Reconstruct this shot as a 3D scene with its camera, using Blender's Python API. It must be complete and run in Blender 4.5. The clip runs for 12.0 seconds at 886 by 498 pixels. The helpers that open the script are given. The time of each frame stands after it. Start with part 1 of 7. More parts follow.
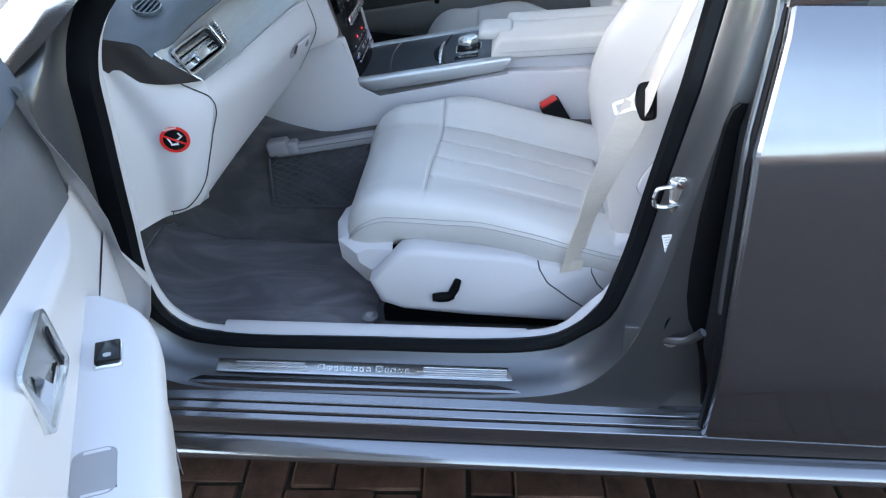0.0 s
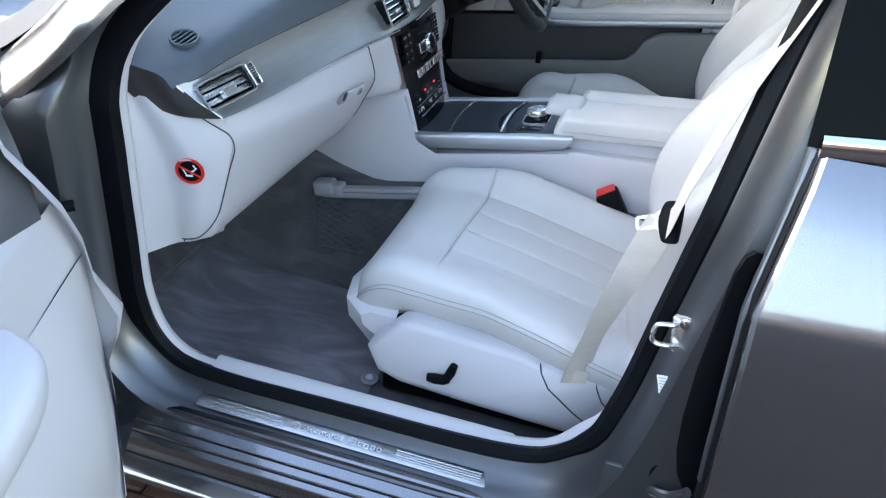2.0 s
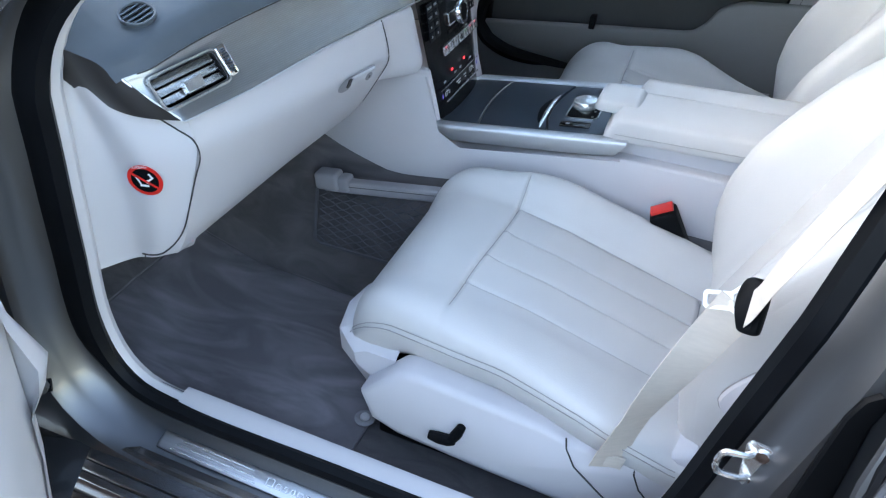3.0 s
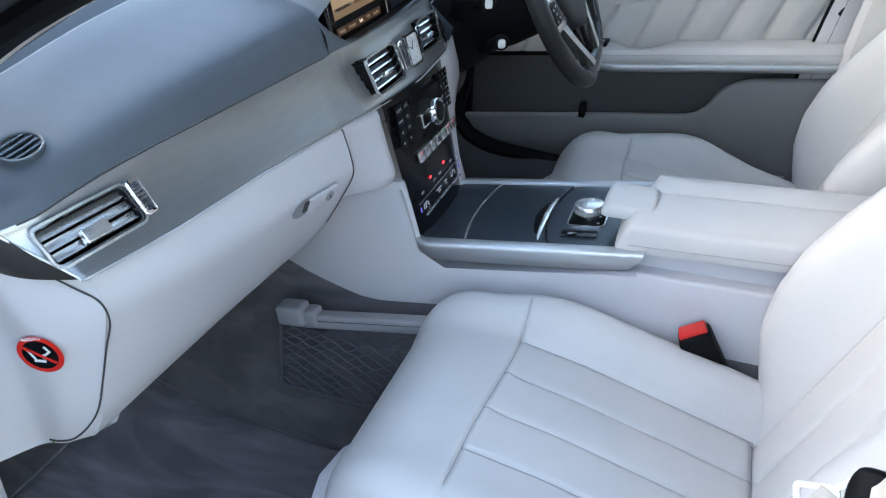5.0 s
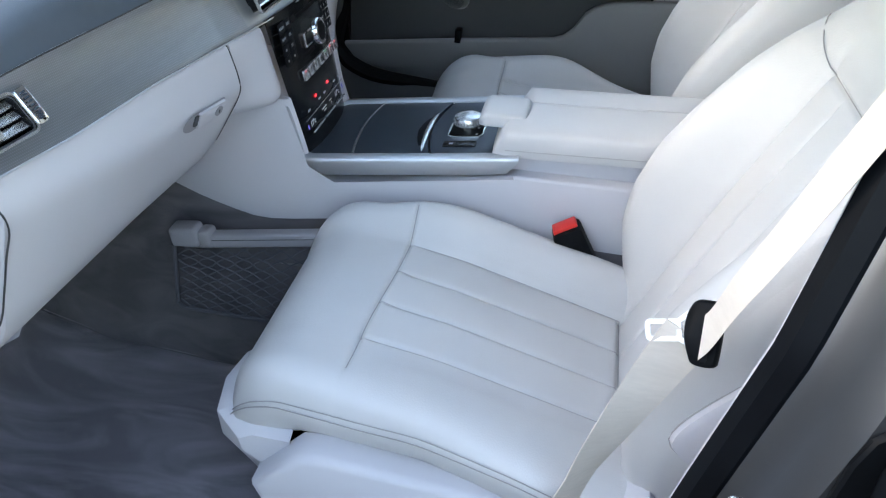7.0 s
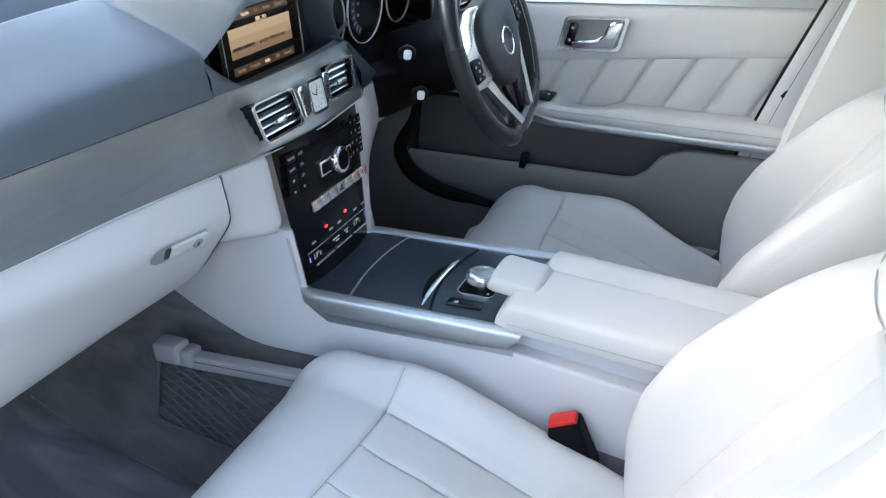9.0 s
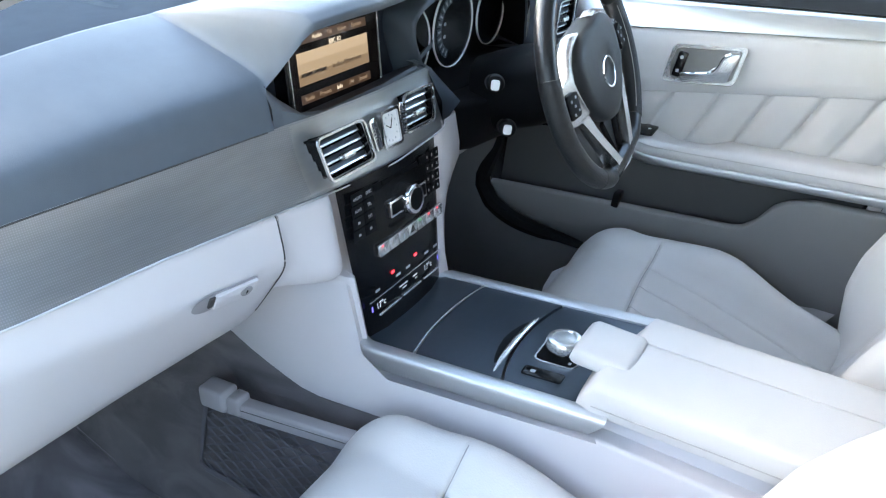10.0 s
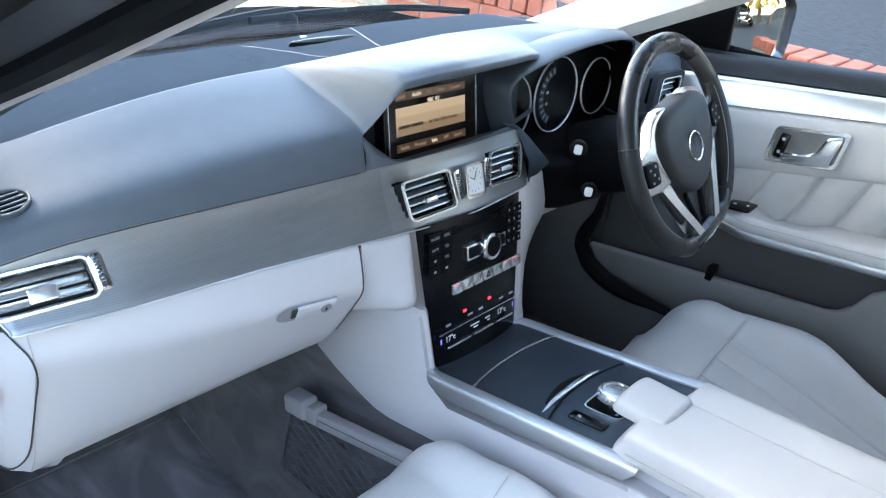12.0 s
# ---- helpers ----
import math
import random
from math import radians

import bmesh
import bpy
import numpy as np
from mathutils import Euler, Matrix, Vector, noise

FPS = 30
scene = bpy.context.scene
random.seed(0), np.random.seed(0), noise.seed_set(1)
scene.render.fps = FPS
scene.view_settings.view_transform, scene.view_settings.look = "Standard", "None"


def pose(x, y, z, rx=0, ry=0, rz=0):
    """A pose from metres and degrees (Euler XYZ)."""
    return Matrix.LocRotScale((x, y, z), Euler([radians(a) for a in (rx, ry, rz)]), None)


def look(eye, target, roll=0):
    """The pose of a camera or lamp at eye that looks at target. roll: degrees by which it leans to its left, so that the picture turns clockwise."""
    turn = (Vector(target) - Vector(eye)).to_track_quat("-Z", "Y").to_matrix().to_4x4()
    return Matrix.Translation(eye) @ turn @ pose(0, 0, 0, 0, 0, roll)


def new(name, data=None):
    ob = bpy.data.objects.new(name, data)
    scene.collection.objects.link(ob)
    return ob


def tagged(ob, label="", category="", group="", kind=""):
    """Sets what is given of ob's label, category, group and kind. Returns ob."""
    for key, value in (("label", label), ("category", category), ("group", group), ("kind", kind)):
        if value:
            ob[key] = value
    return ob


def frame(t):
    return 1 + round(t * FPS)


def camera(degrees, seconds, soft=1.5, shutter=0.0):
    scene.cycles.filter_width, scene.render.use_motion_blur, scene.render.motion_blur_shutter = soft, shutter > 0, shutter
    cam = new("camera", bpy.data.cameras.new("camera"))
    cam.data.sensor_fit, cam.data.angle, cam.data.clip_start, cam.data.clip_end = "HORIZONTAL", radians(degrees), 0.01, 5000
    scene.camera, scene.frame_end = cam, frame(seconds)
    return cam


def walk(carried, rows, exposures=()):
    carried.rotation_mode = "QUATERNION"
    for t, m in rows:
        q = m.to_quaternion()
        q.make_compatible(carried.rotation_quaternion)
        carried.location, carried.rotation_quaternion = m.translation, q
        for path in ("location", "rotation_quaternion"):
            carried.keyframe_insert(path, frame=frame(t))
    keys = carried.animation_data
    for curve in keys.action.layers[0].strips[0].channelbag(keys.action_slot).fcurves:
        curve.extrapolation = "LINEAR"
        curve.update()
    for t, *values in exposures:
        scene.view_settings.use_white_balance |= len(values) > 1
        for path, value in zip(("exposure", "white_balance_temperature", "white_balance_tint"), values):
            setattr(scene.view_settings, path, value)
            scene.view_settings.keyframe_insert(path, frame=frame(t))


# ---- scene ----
cam = camera(59.3, 12.0, soft=1.2)
EXPOSURE = 3.070
PATH = [
    (0, (0.163, -0.902, 1.393), (0.013, 0.748, 0.272), -1.6),
    (0.5, (0.15, -0.948, 1.418), (0.224, 0.738, 0.344), -0.0),
    (1, (0.167, -0.933, 1.427), (0.193, 0.792, 0.415), 1.6),
    (1.5, (0.274, -0.832, 1.426), (0.0, 0.878, 0.425), 2.4),
    (2, (0.349, -0.745, 1.424), (-0.123, 0.884, 0.364), 3.5),
    (2.5, (0.338, -0.602, 1.413), (-0.178, 0.967, 0.286), 4.6),
    (3, (0.284, -0.437, 1.411), (-0.24, 1.068, 0.202), 5.0),
    (3.2, (0.272, -0.393, 1.403), (-0.264, 1.095, 0.18), 5.0),
    (4.8, (0.221, -0.188, 1.361), (-0.342, 1.395, 0.276), 2.0),
    (5, (0.211, -0.21, 1.346), (-0.344, 1.41, 0.312), 1.6),
    (5.5, (0.195, -0.257, 1.336), (-0.296, 1.412, 0.348), 2.6),
    (6, (0.208, -0.282, 1.322), (-0.2, 1.356, 0.25), 3.0),
    (6.5, (0.214, -0.297, 1.324), (-0.107, 1.314, 0.183), 3.7),
    (7, (0.231, -0.302, 1.334), (-0.017, 1.327, 0.2), 4.3),
    (7.2, (0.235, -0.294, 1.347), (0.015, 1.348, 0.227), 4.5),
    (8.8, (0.333, -0.101, 1.408), (-0.136, 1.555, 0.387), 7.6),
    (9, (0.339, -0.081, 1.408), (-0.214, 1.55, 0.391), 7.8),
    (9.5, (0.317, 0.005, 1.395), (-0.362, 1.585, 0.373), 7.8),
    (10, (0.28, 0.058, 1.392), (-0.463, 1.61, 0.372), 7.9),
    (10.5, (0.3, 0.076, 1.391), (-0.543, 1.594, 0.399), 8.3),
    (11, (0.353, 0.059, 1.403), (-0.623, 1.53, 0.464), 8.4),
    (11.5, (0.386, 0.041, 1.415), (-0.672, 1.475, 0.507), 8.5),
    (12, (0.414, 0.026, 1.428), (-0.674, 1.429, 0.506), 8.0),
]
walk(cam, [(t, look(eye, target, roll)) for t, eye, target, roll in PATH], [(t, EXPOSURE + e, k, 12) for t, e, k in ((0, .10, 7550), (2, .16, 7500), (3.2, .22, 7550), (5, .20, 7750), (6.2, .19, 7800), (7.2, .09, 7850), (9, .34, 7850), (9.5, .42, 7850), (10, .74, 7800), (10.5, .78, 7750), (11, .66, 7700), (11.5, .52, 7650), (12, .54, 7600))])

# ---- light ----
world = bpy.data.worlds.new("sky")
scene.world = world
world.use_nodes = True
_nt = world.node_tree
_sky = _nt.nodes.new("ShaderNodeTexSky")
_sky.sky_type = "NISHITA"
_sky.sun_disc = False
_sky.sun_elevation = radians(24)
_sky.dust_density = 0.3
_sky.sun_rotation = radians(258)
_nt.links.new(_sky.outputs[0], _nt.nodes["Background"].inputs[0])
_nt.nodes["Background"].inputs[1].default_value = 0.15
_sun = new("sun", bpy.data.lights.new("sun", "SUN"))
_sun.data.energy, _sun.data.angle, _sun.data.color = 0.135, radians(40), (1.0, 0.90, 0.80)
_sun.matrix_world = look((0, 0, 5), (8.8, 1.8, 0.8))


# ---- materials ----
def material(name, colour, rough=0.5, metal=0.0, vary=0.0, vscale=30.0, bump=0.0, bscale=300.0, coat=0.0, stretch=(1, 1, 1), rvary=0.0, sheen=0.0, spec=0.5, spread=0.3, distort=0.0):
    m = bpy.data.materials.new(name)
    m.use_nodes = True
    nt = m.node_tree
    p = nt.nodes["Principled BSDF"]
    p.inputs["Roughness"].default_value = rough
    p.inputs["Metallic"].default_value = metal
    p.inputs["Coat Weight"].default_value = coat
    p.inputs["Coat Roughness"].default_value = 0.05
    p.inputs["Sheen Weight"].default_value = sheen
    p.inputs["Specular IOR Level"].default_value = spec
    p.inputs["Base Color"].default_value = (*colour, 1)
    co = nt.nodes.new("ShaderNodeTexCoord")
    mp = nt.nodes.new("ShaderNodeMapping")
    mp.inputs["Scale"].default_value = stretch
    nt.links.new(co.outputs["Object"], mp.inputs[0])
    if vary:
        n1 = nt.nodes.new("ShaderNodeTexNoise")
        n1.inputs["Scale"].default_value, n1.inputs["Detail"].default_value = vscale, 6
        n2 = nt.nodes.new("ShaderNodeTexNoise")
        n2.inputs["Scale"].default_value, n2.inputs["Detail"].default_value = vscale * 0.17, 3
        n1.inputs["Distortion"].default_value = n2.inputs["Distortion"].default_value = distort
        nt.links.new(mp.outputs[0], n1.inputs[0])
        nt.links.new(mp.outputs[0], n2.inputs[0])
        ad = nt.nodes.new("ShaderNodeMath")
        ad.operation = "ADD"
        nt.links.new(n1.outputs[0], ad.inputs[0])
        nt.links.new(n2.outputs[0], ad.inputs[1])
        ra = nt.nodes.new("ShaderNodeMapRange")
        ra.inputs["From Min"].default_value, ra.inputs["From Max"].default_value = 1 - spread, 1 + spread
        ra.inputs["To Min"].default_value, ra.inputs["To Max"].default_value = 1 - vary, 1 + vary
        nt.links.new(ad.outputs[0], ra.inputs[0])
        mx = nt.nodes.new("ShaderNodeVectorMath")
        mx.operation = "SCALE"
        mx.inputs[0].default_value = colour
        nt.links.new(ra.outputs[0], mx.inputs["Scale"])
        nt.links.new(mx.outputs[0], p.inputs["Base Color"])
        if rvary:
            rr = nt.nodes.new("ShaderNodeMapRange")
            rr.inputs["From Min"].default_value, rr.inputs["From Max"].default_value = 0.35, 0.65
            rr.inputs["To Min"].default_value, rr.inputs["To Max"].default_value = rough - rvary, rough + rvary
            nt.links.new(n2.outputs[0], rr.inputs[0])
            nt.links.new(rr.outputs[0], p.inputs["Roughness"])
    if bump:
        b = nt.nodes.new("ShaderNodeBump")
        b.inputs["Strength"].default_value, b.inputs["Distance"].default_value = bump, 0.001
        v = nt.nodes.new("ShaderNodeTexNoise")
        v.inputs["Scale"].default_value, v.inputs["Detail"].default_value = bscale, 4
        nt.links.new(mp.outputs[0], v.inputs[0])
        nt.links.new(v.outputs[0], b.inputs["Height"])
        nt.links.new(b.outputs[0], p.inputs["Normal"])
    return m


def glowing(name, colour, strength):
    m = material(name, (0.02, 0.02, 0.02), 0.3)
    p = m.node_tree.nodes["Principled BSDF"]
    p.inputs["Emission Color"].default_value = (*colour, 1)
    p.inputs["Emission Strength"].default_value = strength
    return m


def glass_material(name, tint=(0.9, 0.95, 0.95)):
    m = material(name, tint, 0.0)
    p = m.node_tree.nodes["Principled BSDF"]
    p.inputs["Transmission Weight"].default_value = 1.0
    p.inputs["IOR"].default_value = 1.03
    return m


LEATHER = material("ivory_leather", (0.545, 0.526, 0.512), 0.42, vary=0.045, vscale=9, bump=0.32, bscale=480, rvary=0.06)
PILLARDARK = material("passenger_pillar_dark", (0.040, 0.036, 0.039), 0.38, vary=0.06, vscale=20, bump=0.15, bscale=700)
PLASTIC = material("ivory_plastic", (0.52, 0.50, 0.515), 0.48, vary=0.02, vscale=6, bump=0.12, bscale=900)
LINER = material("pale_liner", (0.62, 0.60, 0.58), 0.6, vary=0.03, vscale=8)
DASH = material("slate_soft_plastic", (0.072, 0.087, 0.105), 0.50, vary=0.06, vscale=40, bump=0.25, bscale=900, rvary=0.04, spec=0.40)
# darker copy of the dash slate, with the shade put into its colour
SLATESHADE = material("shaded_slate_plastic", (0.030, 0.036, 0.045), 0.6, vary=0.08, vscale=40, bump=0.25, bscale=800, spec=0.2)
DASHCLOTH = material("slate_ribbed_plastic", (0.150, 0.168, 0.188), 0.6, vary=0.08, vscale=60, bump=0.2, bscale=700, spec=0.4)
TRIM = material("brushed_aluminium", (0.282, 0.297, 0.315), 0.38, 0.9, vary=0.06, vscale=120, stretch=(1, 0.06, 1), bump=0.06, bscale=500)
RAIL = material("satin_aluminium", (0.62, 0.63, 0.64), 0.44, 0.92, vary=0.04, vscale=150, stretch=(0.05, 1, 1))
CHROME = material("chrome", (0.75, 0.76, 0.77), 0.09, 1.0)
SATIN = material("satin_silver", (0.74, 0.74, 0.73), 0.26, 0.9, vary=0.03, vscale=90)
VENTSILVER = material("brushed_vent_silver", (0.335, 0.345, 0.352), 0.36, 0.9, vary=0.06, vscale=140, stretch=(1, 0.05, 1))
DOORBAND = material("brushed_door_aluminium", (0.80, 0.80, 0.79), 0.33, 0.85, vary=0.05, vscale=150, stretch=(0.04, 1, 1))
RINGSILVER = material("bright_ring", (0.88, 0.89, 0.90), 0.42, 0.2)
BOWL = material("dark_satin_metal", (0.24, 0.235, 0.23), 0.35, 0.8, vary=0.04, vscale=60)
STEEL = material("brushed_steel", (0.55, 0.55, 0.56), 0.3, 1.0, vary=0.07, vscale=200, stretch=(0.04, 1, 1))
GLOSSBLACK = material("gloss_black", (0.004, 0.0045, 0.0055), 0.2, spec=0.22)
BLACK = material("black_plastic", (0.004, 0.0046, 0.0055), 0.5, vary=0.1, vscale=60, bump=0.1, bscale=700, spec=0.08)
CONSOLEGREY = material("graphite_console", (0.052, 0.068, 0.086), 0.34, 0.55, vary=0.06, vscale=80, bump=0.08, bscale=900)
RUBBER = material("black_rubber", (0.0045, 0.0052, 0.0066), 0.5, vary=0.2, vscale=25, rvary=0.1, spec=0.10)
PAINT = material("metallic_grey_paint", (0.190, 0.193, 0.208), 0.20, 0.90, vary=0.02, vscale=40, coat=1.0)
JAMB = material("unpolished_grey_paint", (0.115, 0.120, 0.130), 0.42, 0.88, vary=0.03, vscale=12, coat=0.25, rvary=0.04)
CARPET = material("taupe_carpet", (0.105, 0.097, 0.101), 0.95, spec=0.1, spread=0.18, distort=1.2, vary=0.26, vscale=14, bump=1.0, bscale=900, stretch=(0.6, 1.8, 1), sheen=0.15)
MATPILE = material("taupe_velour_mat", (0.205, 0.188, 0.204), 0.95, spec=0.1, vary=0.32, vscale=6, bump=1.0, bscale=1000, stretch=(0.7, 1.9, 1), sheen=0.2, spread=0.2, distort=2.2)
NETTING = material("grey_net_cord", (0.085, 0.083, 0.095), 0.8)
GREYPLASTIC = material("taupe_plastic", (0.27, 0.258, 0.268), 0.55, vary=0.03, bump=0.1, bscale=700)


def weave(m, pitch):
    """Fine crossed ribs that lighten and darken a varied metal."""
    nt = m.node_tree
    mx = next(n for n in nt.nodes if n.bl_idname == "ShaderNodeVectorMath")
    tone = mx.inputs["Scale"].links[0].from_socket
    co = next(n for n in nt.nodes if n.bl_idname == "ShaderNodeTexCoord")
    waves = []
    for axis in ("Y", "Z"):
        w = nt.nodes.new("ShaderNodeTexWave")
        w.bands_direction = axis
        w.inputs["Scale"].default_value = 0.314 / pitch
        nt.links.new(co.outputs["Object"], w.inputs[0])
        waves.append(w)
    times, spread, both = (nt.nodes.new("ShaderNodeMath") for _ in range(3))
    times.operation, spread.operation, both.operation = "MULTIPLY", "MULTIPLY_ADD", "MULTIPLY"
    nt.links.new(waves[0].outputs["Fac"], times.inputs[0])
    nt.links.new(waves[1].outputs["Fac"], times.inputs[1])
    nt.links.new(times.outputs[0], spread.inputs[0])
    spread.inputs[1].default_value, spread.inputs[2].default_value = 0.26, 0.94
    nt.links.new(spread.outputs[0], both.inputs[0])
    nt.links.new(tone, both.inputs[1])
    nt.links.new(both.outputs[0], mx.inputs["Scale"])


weave(TRIM, 0.0024)
KICKGREY = material("grey_footwell_lining", (0.15, 0.146, 0.146), 0.7, vary=0.05, vscale=20, bump=0.3, bscale=700, spec=0.2)
# shade as base colour: deep for recess and groove, lighter for ivory
DEEPSHADE = material("deep_shade_plastic", (0.078, 0.075, 0.075), 0.55, vary=0.03, bump=0.1, bscale=700, spec=0.3)
IVORYSHADE = material("shaded_ivory_plastic", (0.215, 0.207, 0.203), 0.5, vary=0.03, vscale=8, bump=0.12, bscale=800)
WEBBING = material("ivory_webbing", (0.60, 0.53, 0.46), 0.7, vary=0.05, vscale=60, bump=0.5, bscale=900, stretch=(1, 1, 4))
RED = material("red_plastic", (0.65, 0.02, 0.015), 0.35)
WHITE = material("white_print", (0.75, 0.75, 0.74), 0.5)
GREYPRINT = material("grey_print", (0.33, 0.35, 0.37), 0.5)
WHEELHIDE = material("black_leather", (0.012, 0.013, 0.014), 0.27, spec=0.55, vary=0.12, vscale=40, bump=0.12, bscale=650, rvary=0.06)
PADHIDE = material("black_grained_cover", (0.020, 0.022, 0.024), 0.5, spec=0.35, vary=0.08, vscale=40, bump=0.35, bscale=800)
PERFHIDE = material("perforated_black_leather", (0.013, 0.014, 0.015), 0.42, spec=0.4, vary=0.25, vscale=450, bump=0.7, bscale=900)
STITCH = material("ivory_thread", (0.42, 0.40, 0.38), 0.8)
SEATSEAM = material("grey_seam", (0.34, 0.325, 0.315), 0.8)
ENDTRIM = material("dark_bronze_trim", (0.034, 0.031, 0.031), 0.32, 0.0)
SEAM = material("dark_gap", (0.05, 0.048, 0.048), 0.8)
GLASS = glass_material("clear_glass")
DARKGLASS = material("dark_tinted_glass", (0.004, 0.005, 0.005), 0.04, spec=0.02)
MIRROR = material("mirror_glass", (0.60, 0.61, 0.60), 0.01, 1.0)
PAVER = material("brown_block_paver", (0.046, 0.025, 0.018), 0.85, vary=0.5, vscale=26, bump=1.0, bscale=160, spec=0.15)
GROUT = material("sandy_joint", (0.016, 0.014, 0.011), 0.95, vary=0.5, vscale=90, spec=0.1)
BRICK = material("red_brick", (0.46, 0.13, 0.075), 0.85, vary=0.18, vscale=20, bump=0.8, bscale=140)
HOUSEBRICK = material("house_brick", (0.30, 0.125, 0.085), 0.9, vary=0.25, vscale=6)
MORTAR = material("pale_mortar", (0.38, 0.33, 0.25), 0.95, vary=0.2, vscale=60)
ASPHALT = material("asphalt", (0.05, 0.053, 0.058), 0.92, vary=0.45, vscale=60, bump=1.0, bscale=120, spec=0.2)
UPVC = material("white_window_frame", (0.78, 0.78, 0.77), 0.4)
AMBER = [glowing("screen_amber", (0.84, 0.68, 0.50), 0.050), glowing("screen_amber_low", (0.80, 0.63, 0.44), 0.042), glowing("screen_amber_foot", (0.72, 0.52, 0.34), 0.028)]
AMBERDIM = glowing("screen_amber_dim", (0.30, 0.18, 0.11), 0.016)
SCREENDIM = glowing("screen_dim_text", (0.8, 0.6, 0.45), 0.028)
SCREENTEXT = glowing("screen_text", (0.9, 0.82, 0.7), 0.08)
DARKINK = material("screen_dark_text", (0.05, 0.03, 0.02), 0.5)
SCREENBLACK = material("screen_black", (0.012, 0.008, 0.007), 0.12)
REDLIGHT = glowing("red_indicator", (1.0, 0.03, 0.05), 0.35)
GREENLIGHT = glowing("green_indicator", (0.05, 1.0, 0.25), 0.09)
BLUELIGHT = glowing("blue_indicator", (0.15, 0.15, 1.0), 0.2)
LEAF = material("yellow_leaves", (0.45, 0.30, 0.03), 0.7, vary=0.3, vscale=3)
BARK = material("bark", (0.12, 0.09, 0.07), 0.9, vary=0.3, vscale=10)


# ---- building helpers ----
def thing(name, base, label="", category="", group="", kind=""):
    ob = new(name)
    ob.location = base
    return tagged(ob, label, category, group, kind)


def origin(ob):
    o = Vector((0, 0, 0))
    while ob:
        o += ob.location
        ob = ob.parent
    return o


def part(name, bm, mat, parent=None, label="", angle=32, kind=""):
    """Links a bmesh, given in world places, as one mesh object under a thing or a part."""
    bmesh.ops.recalc_face_normals(bm, faces=bm.faces)
    if parent:
        bmesh.ops.translate(bm, verts=bm.verts, vec=-origin(parent))
    me = bpy.data.meshes.new(name)
    bm.to_mesh(me)
    bm.free()
    me.materials.append(mat)
    me.shade_smooth()
    me.set_sharp_from_angle(angle=radians(angle))
    ob = new(name, me)
    ob.parent = parent
    return tagged(ob, label, kind=kind)


def curve(pts, n=8, closed=False):
    """Catmull-Rom through points, n steps a span."""
    P = [Vector(p) for p in pts]
    m, out = len(P), []
    for i in range(m if closed else m - 1):
        a = P[(i - 1) % m] if closed or i else P[0] * 2 - P[1]
        b, c = P[i], P[(i + 1) % m]
        d = P[(i + 2) % m] if closed or i + 2 < m else P[-1] * 2 - P[-2]
        for k in range(n):
            t = k / n
            out.append(0.5 * (2 * b + (c - a) * t + (2 * a - 5 * b + 4 * c - d) * t * t + (3 * b - a - 3 * c + d) * t ** 3))
    if not closed:
        out.append(P[-1].copy())
    return out


def even(pts, n, closed=False):
    """The same line in n even steps."""
    P = list(pts) + ([pts[0]] if closed else [])
    s = [0.0]
    for a, b in zip(P, P[1:]):
        s.append(s[-1] + (b - a).length)
    out, j = [], 0
    for k in range(n if closed else n + 1):
        want = s[-1] * k / n
        while j < len(s) - 2 and s[j + 1] < want:
            j += 1
        f = (want - s[j]) / max(s[j + 1] - s[j], 1e-9)
        out.append(P[j].lerp(P[j + 1], min(f, 1)))
    return out


def grid(bm, rows, close_u=False, close_v=False, caps=False):
    V = [[bm.verts.new(p) for p in r] for r in rows]
    nu, nv = len(V), len(V[0])
    for i in range(nu if close_u else nu - 1):
        for j in range(nv if close_v else nv - 1):
            q = [V[i][j], V[(i + 1) % nu][j], V[(i + 1) % nu][(j + 1) % nv], V[i][(j + 1) % nv]]
            bm.faces.new(q)
    if caps:
        bm.faces.new(V[0])
        bm.faces.new(V[-1][::-1])
    return V


def loft(rows, close_u=False, close_v=False, caps=False):
    bm = bmesh.new()
    grid(bm, rows, close_u, close_v, caps)
    return bm


def slab(rows, off):
    """A closed pane: a sheet and its copy moved by off, joined round the edge."""
    bm = bmesh.new()
    A = grid(bm, rows)
    B = grid(bm, [[p + Vector(off) for p in r] for r in rows])
    ra = A[0] + [r[-1] for r in A[1:]] + A[-1][-2::-1] + [r[0] for r in A[-2:0:-1]]
    rb = B[0] + [r[-1] for r in B[1:]] + B[-1][-2::-1] + [r[0] for r in B[-2:0:-1]]
    for i in range(len(ra)):
        k = (i + 1) % len(ra)
        bm.faces.new((ra[i], ra[k], rb[k], rb[i]))
    return bm


def box(c, s, bevel=0.0, seg=2, rot=(0, 0, 0), bm=None):
    bm = bm or bmesh.new()
    r = bmesh.ops.create_cube(bm, size=1)
    vs = r["verts"]
    bmesh.ops.scale(bm, vec=s, verts=vs)
    if bevel:
        es = list({e for v in vs for e in v.link_edges})
        r = bmesh.ops.bevel(bm, geom=es, offset=bevel, segments=seg, affect="EDGES", profile=0.5)
        vs = list({v for f in r["faces"] for v in f.verts} | {v for v in vs if v.is_valid})
    m = pose(*c, *rot)
    bmesh.ops.transform(bm, matrix=m, verts=vs)
    return bm


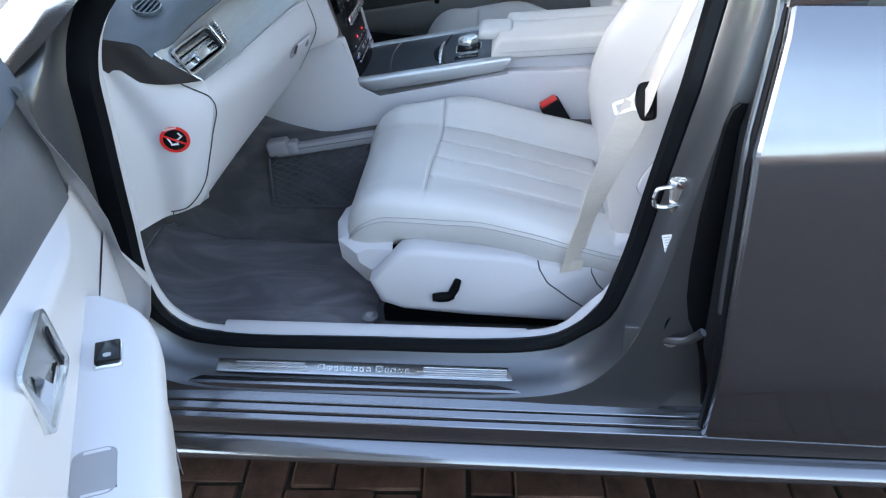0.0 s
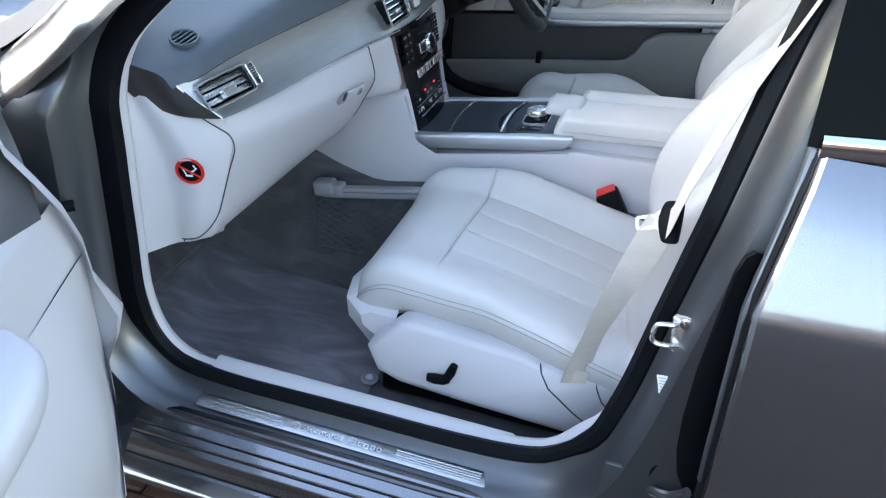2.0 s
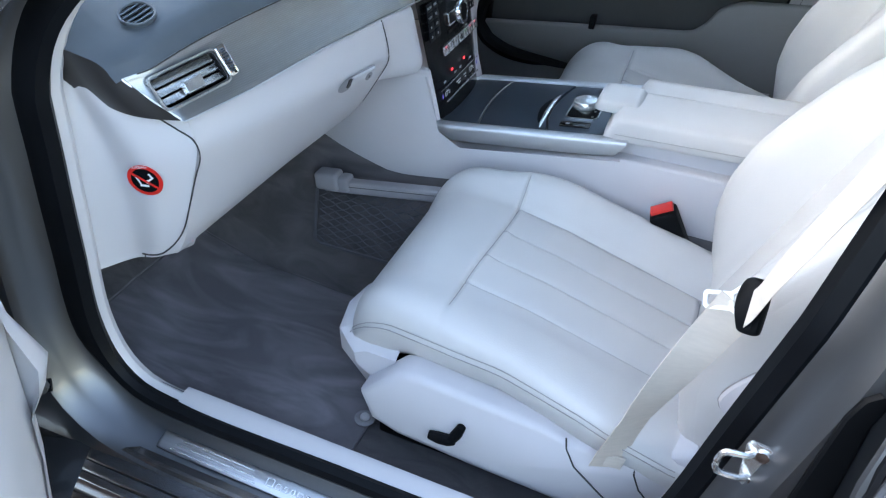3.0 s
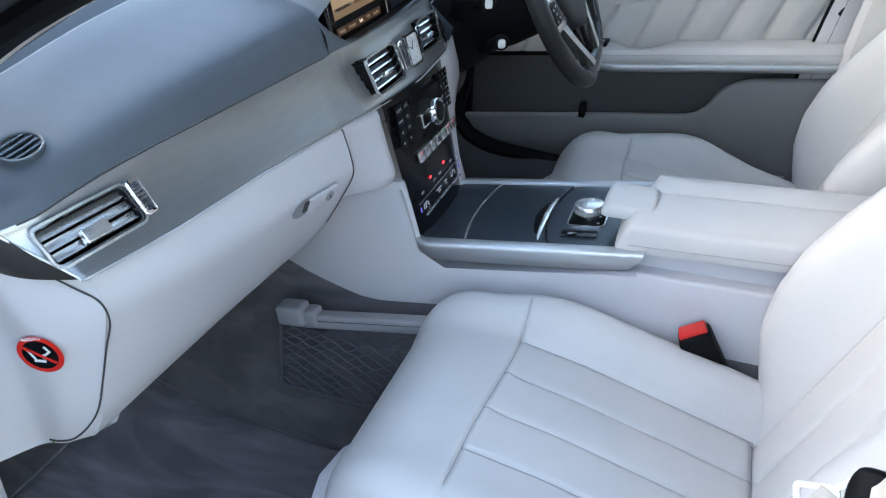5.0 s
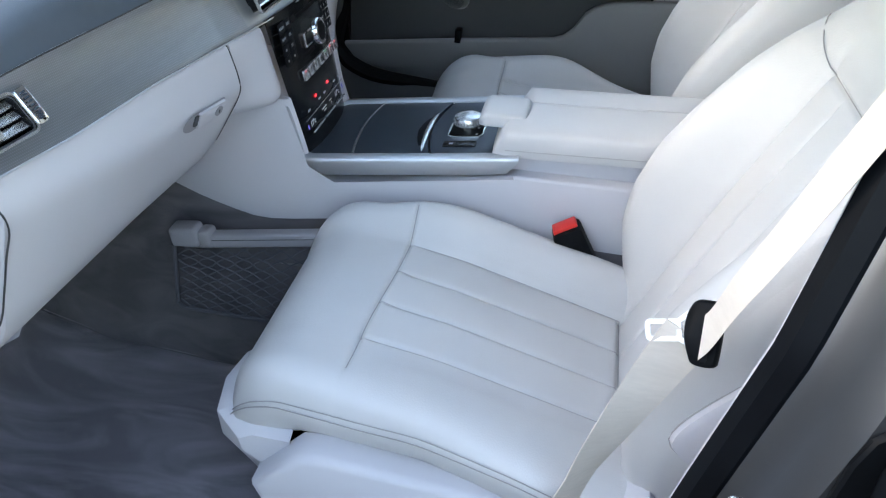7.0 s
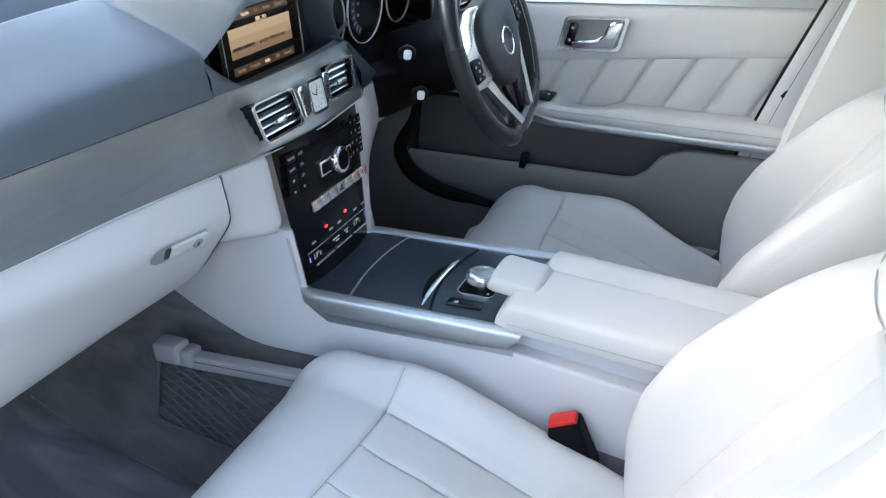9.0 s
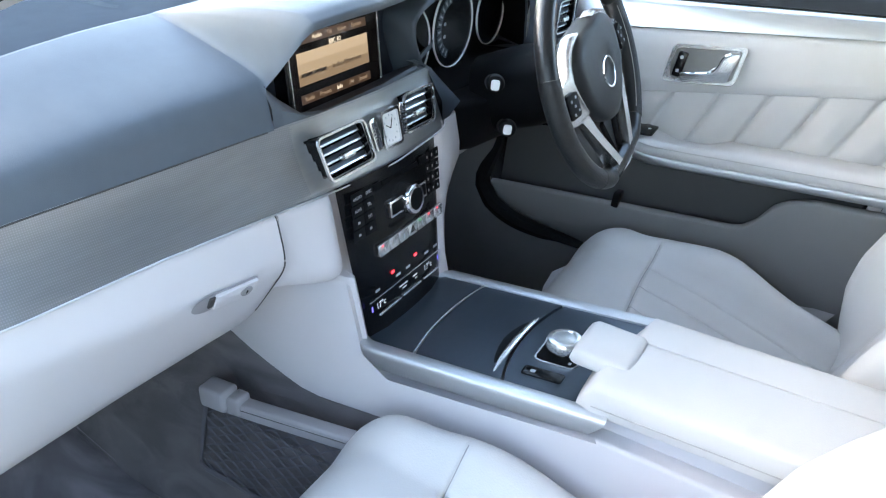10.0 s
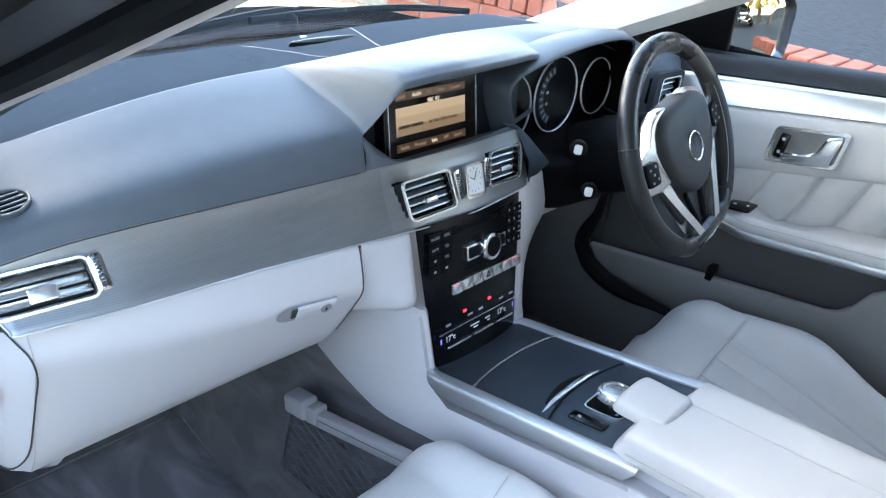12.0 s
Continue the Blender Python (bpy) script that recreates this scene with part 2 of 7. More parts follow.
def prism(outline, axis, lo, hi, bevel=0.0, seg=2):
    """A flat outline, given as the two other coordinates, drawn out along an axis."""
    bm = bmesh.new()
    put = {"x": lambda a, b, c: (c, a, b), "y": lambda a, b, c: (a, c, b), "z": lambda a, b, c: (a, b, c)}[axis]
    n = len(outline)
    A = [bm.verts.new(put(a, b, lo)) for a, b in outline]
    B = [bm.verts.new(put(a, b, hi)) for a, b in outline]
    bm.faces.new(A)
    bm.faces.new(B[::-1])
    for i in range(n):
        bm.faces.new((A[i], A[(i + 1) % n], B[(i + 1) % n], B[i]))
    if bevel:
        bmesh.ops.bevel(bm, geom=list(bm.edges), offset=bevel, segments=seg, affect="EDGES", profile=0.5)
    return bm


def turned(profile, m, n=40, bm=None):
    """A profile of (radius, height) turned round the z axis and placed by the pose m."""
    bm = bm or bmesh.new()
    rows = [[m @ Vector((r * math.cos(2 * math.pi * k / n), r * math.sin(2 * math.pi * k / n), h)) for k in range(n)] for r, h in profile]
    grid(bm, rows, close_v=True, caps=True)
    return bm


def tube(path, radius, n=10, closed=False, flat=1.0, bm=None, up=(0, 0, 1), caps=True):
    """A round or flattened bar along a path."""
    bm = bm or bmesh.new()
    P = [Vector(p) for p in path]
    rows = []
    for i, p in enumerate(P):
        a, b = P[i - 1] if i or closed else p, P[(i + 1) % len(P)] if closed or i + 1 < len(P) else p
        d = (b - a).normalized()
        s = d.cross(Vector(up))
        s = s.normalized() if s.length > 1e-4 else Vector((1, 0, 0))
        w = s.cross(d)
        r = radius[i] if isinstance(radius, (list, tuple)) else radius
        rows.append([p + s * (r * math.cos(2 * math.pi * k / n)) + w * (r * flat * math.sin(2 * math.pi * k / n)) for k in range(n)])
    grid(bm, rows, close_u=closed, close_v=True, caps=caps and not closed)
    return bm


def ribbon(path, width, thick, across):
    """A flat strap along a path; across: its wide direction, one for all points or one each."""
    rows = []
    P = [Vector(p) for p in path]
    for i, p in enumerate(P):
        w = Vector(across[i] if isinstance(across[0], (list, tuple, Vector)) else across).normalized()
        d = (P[min(i + 1, len(P) - 1)] - P[max(i - 1, 0)]).normalized()
        w = (w - d * w.dot(d)).normalized()
        nrm = w.cross(d).normalized()
        rows.append([p + w * (a * width / 2) + nrm * (b * thick / 2) for a, b in ((-1, -1), (1, -1), (1, 1), (-1, 1))])
    return loft(rows, close_v=True, caps=True)


def on(o, u, v, w=None):
    """A frame in space: local x along u, y along v, z along their cross."""
    u, v = Vector(u).normalized(), Vector(v)
    v = (v - u * v.dot(u)).normalized()
    n = u.cross(v)
    m = Matrix((u, v, n)).transposed().to_4x4()
    m.translation = Vector(o)
    return m


def plate(m, w, h, t, r=0.0, seg=4, edge=0.0):
    """A rounded rectangle w x h of thickness t standing on the local xy plane of m, centred."""
    r = max(min(r, w / 2 - 1e-5, h / 2 - 1e-5), 1e-5)
    pts = []
    for cx, cy, a0 in ((w / 2 - r, h / 2 - r, 0), (-w / 2 + r, h / 2 - r, 90), (-w / 2 + r, -h / 2 + r, 180), (w / 2 - r, -h / 2 + r, 270)):
        for k in range(seg + 1):
            a = radians(a0 + 90 * k / seg)
            pts.append((cx + r * math.cos(a), cy + r * math.sin(a)))
    bm = prism(pts, "z", 0, t)
    if edge:
        top = [e for e in bm.edges if all(abs(v.co.z - t) < 1e-6 for v in e.verts)]
        bmesh.ops.bevel(bm, geom=top, offset=edge, segments=2, affect="EDGES", profile=0.5)
    bmesh.ops.transform(bm, matrix=m, verts=bm.verts)
    return bm


def ring(m, outer, inner, t):
    """A frame between two outlines of equally many points on the local xy plane of m."""
    bm = bmesh.new()
    rows = [[m @ Vector((a, b, z)) for a, b in o] for o, z in ((outer, 0), (outer, t), (inner, t), (inner, 0))]
    grid(bm, rows, close_u=True, close_v=True)
    return bm


def rounded(w, h, r, seg=4, shift=(0, 0), shear=0.0):
    pts = []
    for cx, cy, a0 in ((w / 2 - r, h / 2 - r, 0), (-w / 2 + r, h / 2 - r, 90), (-w / 2 + r, -h / 2 + r, 180), (w / 2 - r, -h / 2 + r, 270)):
        for k in range(seg + 1):
            a = radians(a0 + 90 * k / seg)
            x, y = cx + r * math.cos(a), cy + r * math.sin(a)
            pts.append((x + shift[0] + shear * y, y + shift[1]))
    return pts


def lettering(name, body, m, size, mat, parent, label="", align="CENTER", depth=0.0003):
    cu = bpy.data.curves.new(name, "FONT")
    cu.body, cu.size, cu.align_x, cu.align_y, cu.extrude = body, size, align, "CENTER", depth
    tmp = bpy.data.objects.new(name, cu)
    scene.collection.objects.link(tmp)
    me = bpy.data.meshes.new_from_object(tmp.evaluated_get(bpy.context.evaluated_depsgraph_get()))
    bpy.data.objects.remove(tmp)
    bm = bmesh.new()
    bm.from_mesh(me)
    bmesh.ops.transform(bm, matrix=m, verts=bm.verts)
    return part(name, bm, mat, parent, label)


def clamp01(t):
    return max(0.0, min(1.0, t))


def ease(t):
    t = clamp01(t)
    return t * t * (3 - 2 * t)


def table(t, rows):
    """Smooth reading of values between rows of (t, value)."""
    if t <= rows[0][0]:
        return rows[0][1]
    for (a, va), (b, vb) in zip(rows, rows[1:]):
        if t <= b:
            f = (t - a) / (b - a)
            return va + (vb - va) * f
    return rows[-1][1]


YC = 0.918  # the car's middle plane


# ---- the car's body ----
OPENING = [(-.36, .437), (-.10, .437), (.21, .445), (.305, .495), (.350, .62), (.382, .80), (.412, .97), (.452, 1.18), (.49, 1.34), (.47, 1.44),
           (.27, 1.455), (.06, 1.350), (-.13, 1.252), (-.30, 1.165), (-.40, 1.09), (-.462, 1.0), (-.475, .85), (-.482, .70), (-.485, .56), (-.450, .467)]
LOOP = even(curve([(x, 0, z) for x, z in OPENING], 8, True), 150, True)


def lean(z):
    return max(0.0, z - 0.95) * 0.22


def loop_row(off, y, mirror=False):
    """The door opening's outline, moved outwards by off, at depth y."""
    out, n = [], len(LOOP)
    for i, p in enumerate(LOOP):
        k = 2 if off < .07 else 9
        d = LOOP[(i + k) % n] - LOOP[i - k]
        nrm = Vector((d.z, 0, -d.x)).normalized()
        q = p + nrm * off
        q.y = y + lean(q.z)
        if mirror:
            q.y = 2 * YC - q.y
        out.append(q)
    return out


body = thing("car_body", (0, 0.12, 0), "metallic grey saloon body shell with one open front doorway", "car body")
for mirror in (False, True):
    rows = [loop_row(o, y, mirror) for o, y in ((.012, .20), (.022, .194), (.034, .186), (.044, .176), (.052, .15), (.057, .128), (.064, .118), (.085, .115), (.19, .113), (.19, .16))]
    for r in rows[-2:]:
        for i, (p, q) in enumerate(zip(rows[-3], r)):
            k = ease((p.z - .85) / .15) * ease((.15 - p.x) / .3) * .85
            r[i] = q.lerp(p + Vector((0, .004, 0)), k)
    for r in rows[4:]:
        for i, (p, q) in enumerate(zip(rows[3], r)):
            k = ease((p.z - .93) / .08) * ease((.15 - p.x) / .3) * .6
            r[i] = q.lerp(p, k)
    part("door_frame", loft(rows, close_v=True), JAMB, body, "grey painted door frame")
    rows = [loop_row(o, y, mirror) for o, y in ((.006, .206), (.0, .214), (-.002, .222), (.002, .231), (.03, .238), (.07, .240))]
    for r in rows:
        for q in r:
            yy = 2 * YC - q.y if mirror else q.y
            k = ease((q.x - .22) / .10) * ease((q.z - .50) / .08)
            y2 = yy + (.209 + lean(q.z) - yy) * .75 * k if yy > .209 + lean(q.z) else yy
            q.y = 2 * YC - y2 if mirror else y2
            q.x += .018 * k
    part("frame_lining", loft(rows, close_v=True), PLASTIC, body, "pale ivory frame lining")
    bm = bmesh.new()
    base = loop_row(.011, .198, mirror)
    prof = [(.014, 0), (.011, .011), (.002, .015), (-.008, .011), (-.012, 0), (-.006, -.012), (.006, -.014), (.013, -.008)]
    rows = []
    for a, b in prof:
        thin, wide, post = loop_row(.008 + a, .199 - b, mirror), loop_row(.018 + a * 2.1, .199 - b * 1.3, mirror), loop_row(.030 + a * 1.6, .199 - b * 1.2, mirror)
        rows.append([p.lerp(q.lerp(w, ease((p.x - .2) / .1)), ease((p.z - .455) / .10) * (1 - ease((p.z - 1.10) / .08) * (1 - ease((p.x - .2) / .1)))) for p, q, w in zip(thin, wide, post)])
    grid(bm, rows, close_u=True, close_v=True)
    part("door_seal", bm, RUBBER, body, "black rubber door seal")


def sill_profile(mirror):
    pr = [(.140, .386), (.128, .3865), (.1235, .384), (.122, .3735), (.120, .3712), (.1020, .3640), (.1010, .3628), (.1005, .3575), (.0993, .3587), (.0880, .3542), (.0870, .3530), (.0866, .3455), (.0855, .3466),
          (.0765, .3430), (.0752, .3415), (.0745, .3390), (.0730, .3090), (.0715, .3055), (.0675, .3058), (.0610, .3036), (.0540, .2999), (.0475, .2955), (.0425, .2908), (.0388, .2850), (.0372, .2790), (.0385, .2730), (.055, .272), (.13, .262)]
    return [((2 * YC - y) if mirror else y, z) for y, z in pr]


for mirror in (False, True):
    pr = [Vector((0, y, z)) for y, z in sill_profile(mirror)]
    fine = []
    for a, b in zip(pr, pr[1:]):
        fine += [a.lerp(b, k / 3) for k in range(3)]
    fine.append(pr[-1])
    rows = [[Vector((x, p.y, p.z)) for p in fine] for x in (-.95, -.5, 0, .5, 1.0, 1.6)]
    part("sill", loft(rows), PAINT, body, "stepped grey painted sill", angle=22)
    for y, z in ((.1008, .3588), (.0868, .3467), (.0716, .3058)):
        yy = 2 * YC - y if mirror else y
        part("sill_strip", box((.1, yy, z), (1.7, .0026, .0028), .0006), RUBBER, body, "black rubber strip")
part("pillar_foot", box((.50, .126, .42), (.26, .012, .26), .004), JAMB, body)
# lower body under the floor
part("underbody", box((.2, YC, .24), (3.4, 1.55, .08), .02), BLACK, body)

# ivory cover on the sill and steel scuff plate
cover = thing("sill_cover", (-.07, .22, .42), "pale ivory plastic sill cover along the doorway", "sill trim")
rows = []
for x in (-.366, -.364, -.2, 0, .213, .216):
    e = .004 if x in (-.366, .216) else 0
    rows.append([Vector((x, y, z)) for y, z in ((.1955 + e, .418), (.1935 + e, .4275 - e), (.198, .433 - e), (.225, .4445 - e), (.236, .443 - e), (.243, .40), (.25, .36))])
part("cover_panel", loft(rows), PLASTIC, cover, angle=40)

scuff = thing("scuff_plate", (-.084, .175, .385), "brushed steel scuff plate with ribbed ends on the sill", "scuff plate")
SC = on((-.084, .163, .3915), (1, 0, 0), (0, 1, .28))
part("plate", plate(SC, .572, .029, .0025, .003, edge=.0008), STEEL, scuff)
for side in (-1, 1):
    for k in range(5):
        w = .155 - .006 * k * (side < 0)
        m = SC @ Matrix.Translation((side * (.268 - .155 / 2 - .006), -.0095 + .0045 * k, .0024))
        part("rib", plate(m, w, .0019, .0012, .0008, edge=.0003), STEEL if k % 2 else SATIN, scuff)
x = -.092
for k in range(13):
    tall = k in (0, 8)
    w = .013 if tall else .0075 + .002 * (k % 3 == 1)
    m = SC @ Matrix.Translation((x + w / 2, .0012 if tall else -.0008, .0024))
    part("engraved_bar", ring(m, rounded(w, .0135 if tall else .0095, .002), rounded(w - .0034, .0101 if tall else .0061, .001), .0007), SATIN, scuff)
    x += w + (.009 if k == 7 else .0042)

# rear door
rear_door = thing("rear_door", (.9, .05, .4), "closed metallic grey rear passenger door with chrome window strip", "car door")


def rear_skin(z):
    return table(z, [(.385, .032), (.40, .022), (.43, .014), (.50, .002), (.522, -.0025), (.532, -.005), (.545, -.0058), (.6, -.006), (.75, .004), (.86, .012), (.895, .0155), (.910, .0180), (.922, .0212), (.936, .0260), (.95, .0315), (1.02, .0570), (1.075, .0785), (1.092, .0945)])


zs = [.385, .39, .40, .415, .43, .46, .49, .51, .522, .528, .534, .540, .546, .552, .56, .57, .58, .6, .68, .75, .8, .86, .89, .905, .913, .918, .922, .926, .932, .938, .944, .95, .956, .964, .972, .98, .99, 1.0, 1.02, 1.06, 1.092]


def rear_edge(z):
    return table(z, [(.385, .508), (.43, .504), (.7, .492), (.92, .486), (1.092, .515)])


rows = []
for z in zs:
    e, y = rear_edge(z), rear_skin(z)
    row = []
    for x, back in ((e + .004, .045), (e, .012), (e + .0015, .004), (e + .006, .0005), (e + .03, 0), (.6, -.001), (.7, -.002), (.8, -.004), (.95, -.004), (1.1, -.004), (1.35, 0), (1.36, .04)):
        rise = .08 * max(0, min(x, 1.0) - .50) * ease((z - .40) / .11) * ease((1.09 - z) / .13)
        row.append(Vector((x, rear_skin(z - rise) + back, z)))
    rows.append(row)
part("door_skin", loft(rows), PAINT, rear_door, angle=25)
rows = []
for x in (.512, .7, .9, 1.1, 1.36):
    rise = (x - .51) * .085
    rows.append([Vector((x, y, z + rise)) for y, z in ((.104, 1.088), (.096, 1.090), (.0945, 1.098), (.0975, 1.108), (.104, 1.112), (.112, 1.110))])
part("chrome_strip", loft(rows, caps=True), CHROME, rear_door, "bright chrome window strip")
rows = []
for x in (.535, .8, 1.1, 1.36):
    rise = (x - .51) * .085
    rows.append([Vector((x + (z - 1.1) * .08, .112 + (z - 1.1) * .3, z)) for z in (1.105 + rise, 1.25, 1.39)])
part("window_glass", loft(rows), DARKGLASS, rear_door, "dark tinted rear side glass")
rows = [[Vector((.50 + k, .108 + (z - 1.09) * .28, z)) for k in (0, .012, .10, .128, .132)] for z in (1.095, 1.2, 1.39)]
part("window_pillar", loft(rows), DARKGLASS, rear_door, "gloss black window pillar trim")
rows = [[Vector((.632 + k, .105 + (z - 1.09) * .28, z)) for k in (0, .002, .010, .012)] for z in (1.10, 1.2, 1.39)]
part("window_divider", loft(rows), BOWL, rear_door, "grey upright bar between the rear panes")
rows = []
for k in range(19):
    z = .40 + k * (1.09 - .40) / 18
    e, y = rear_edge(z), rear_skin(z)
    rows.append([Vector((e - .0045 + a, y + .016 + b, z)) for a, b in ((.004, 0), (.0, .003), (-.002, .012), (.004, .02))])
part("edge_seal", loft(rows), RUBBER, rear_door, "black rubber edge seal")
rows = []
for k in range(13):
    z = .66 + k * (1.10 - .66) / 12
    e, y = rear_edge(z), rear_skin(z)
    rows.append([Vector((e - .007 + a, y + .026 + b, z)) for a, b in ((.004, -.004), (-.001, -.002), (-.003, .003), (.0, .008))])
part("edge_moulding", loft(rows), JAMB, rear_door, "thin grey edge moulding")

# closing outer body: quarters, wings, bonnet, roof
part("rear_quarter", prism([(1.37, .30), (2.3, .38), (2.45, .75), (2.3, 1.02), (1.9, 1.12), (1.37, 1.14)], "y", .02, 1.81, .05, 3), PAINT, body)
part("rear_cabin", prism([(1.42, 1.13), (1.95, 1.12), (1.55, 1.38), (1.42, 1.40)], "y", .2, 1.64, .03), DARKGLASS, body)
for mirror in (False, True):
    rows = []
    for x, top, drop in ((-2.75, .62, .30), (-2.6, .76, .2), (-2.2, .86, .0), (-1.6, .93, 0), (-1.1, .98, 0), (-.70, 1.005, 0), (-.665, 1.005, .0)):
        r = [Vector((x, y + drop * .3, z)) for y, z in ((.08, .20), (.02, .32), (.0, .6), (.02, top - .12), (.05, top - .05), (.13, top), (.26, top + .03))]
        if mirror:
            r = [Vector((v.x, 2 * YC - v.y, v.z)) for v in r]
        rows.append(r)
    part("front_wing", loft(rows), PAINT, body, "grey painted front wing")
rows = []
for x, h in ((-2.8, .66), (-2.6, .79), (-2.2, .89), (-1.6, .97), (-1.1, 1.02), (-1.03, 1.022)):
    rows.append([Vector((x, YC + s * .66, h + .045 * (1 - s * s))) for s in (-1, -.66, -.33, 0, .33, .66, 1)])
part("bonnet", loft(rows), PAINT, body, "grey painted bonnet")
# black scuttle coloured grey: the haze of the glass is in its colour
part("scuttle", prism([(-1.10, .92), (-.74, .94), (-.745, .975), (-.80, .985), (-1.0, .98), (-1.10, .965)], "y", .22, 1.62, .008), DASHCLOTH, body, "plastic scuttle panel, greyed for the windscreen's haze")
for pts in (((-.80, .50, 1.066), (-.84, .75, 1.072), (-.88, 1.00, 1.085), (-.90, 1.12, 1.082)), ((-.86, .96, 1.078), (-.87, 1.15, 1.080), (-.86, 1.40, 1.078), (-.80, 1.56, 1.072))):
    part("wiper", tube(curve(pts, 5), .007, 6, flat=1.3), BLACK, body, "black windscreen wiper")
part("wiper_hub", turned([(0, 0), (.022, 0), (.022, .02), (.012, .03), (0, .03)], pose(-.87, 1.06, 1.055), 16), BLACK, body)
rows = []
for x, h, hw in ((-.21, 1.345, .55), (-.08, 1.402, .56), (.1, 1.455, .585), (.5, 1.495, .60), (1.0, 1.485, .59), (1.56, 1.41, .55)):
    rows.append([Vector((x, YC + s * hw, h + .022 * (1 - s * s) - .03 * abs(s) ** 6)) for s in (-1, -.95, -.8, -.5, 0, .5, .8, .95, 1)])
part("roof", loft(rows), PAINT, body, "grey painted roof")
for mirror in (False, True):
    rows = []
    for x, z in ((-.72, .985), (-.5, 1.10), (-.3, 1.205), (-.1, 1.31), (.08, 1.39)) if mirror else ((-.72, .945), (-.60, 1.005), (-.5, 1.07), (-.40, 1.14), (-.3, 1.20), (-.1, 1.31), (.08, 1.39)):
        r = [Vector((x + a, b + lean(z) * 1.0, z + c + (0 if mirror else .028))) for a, b, c in ((-.03, .16, -.01), (-.05, .20, .02), (-.06, .26, .025), (-.03, .275, .0), (.0, .262, -.035), (.03, .235, -.045), (.04, .20, -.03))]
        if mirror:
            r = [Vector((v.x, 2 * YC - v.y, v.z)) for v in r]
        rows.append(r)
    # one pillar shape, coloured much darker on the passenger side
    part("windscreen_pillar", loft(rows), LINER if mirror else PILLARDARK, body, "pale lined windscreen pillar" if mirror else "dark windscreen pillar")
rows = []
for x, z in ((-.74, .925), (-.60, .98), (-.5, 1.058), (-.40, 1.15), (-.3, 1.225), (-.1, 1.338), (.08, 1.418)):
    rows.append([Vector((x + a, b + lean(z), z + c)) for a, b, c in ((.0, .112, -.035), (-.015, .118, -.012), (-.045, .145, .012), (-.06, .19, .026), (-.065, .25, .030))])
part("pillar_skin", loft([curve(r, 3) for r in rows]), PAINT, body, "grey painted windscreen pillar", angle=60)
# windscreen
screen = tagged(new("windscreen"), "clear laminated car windscreen", "windscreen")
rows = []
for f in (0, .25, .5, .75, 1):
    x, z = -.80 + .75 * f, 1.050 + .345 * f + .04 * f * (1 - f)
    hw = .64 - .07 * f
    rows.append([Vector((x + .10 * s * s * (1 - f * .4), YC + s * hw, z - .02 * s * s * f)) for s in (-1, -.6, -.2, .2, .6, 1)])
pane = part("pane", slab(rows, (.002, 0, -.004)), GLASS, screen)
low = [[p.lerp(q, f) + Vector((.006, 0, -.010)) for p, q in zip(rows[0], rows[1])] for f in (-.06, .04, .16)]
part("black_band", slab(low, (.001, 0, -.002)), RUBBER, screen, "black printed band along the glass")
pane.visible_shadow = False
# cabin shell
ceiling = tagged(new("ceiling"), "pale fabric headlining of the car", "headlining", kind="structure")
rows = []
for x, h, hw in ((-.17, 1.322, .49), (-.05, 1.375, .50), (.3, 1.455, .53), (.8, 1.455, .53), (1.45, 1.38, .50)):
    rows.append([Vector((x, YC + s * hw, h + .012 * (1 - s * s) - .02 * abs(s) ** 5)) for s in (-1, -.9, -.5, 0, .5, .9, 1)])
part("headlining", loft(rows), LINER, ceiling)
back = tagged(new("wall_rear"), "pale plain panel that closes the cabin", "wall", kind="structure")
part("panel", box((1.44, YC, .8), (.03, 1.5, 1.2), .005), LINER, back)
for mirror in (False, True):
    y = .24 if not mirror else 2 * YC - .24
    part("rear_side_lining", box((1.0, y, .72), (.92, .03, .78), .01), PLASTIC, body)
    rows = []
    for k in range(8):
        z = .40 + k * .135
        w = .30 - .16 * k / 7
        yy = .245 + lean(z)
        c = .60 - (.06 if z < .7 else .06 * (1 - (z - .7) / .7))
        r = [Vector((c - .10 + .02 * k / 7, yy + .0, z)), Vector((c - .08, yy + .045, z)), Vector((c, yy + .055, z)), Vector((c + w * .4, yy + .045, z)), Vector((c + w * .55, yy, z))]
        if mirror:
            r = [Vector((v.x, 2 * YC - v.y, v.z)) for v in r]
        rows.append(r)
    part("pillar_lining", loft(rows), LINER, body, "pale centre pillar lining")

# striker, label, hinge on the centre pillar
# black strip laid on the frame paints the dark of the door gap
rows = []
for z, x in ((.385, .520), (.42, .515), (.47, .505), (.52, .492), (.545, .484), (.575, .470), (.62, .461), (.68, .457), (.765, .457), (.85, .462), (.92, .466), (.945, .472), (.955, .482)):
    yy = .1125 + lean(z)
    xe = max(rear_edge(z) + .003, x + .012)
    rows.append([Vector((x, yy + .003, z)), Vector((x + .003, yy - .002, z)), Vector((xe - .003, yy - .002, z)), Vector((xe, yy + .003, z))])
part("hinge_gap_shade", loft([curve(r, 2) for r in rows]), BLACK, body, "black strip for the dark gap at the rear door's edge")
striker = thing("door_striker", (.41, .15, .78), "bright zinc door striker loop on the centre pillar", "door striker")
m = on((.420, .157, .785), (1, -.25, .12), (0, 0, 1))
part("base_plate", plate(m @ Matrix.Translation((.012, 0, 0)), .028, .062, .004, .008, edge=.001), SATIN, striker)
loop = curve([m @ Vector(v) for v in ((.008, .018, .003), (.002, .019, .012), (-.018, .016, .018), (-.022, -.010, .018), (-.004, -.016, .012), (.008, -.016, .003))], 6)
part("loop", tube(loop, .0036, 8), SATIN, striker)
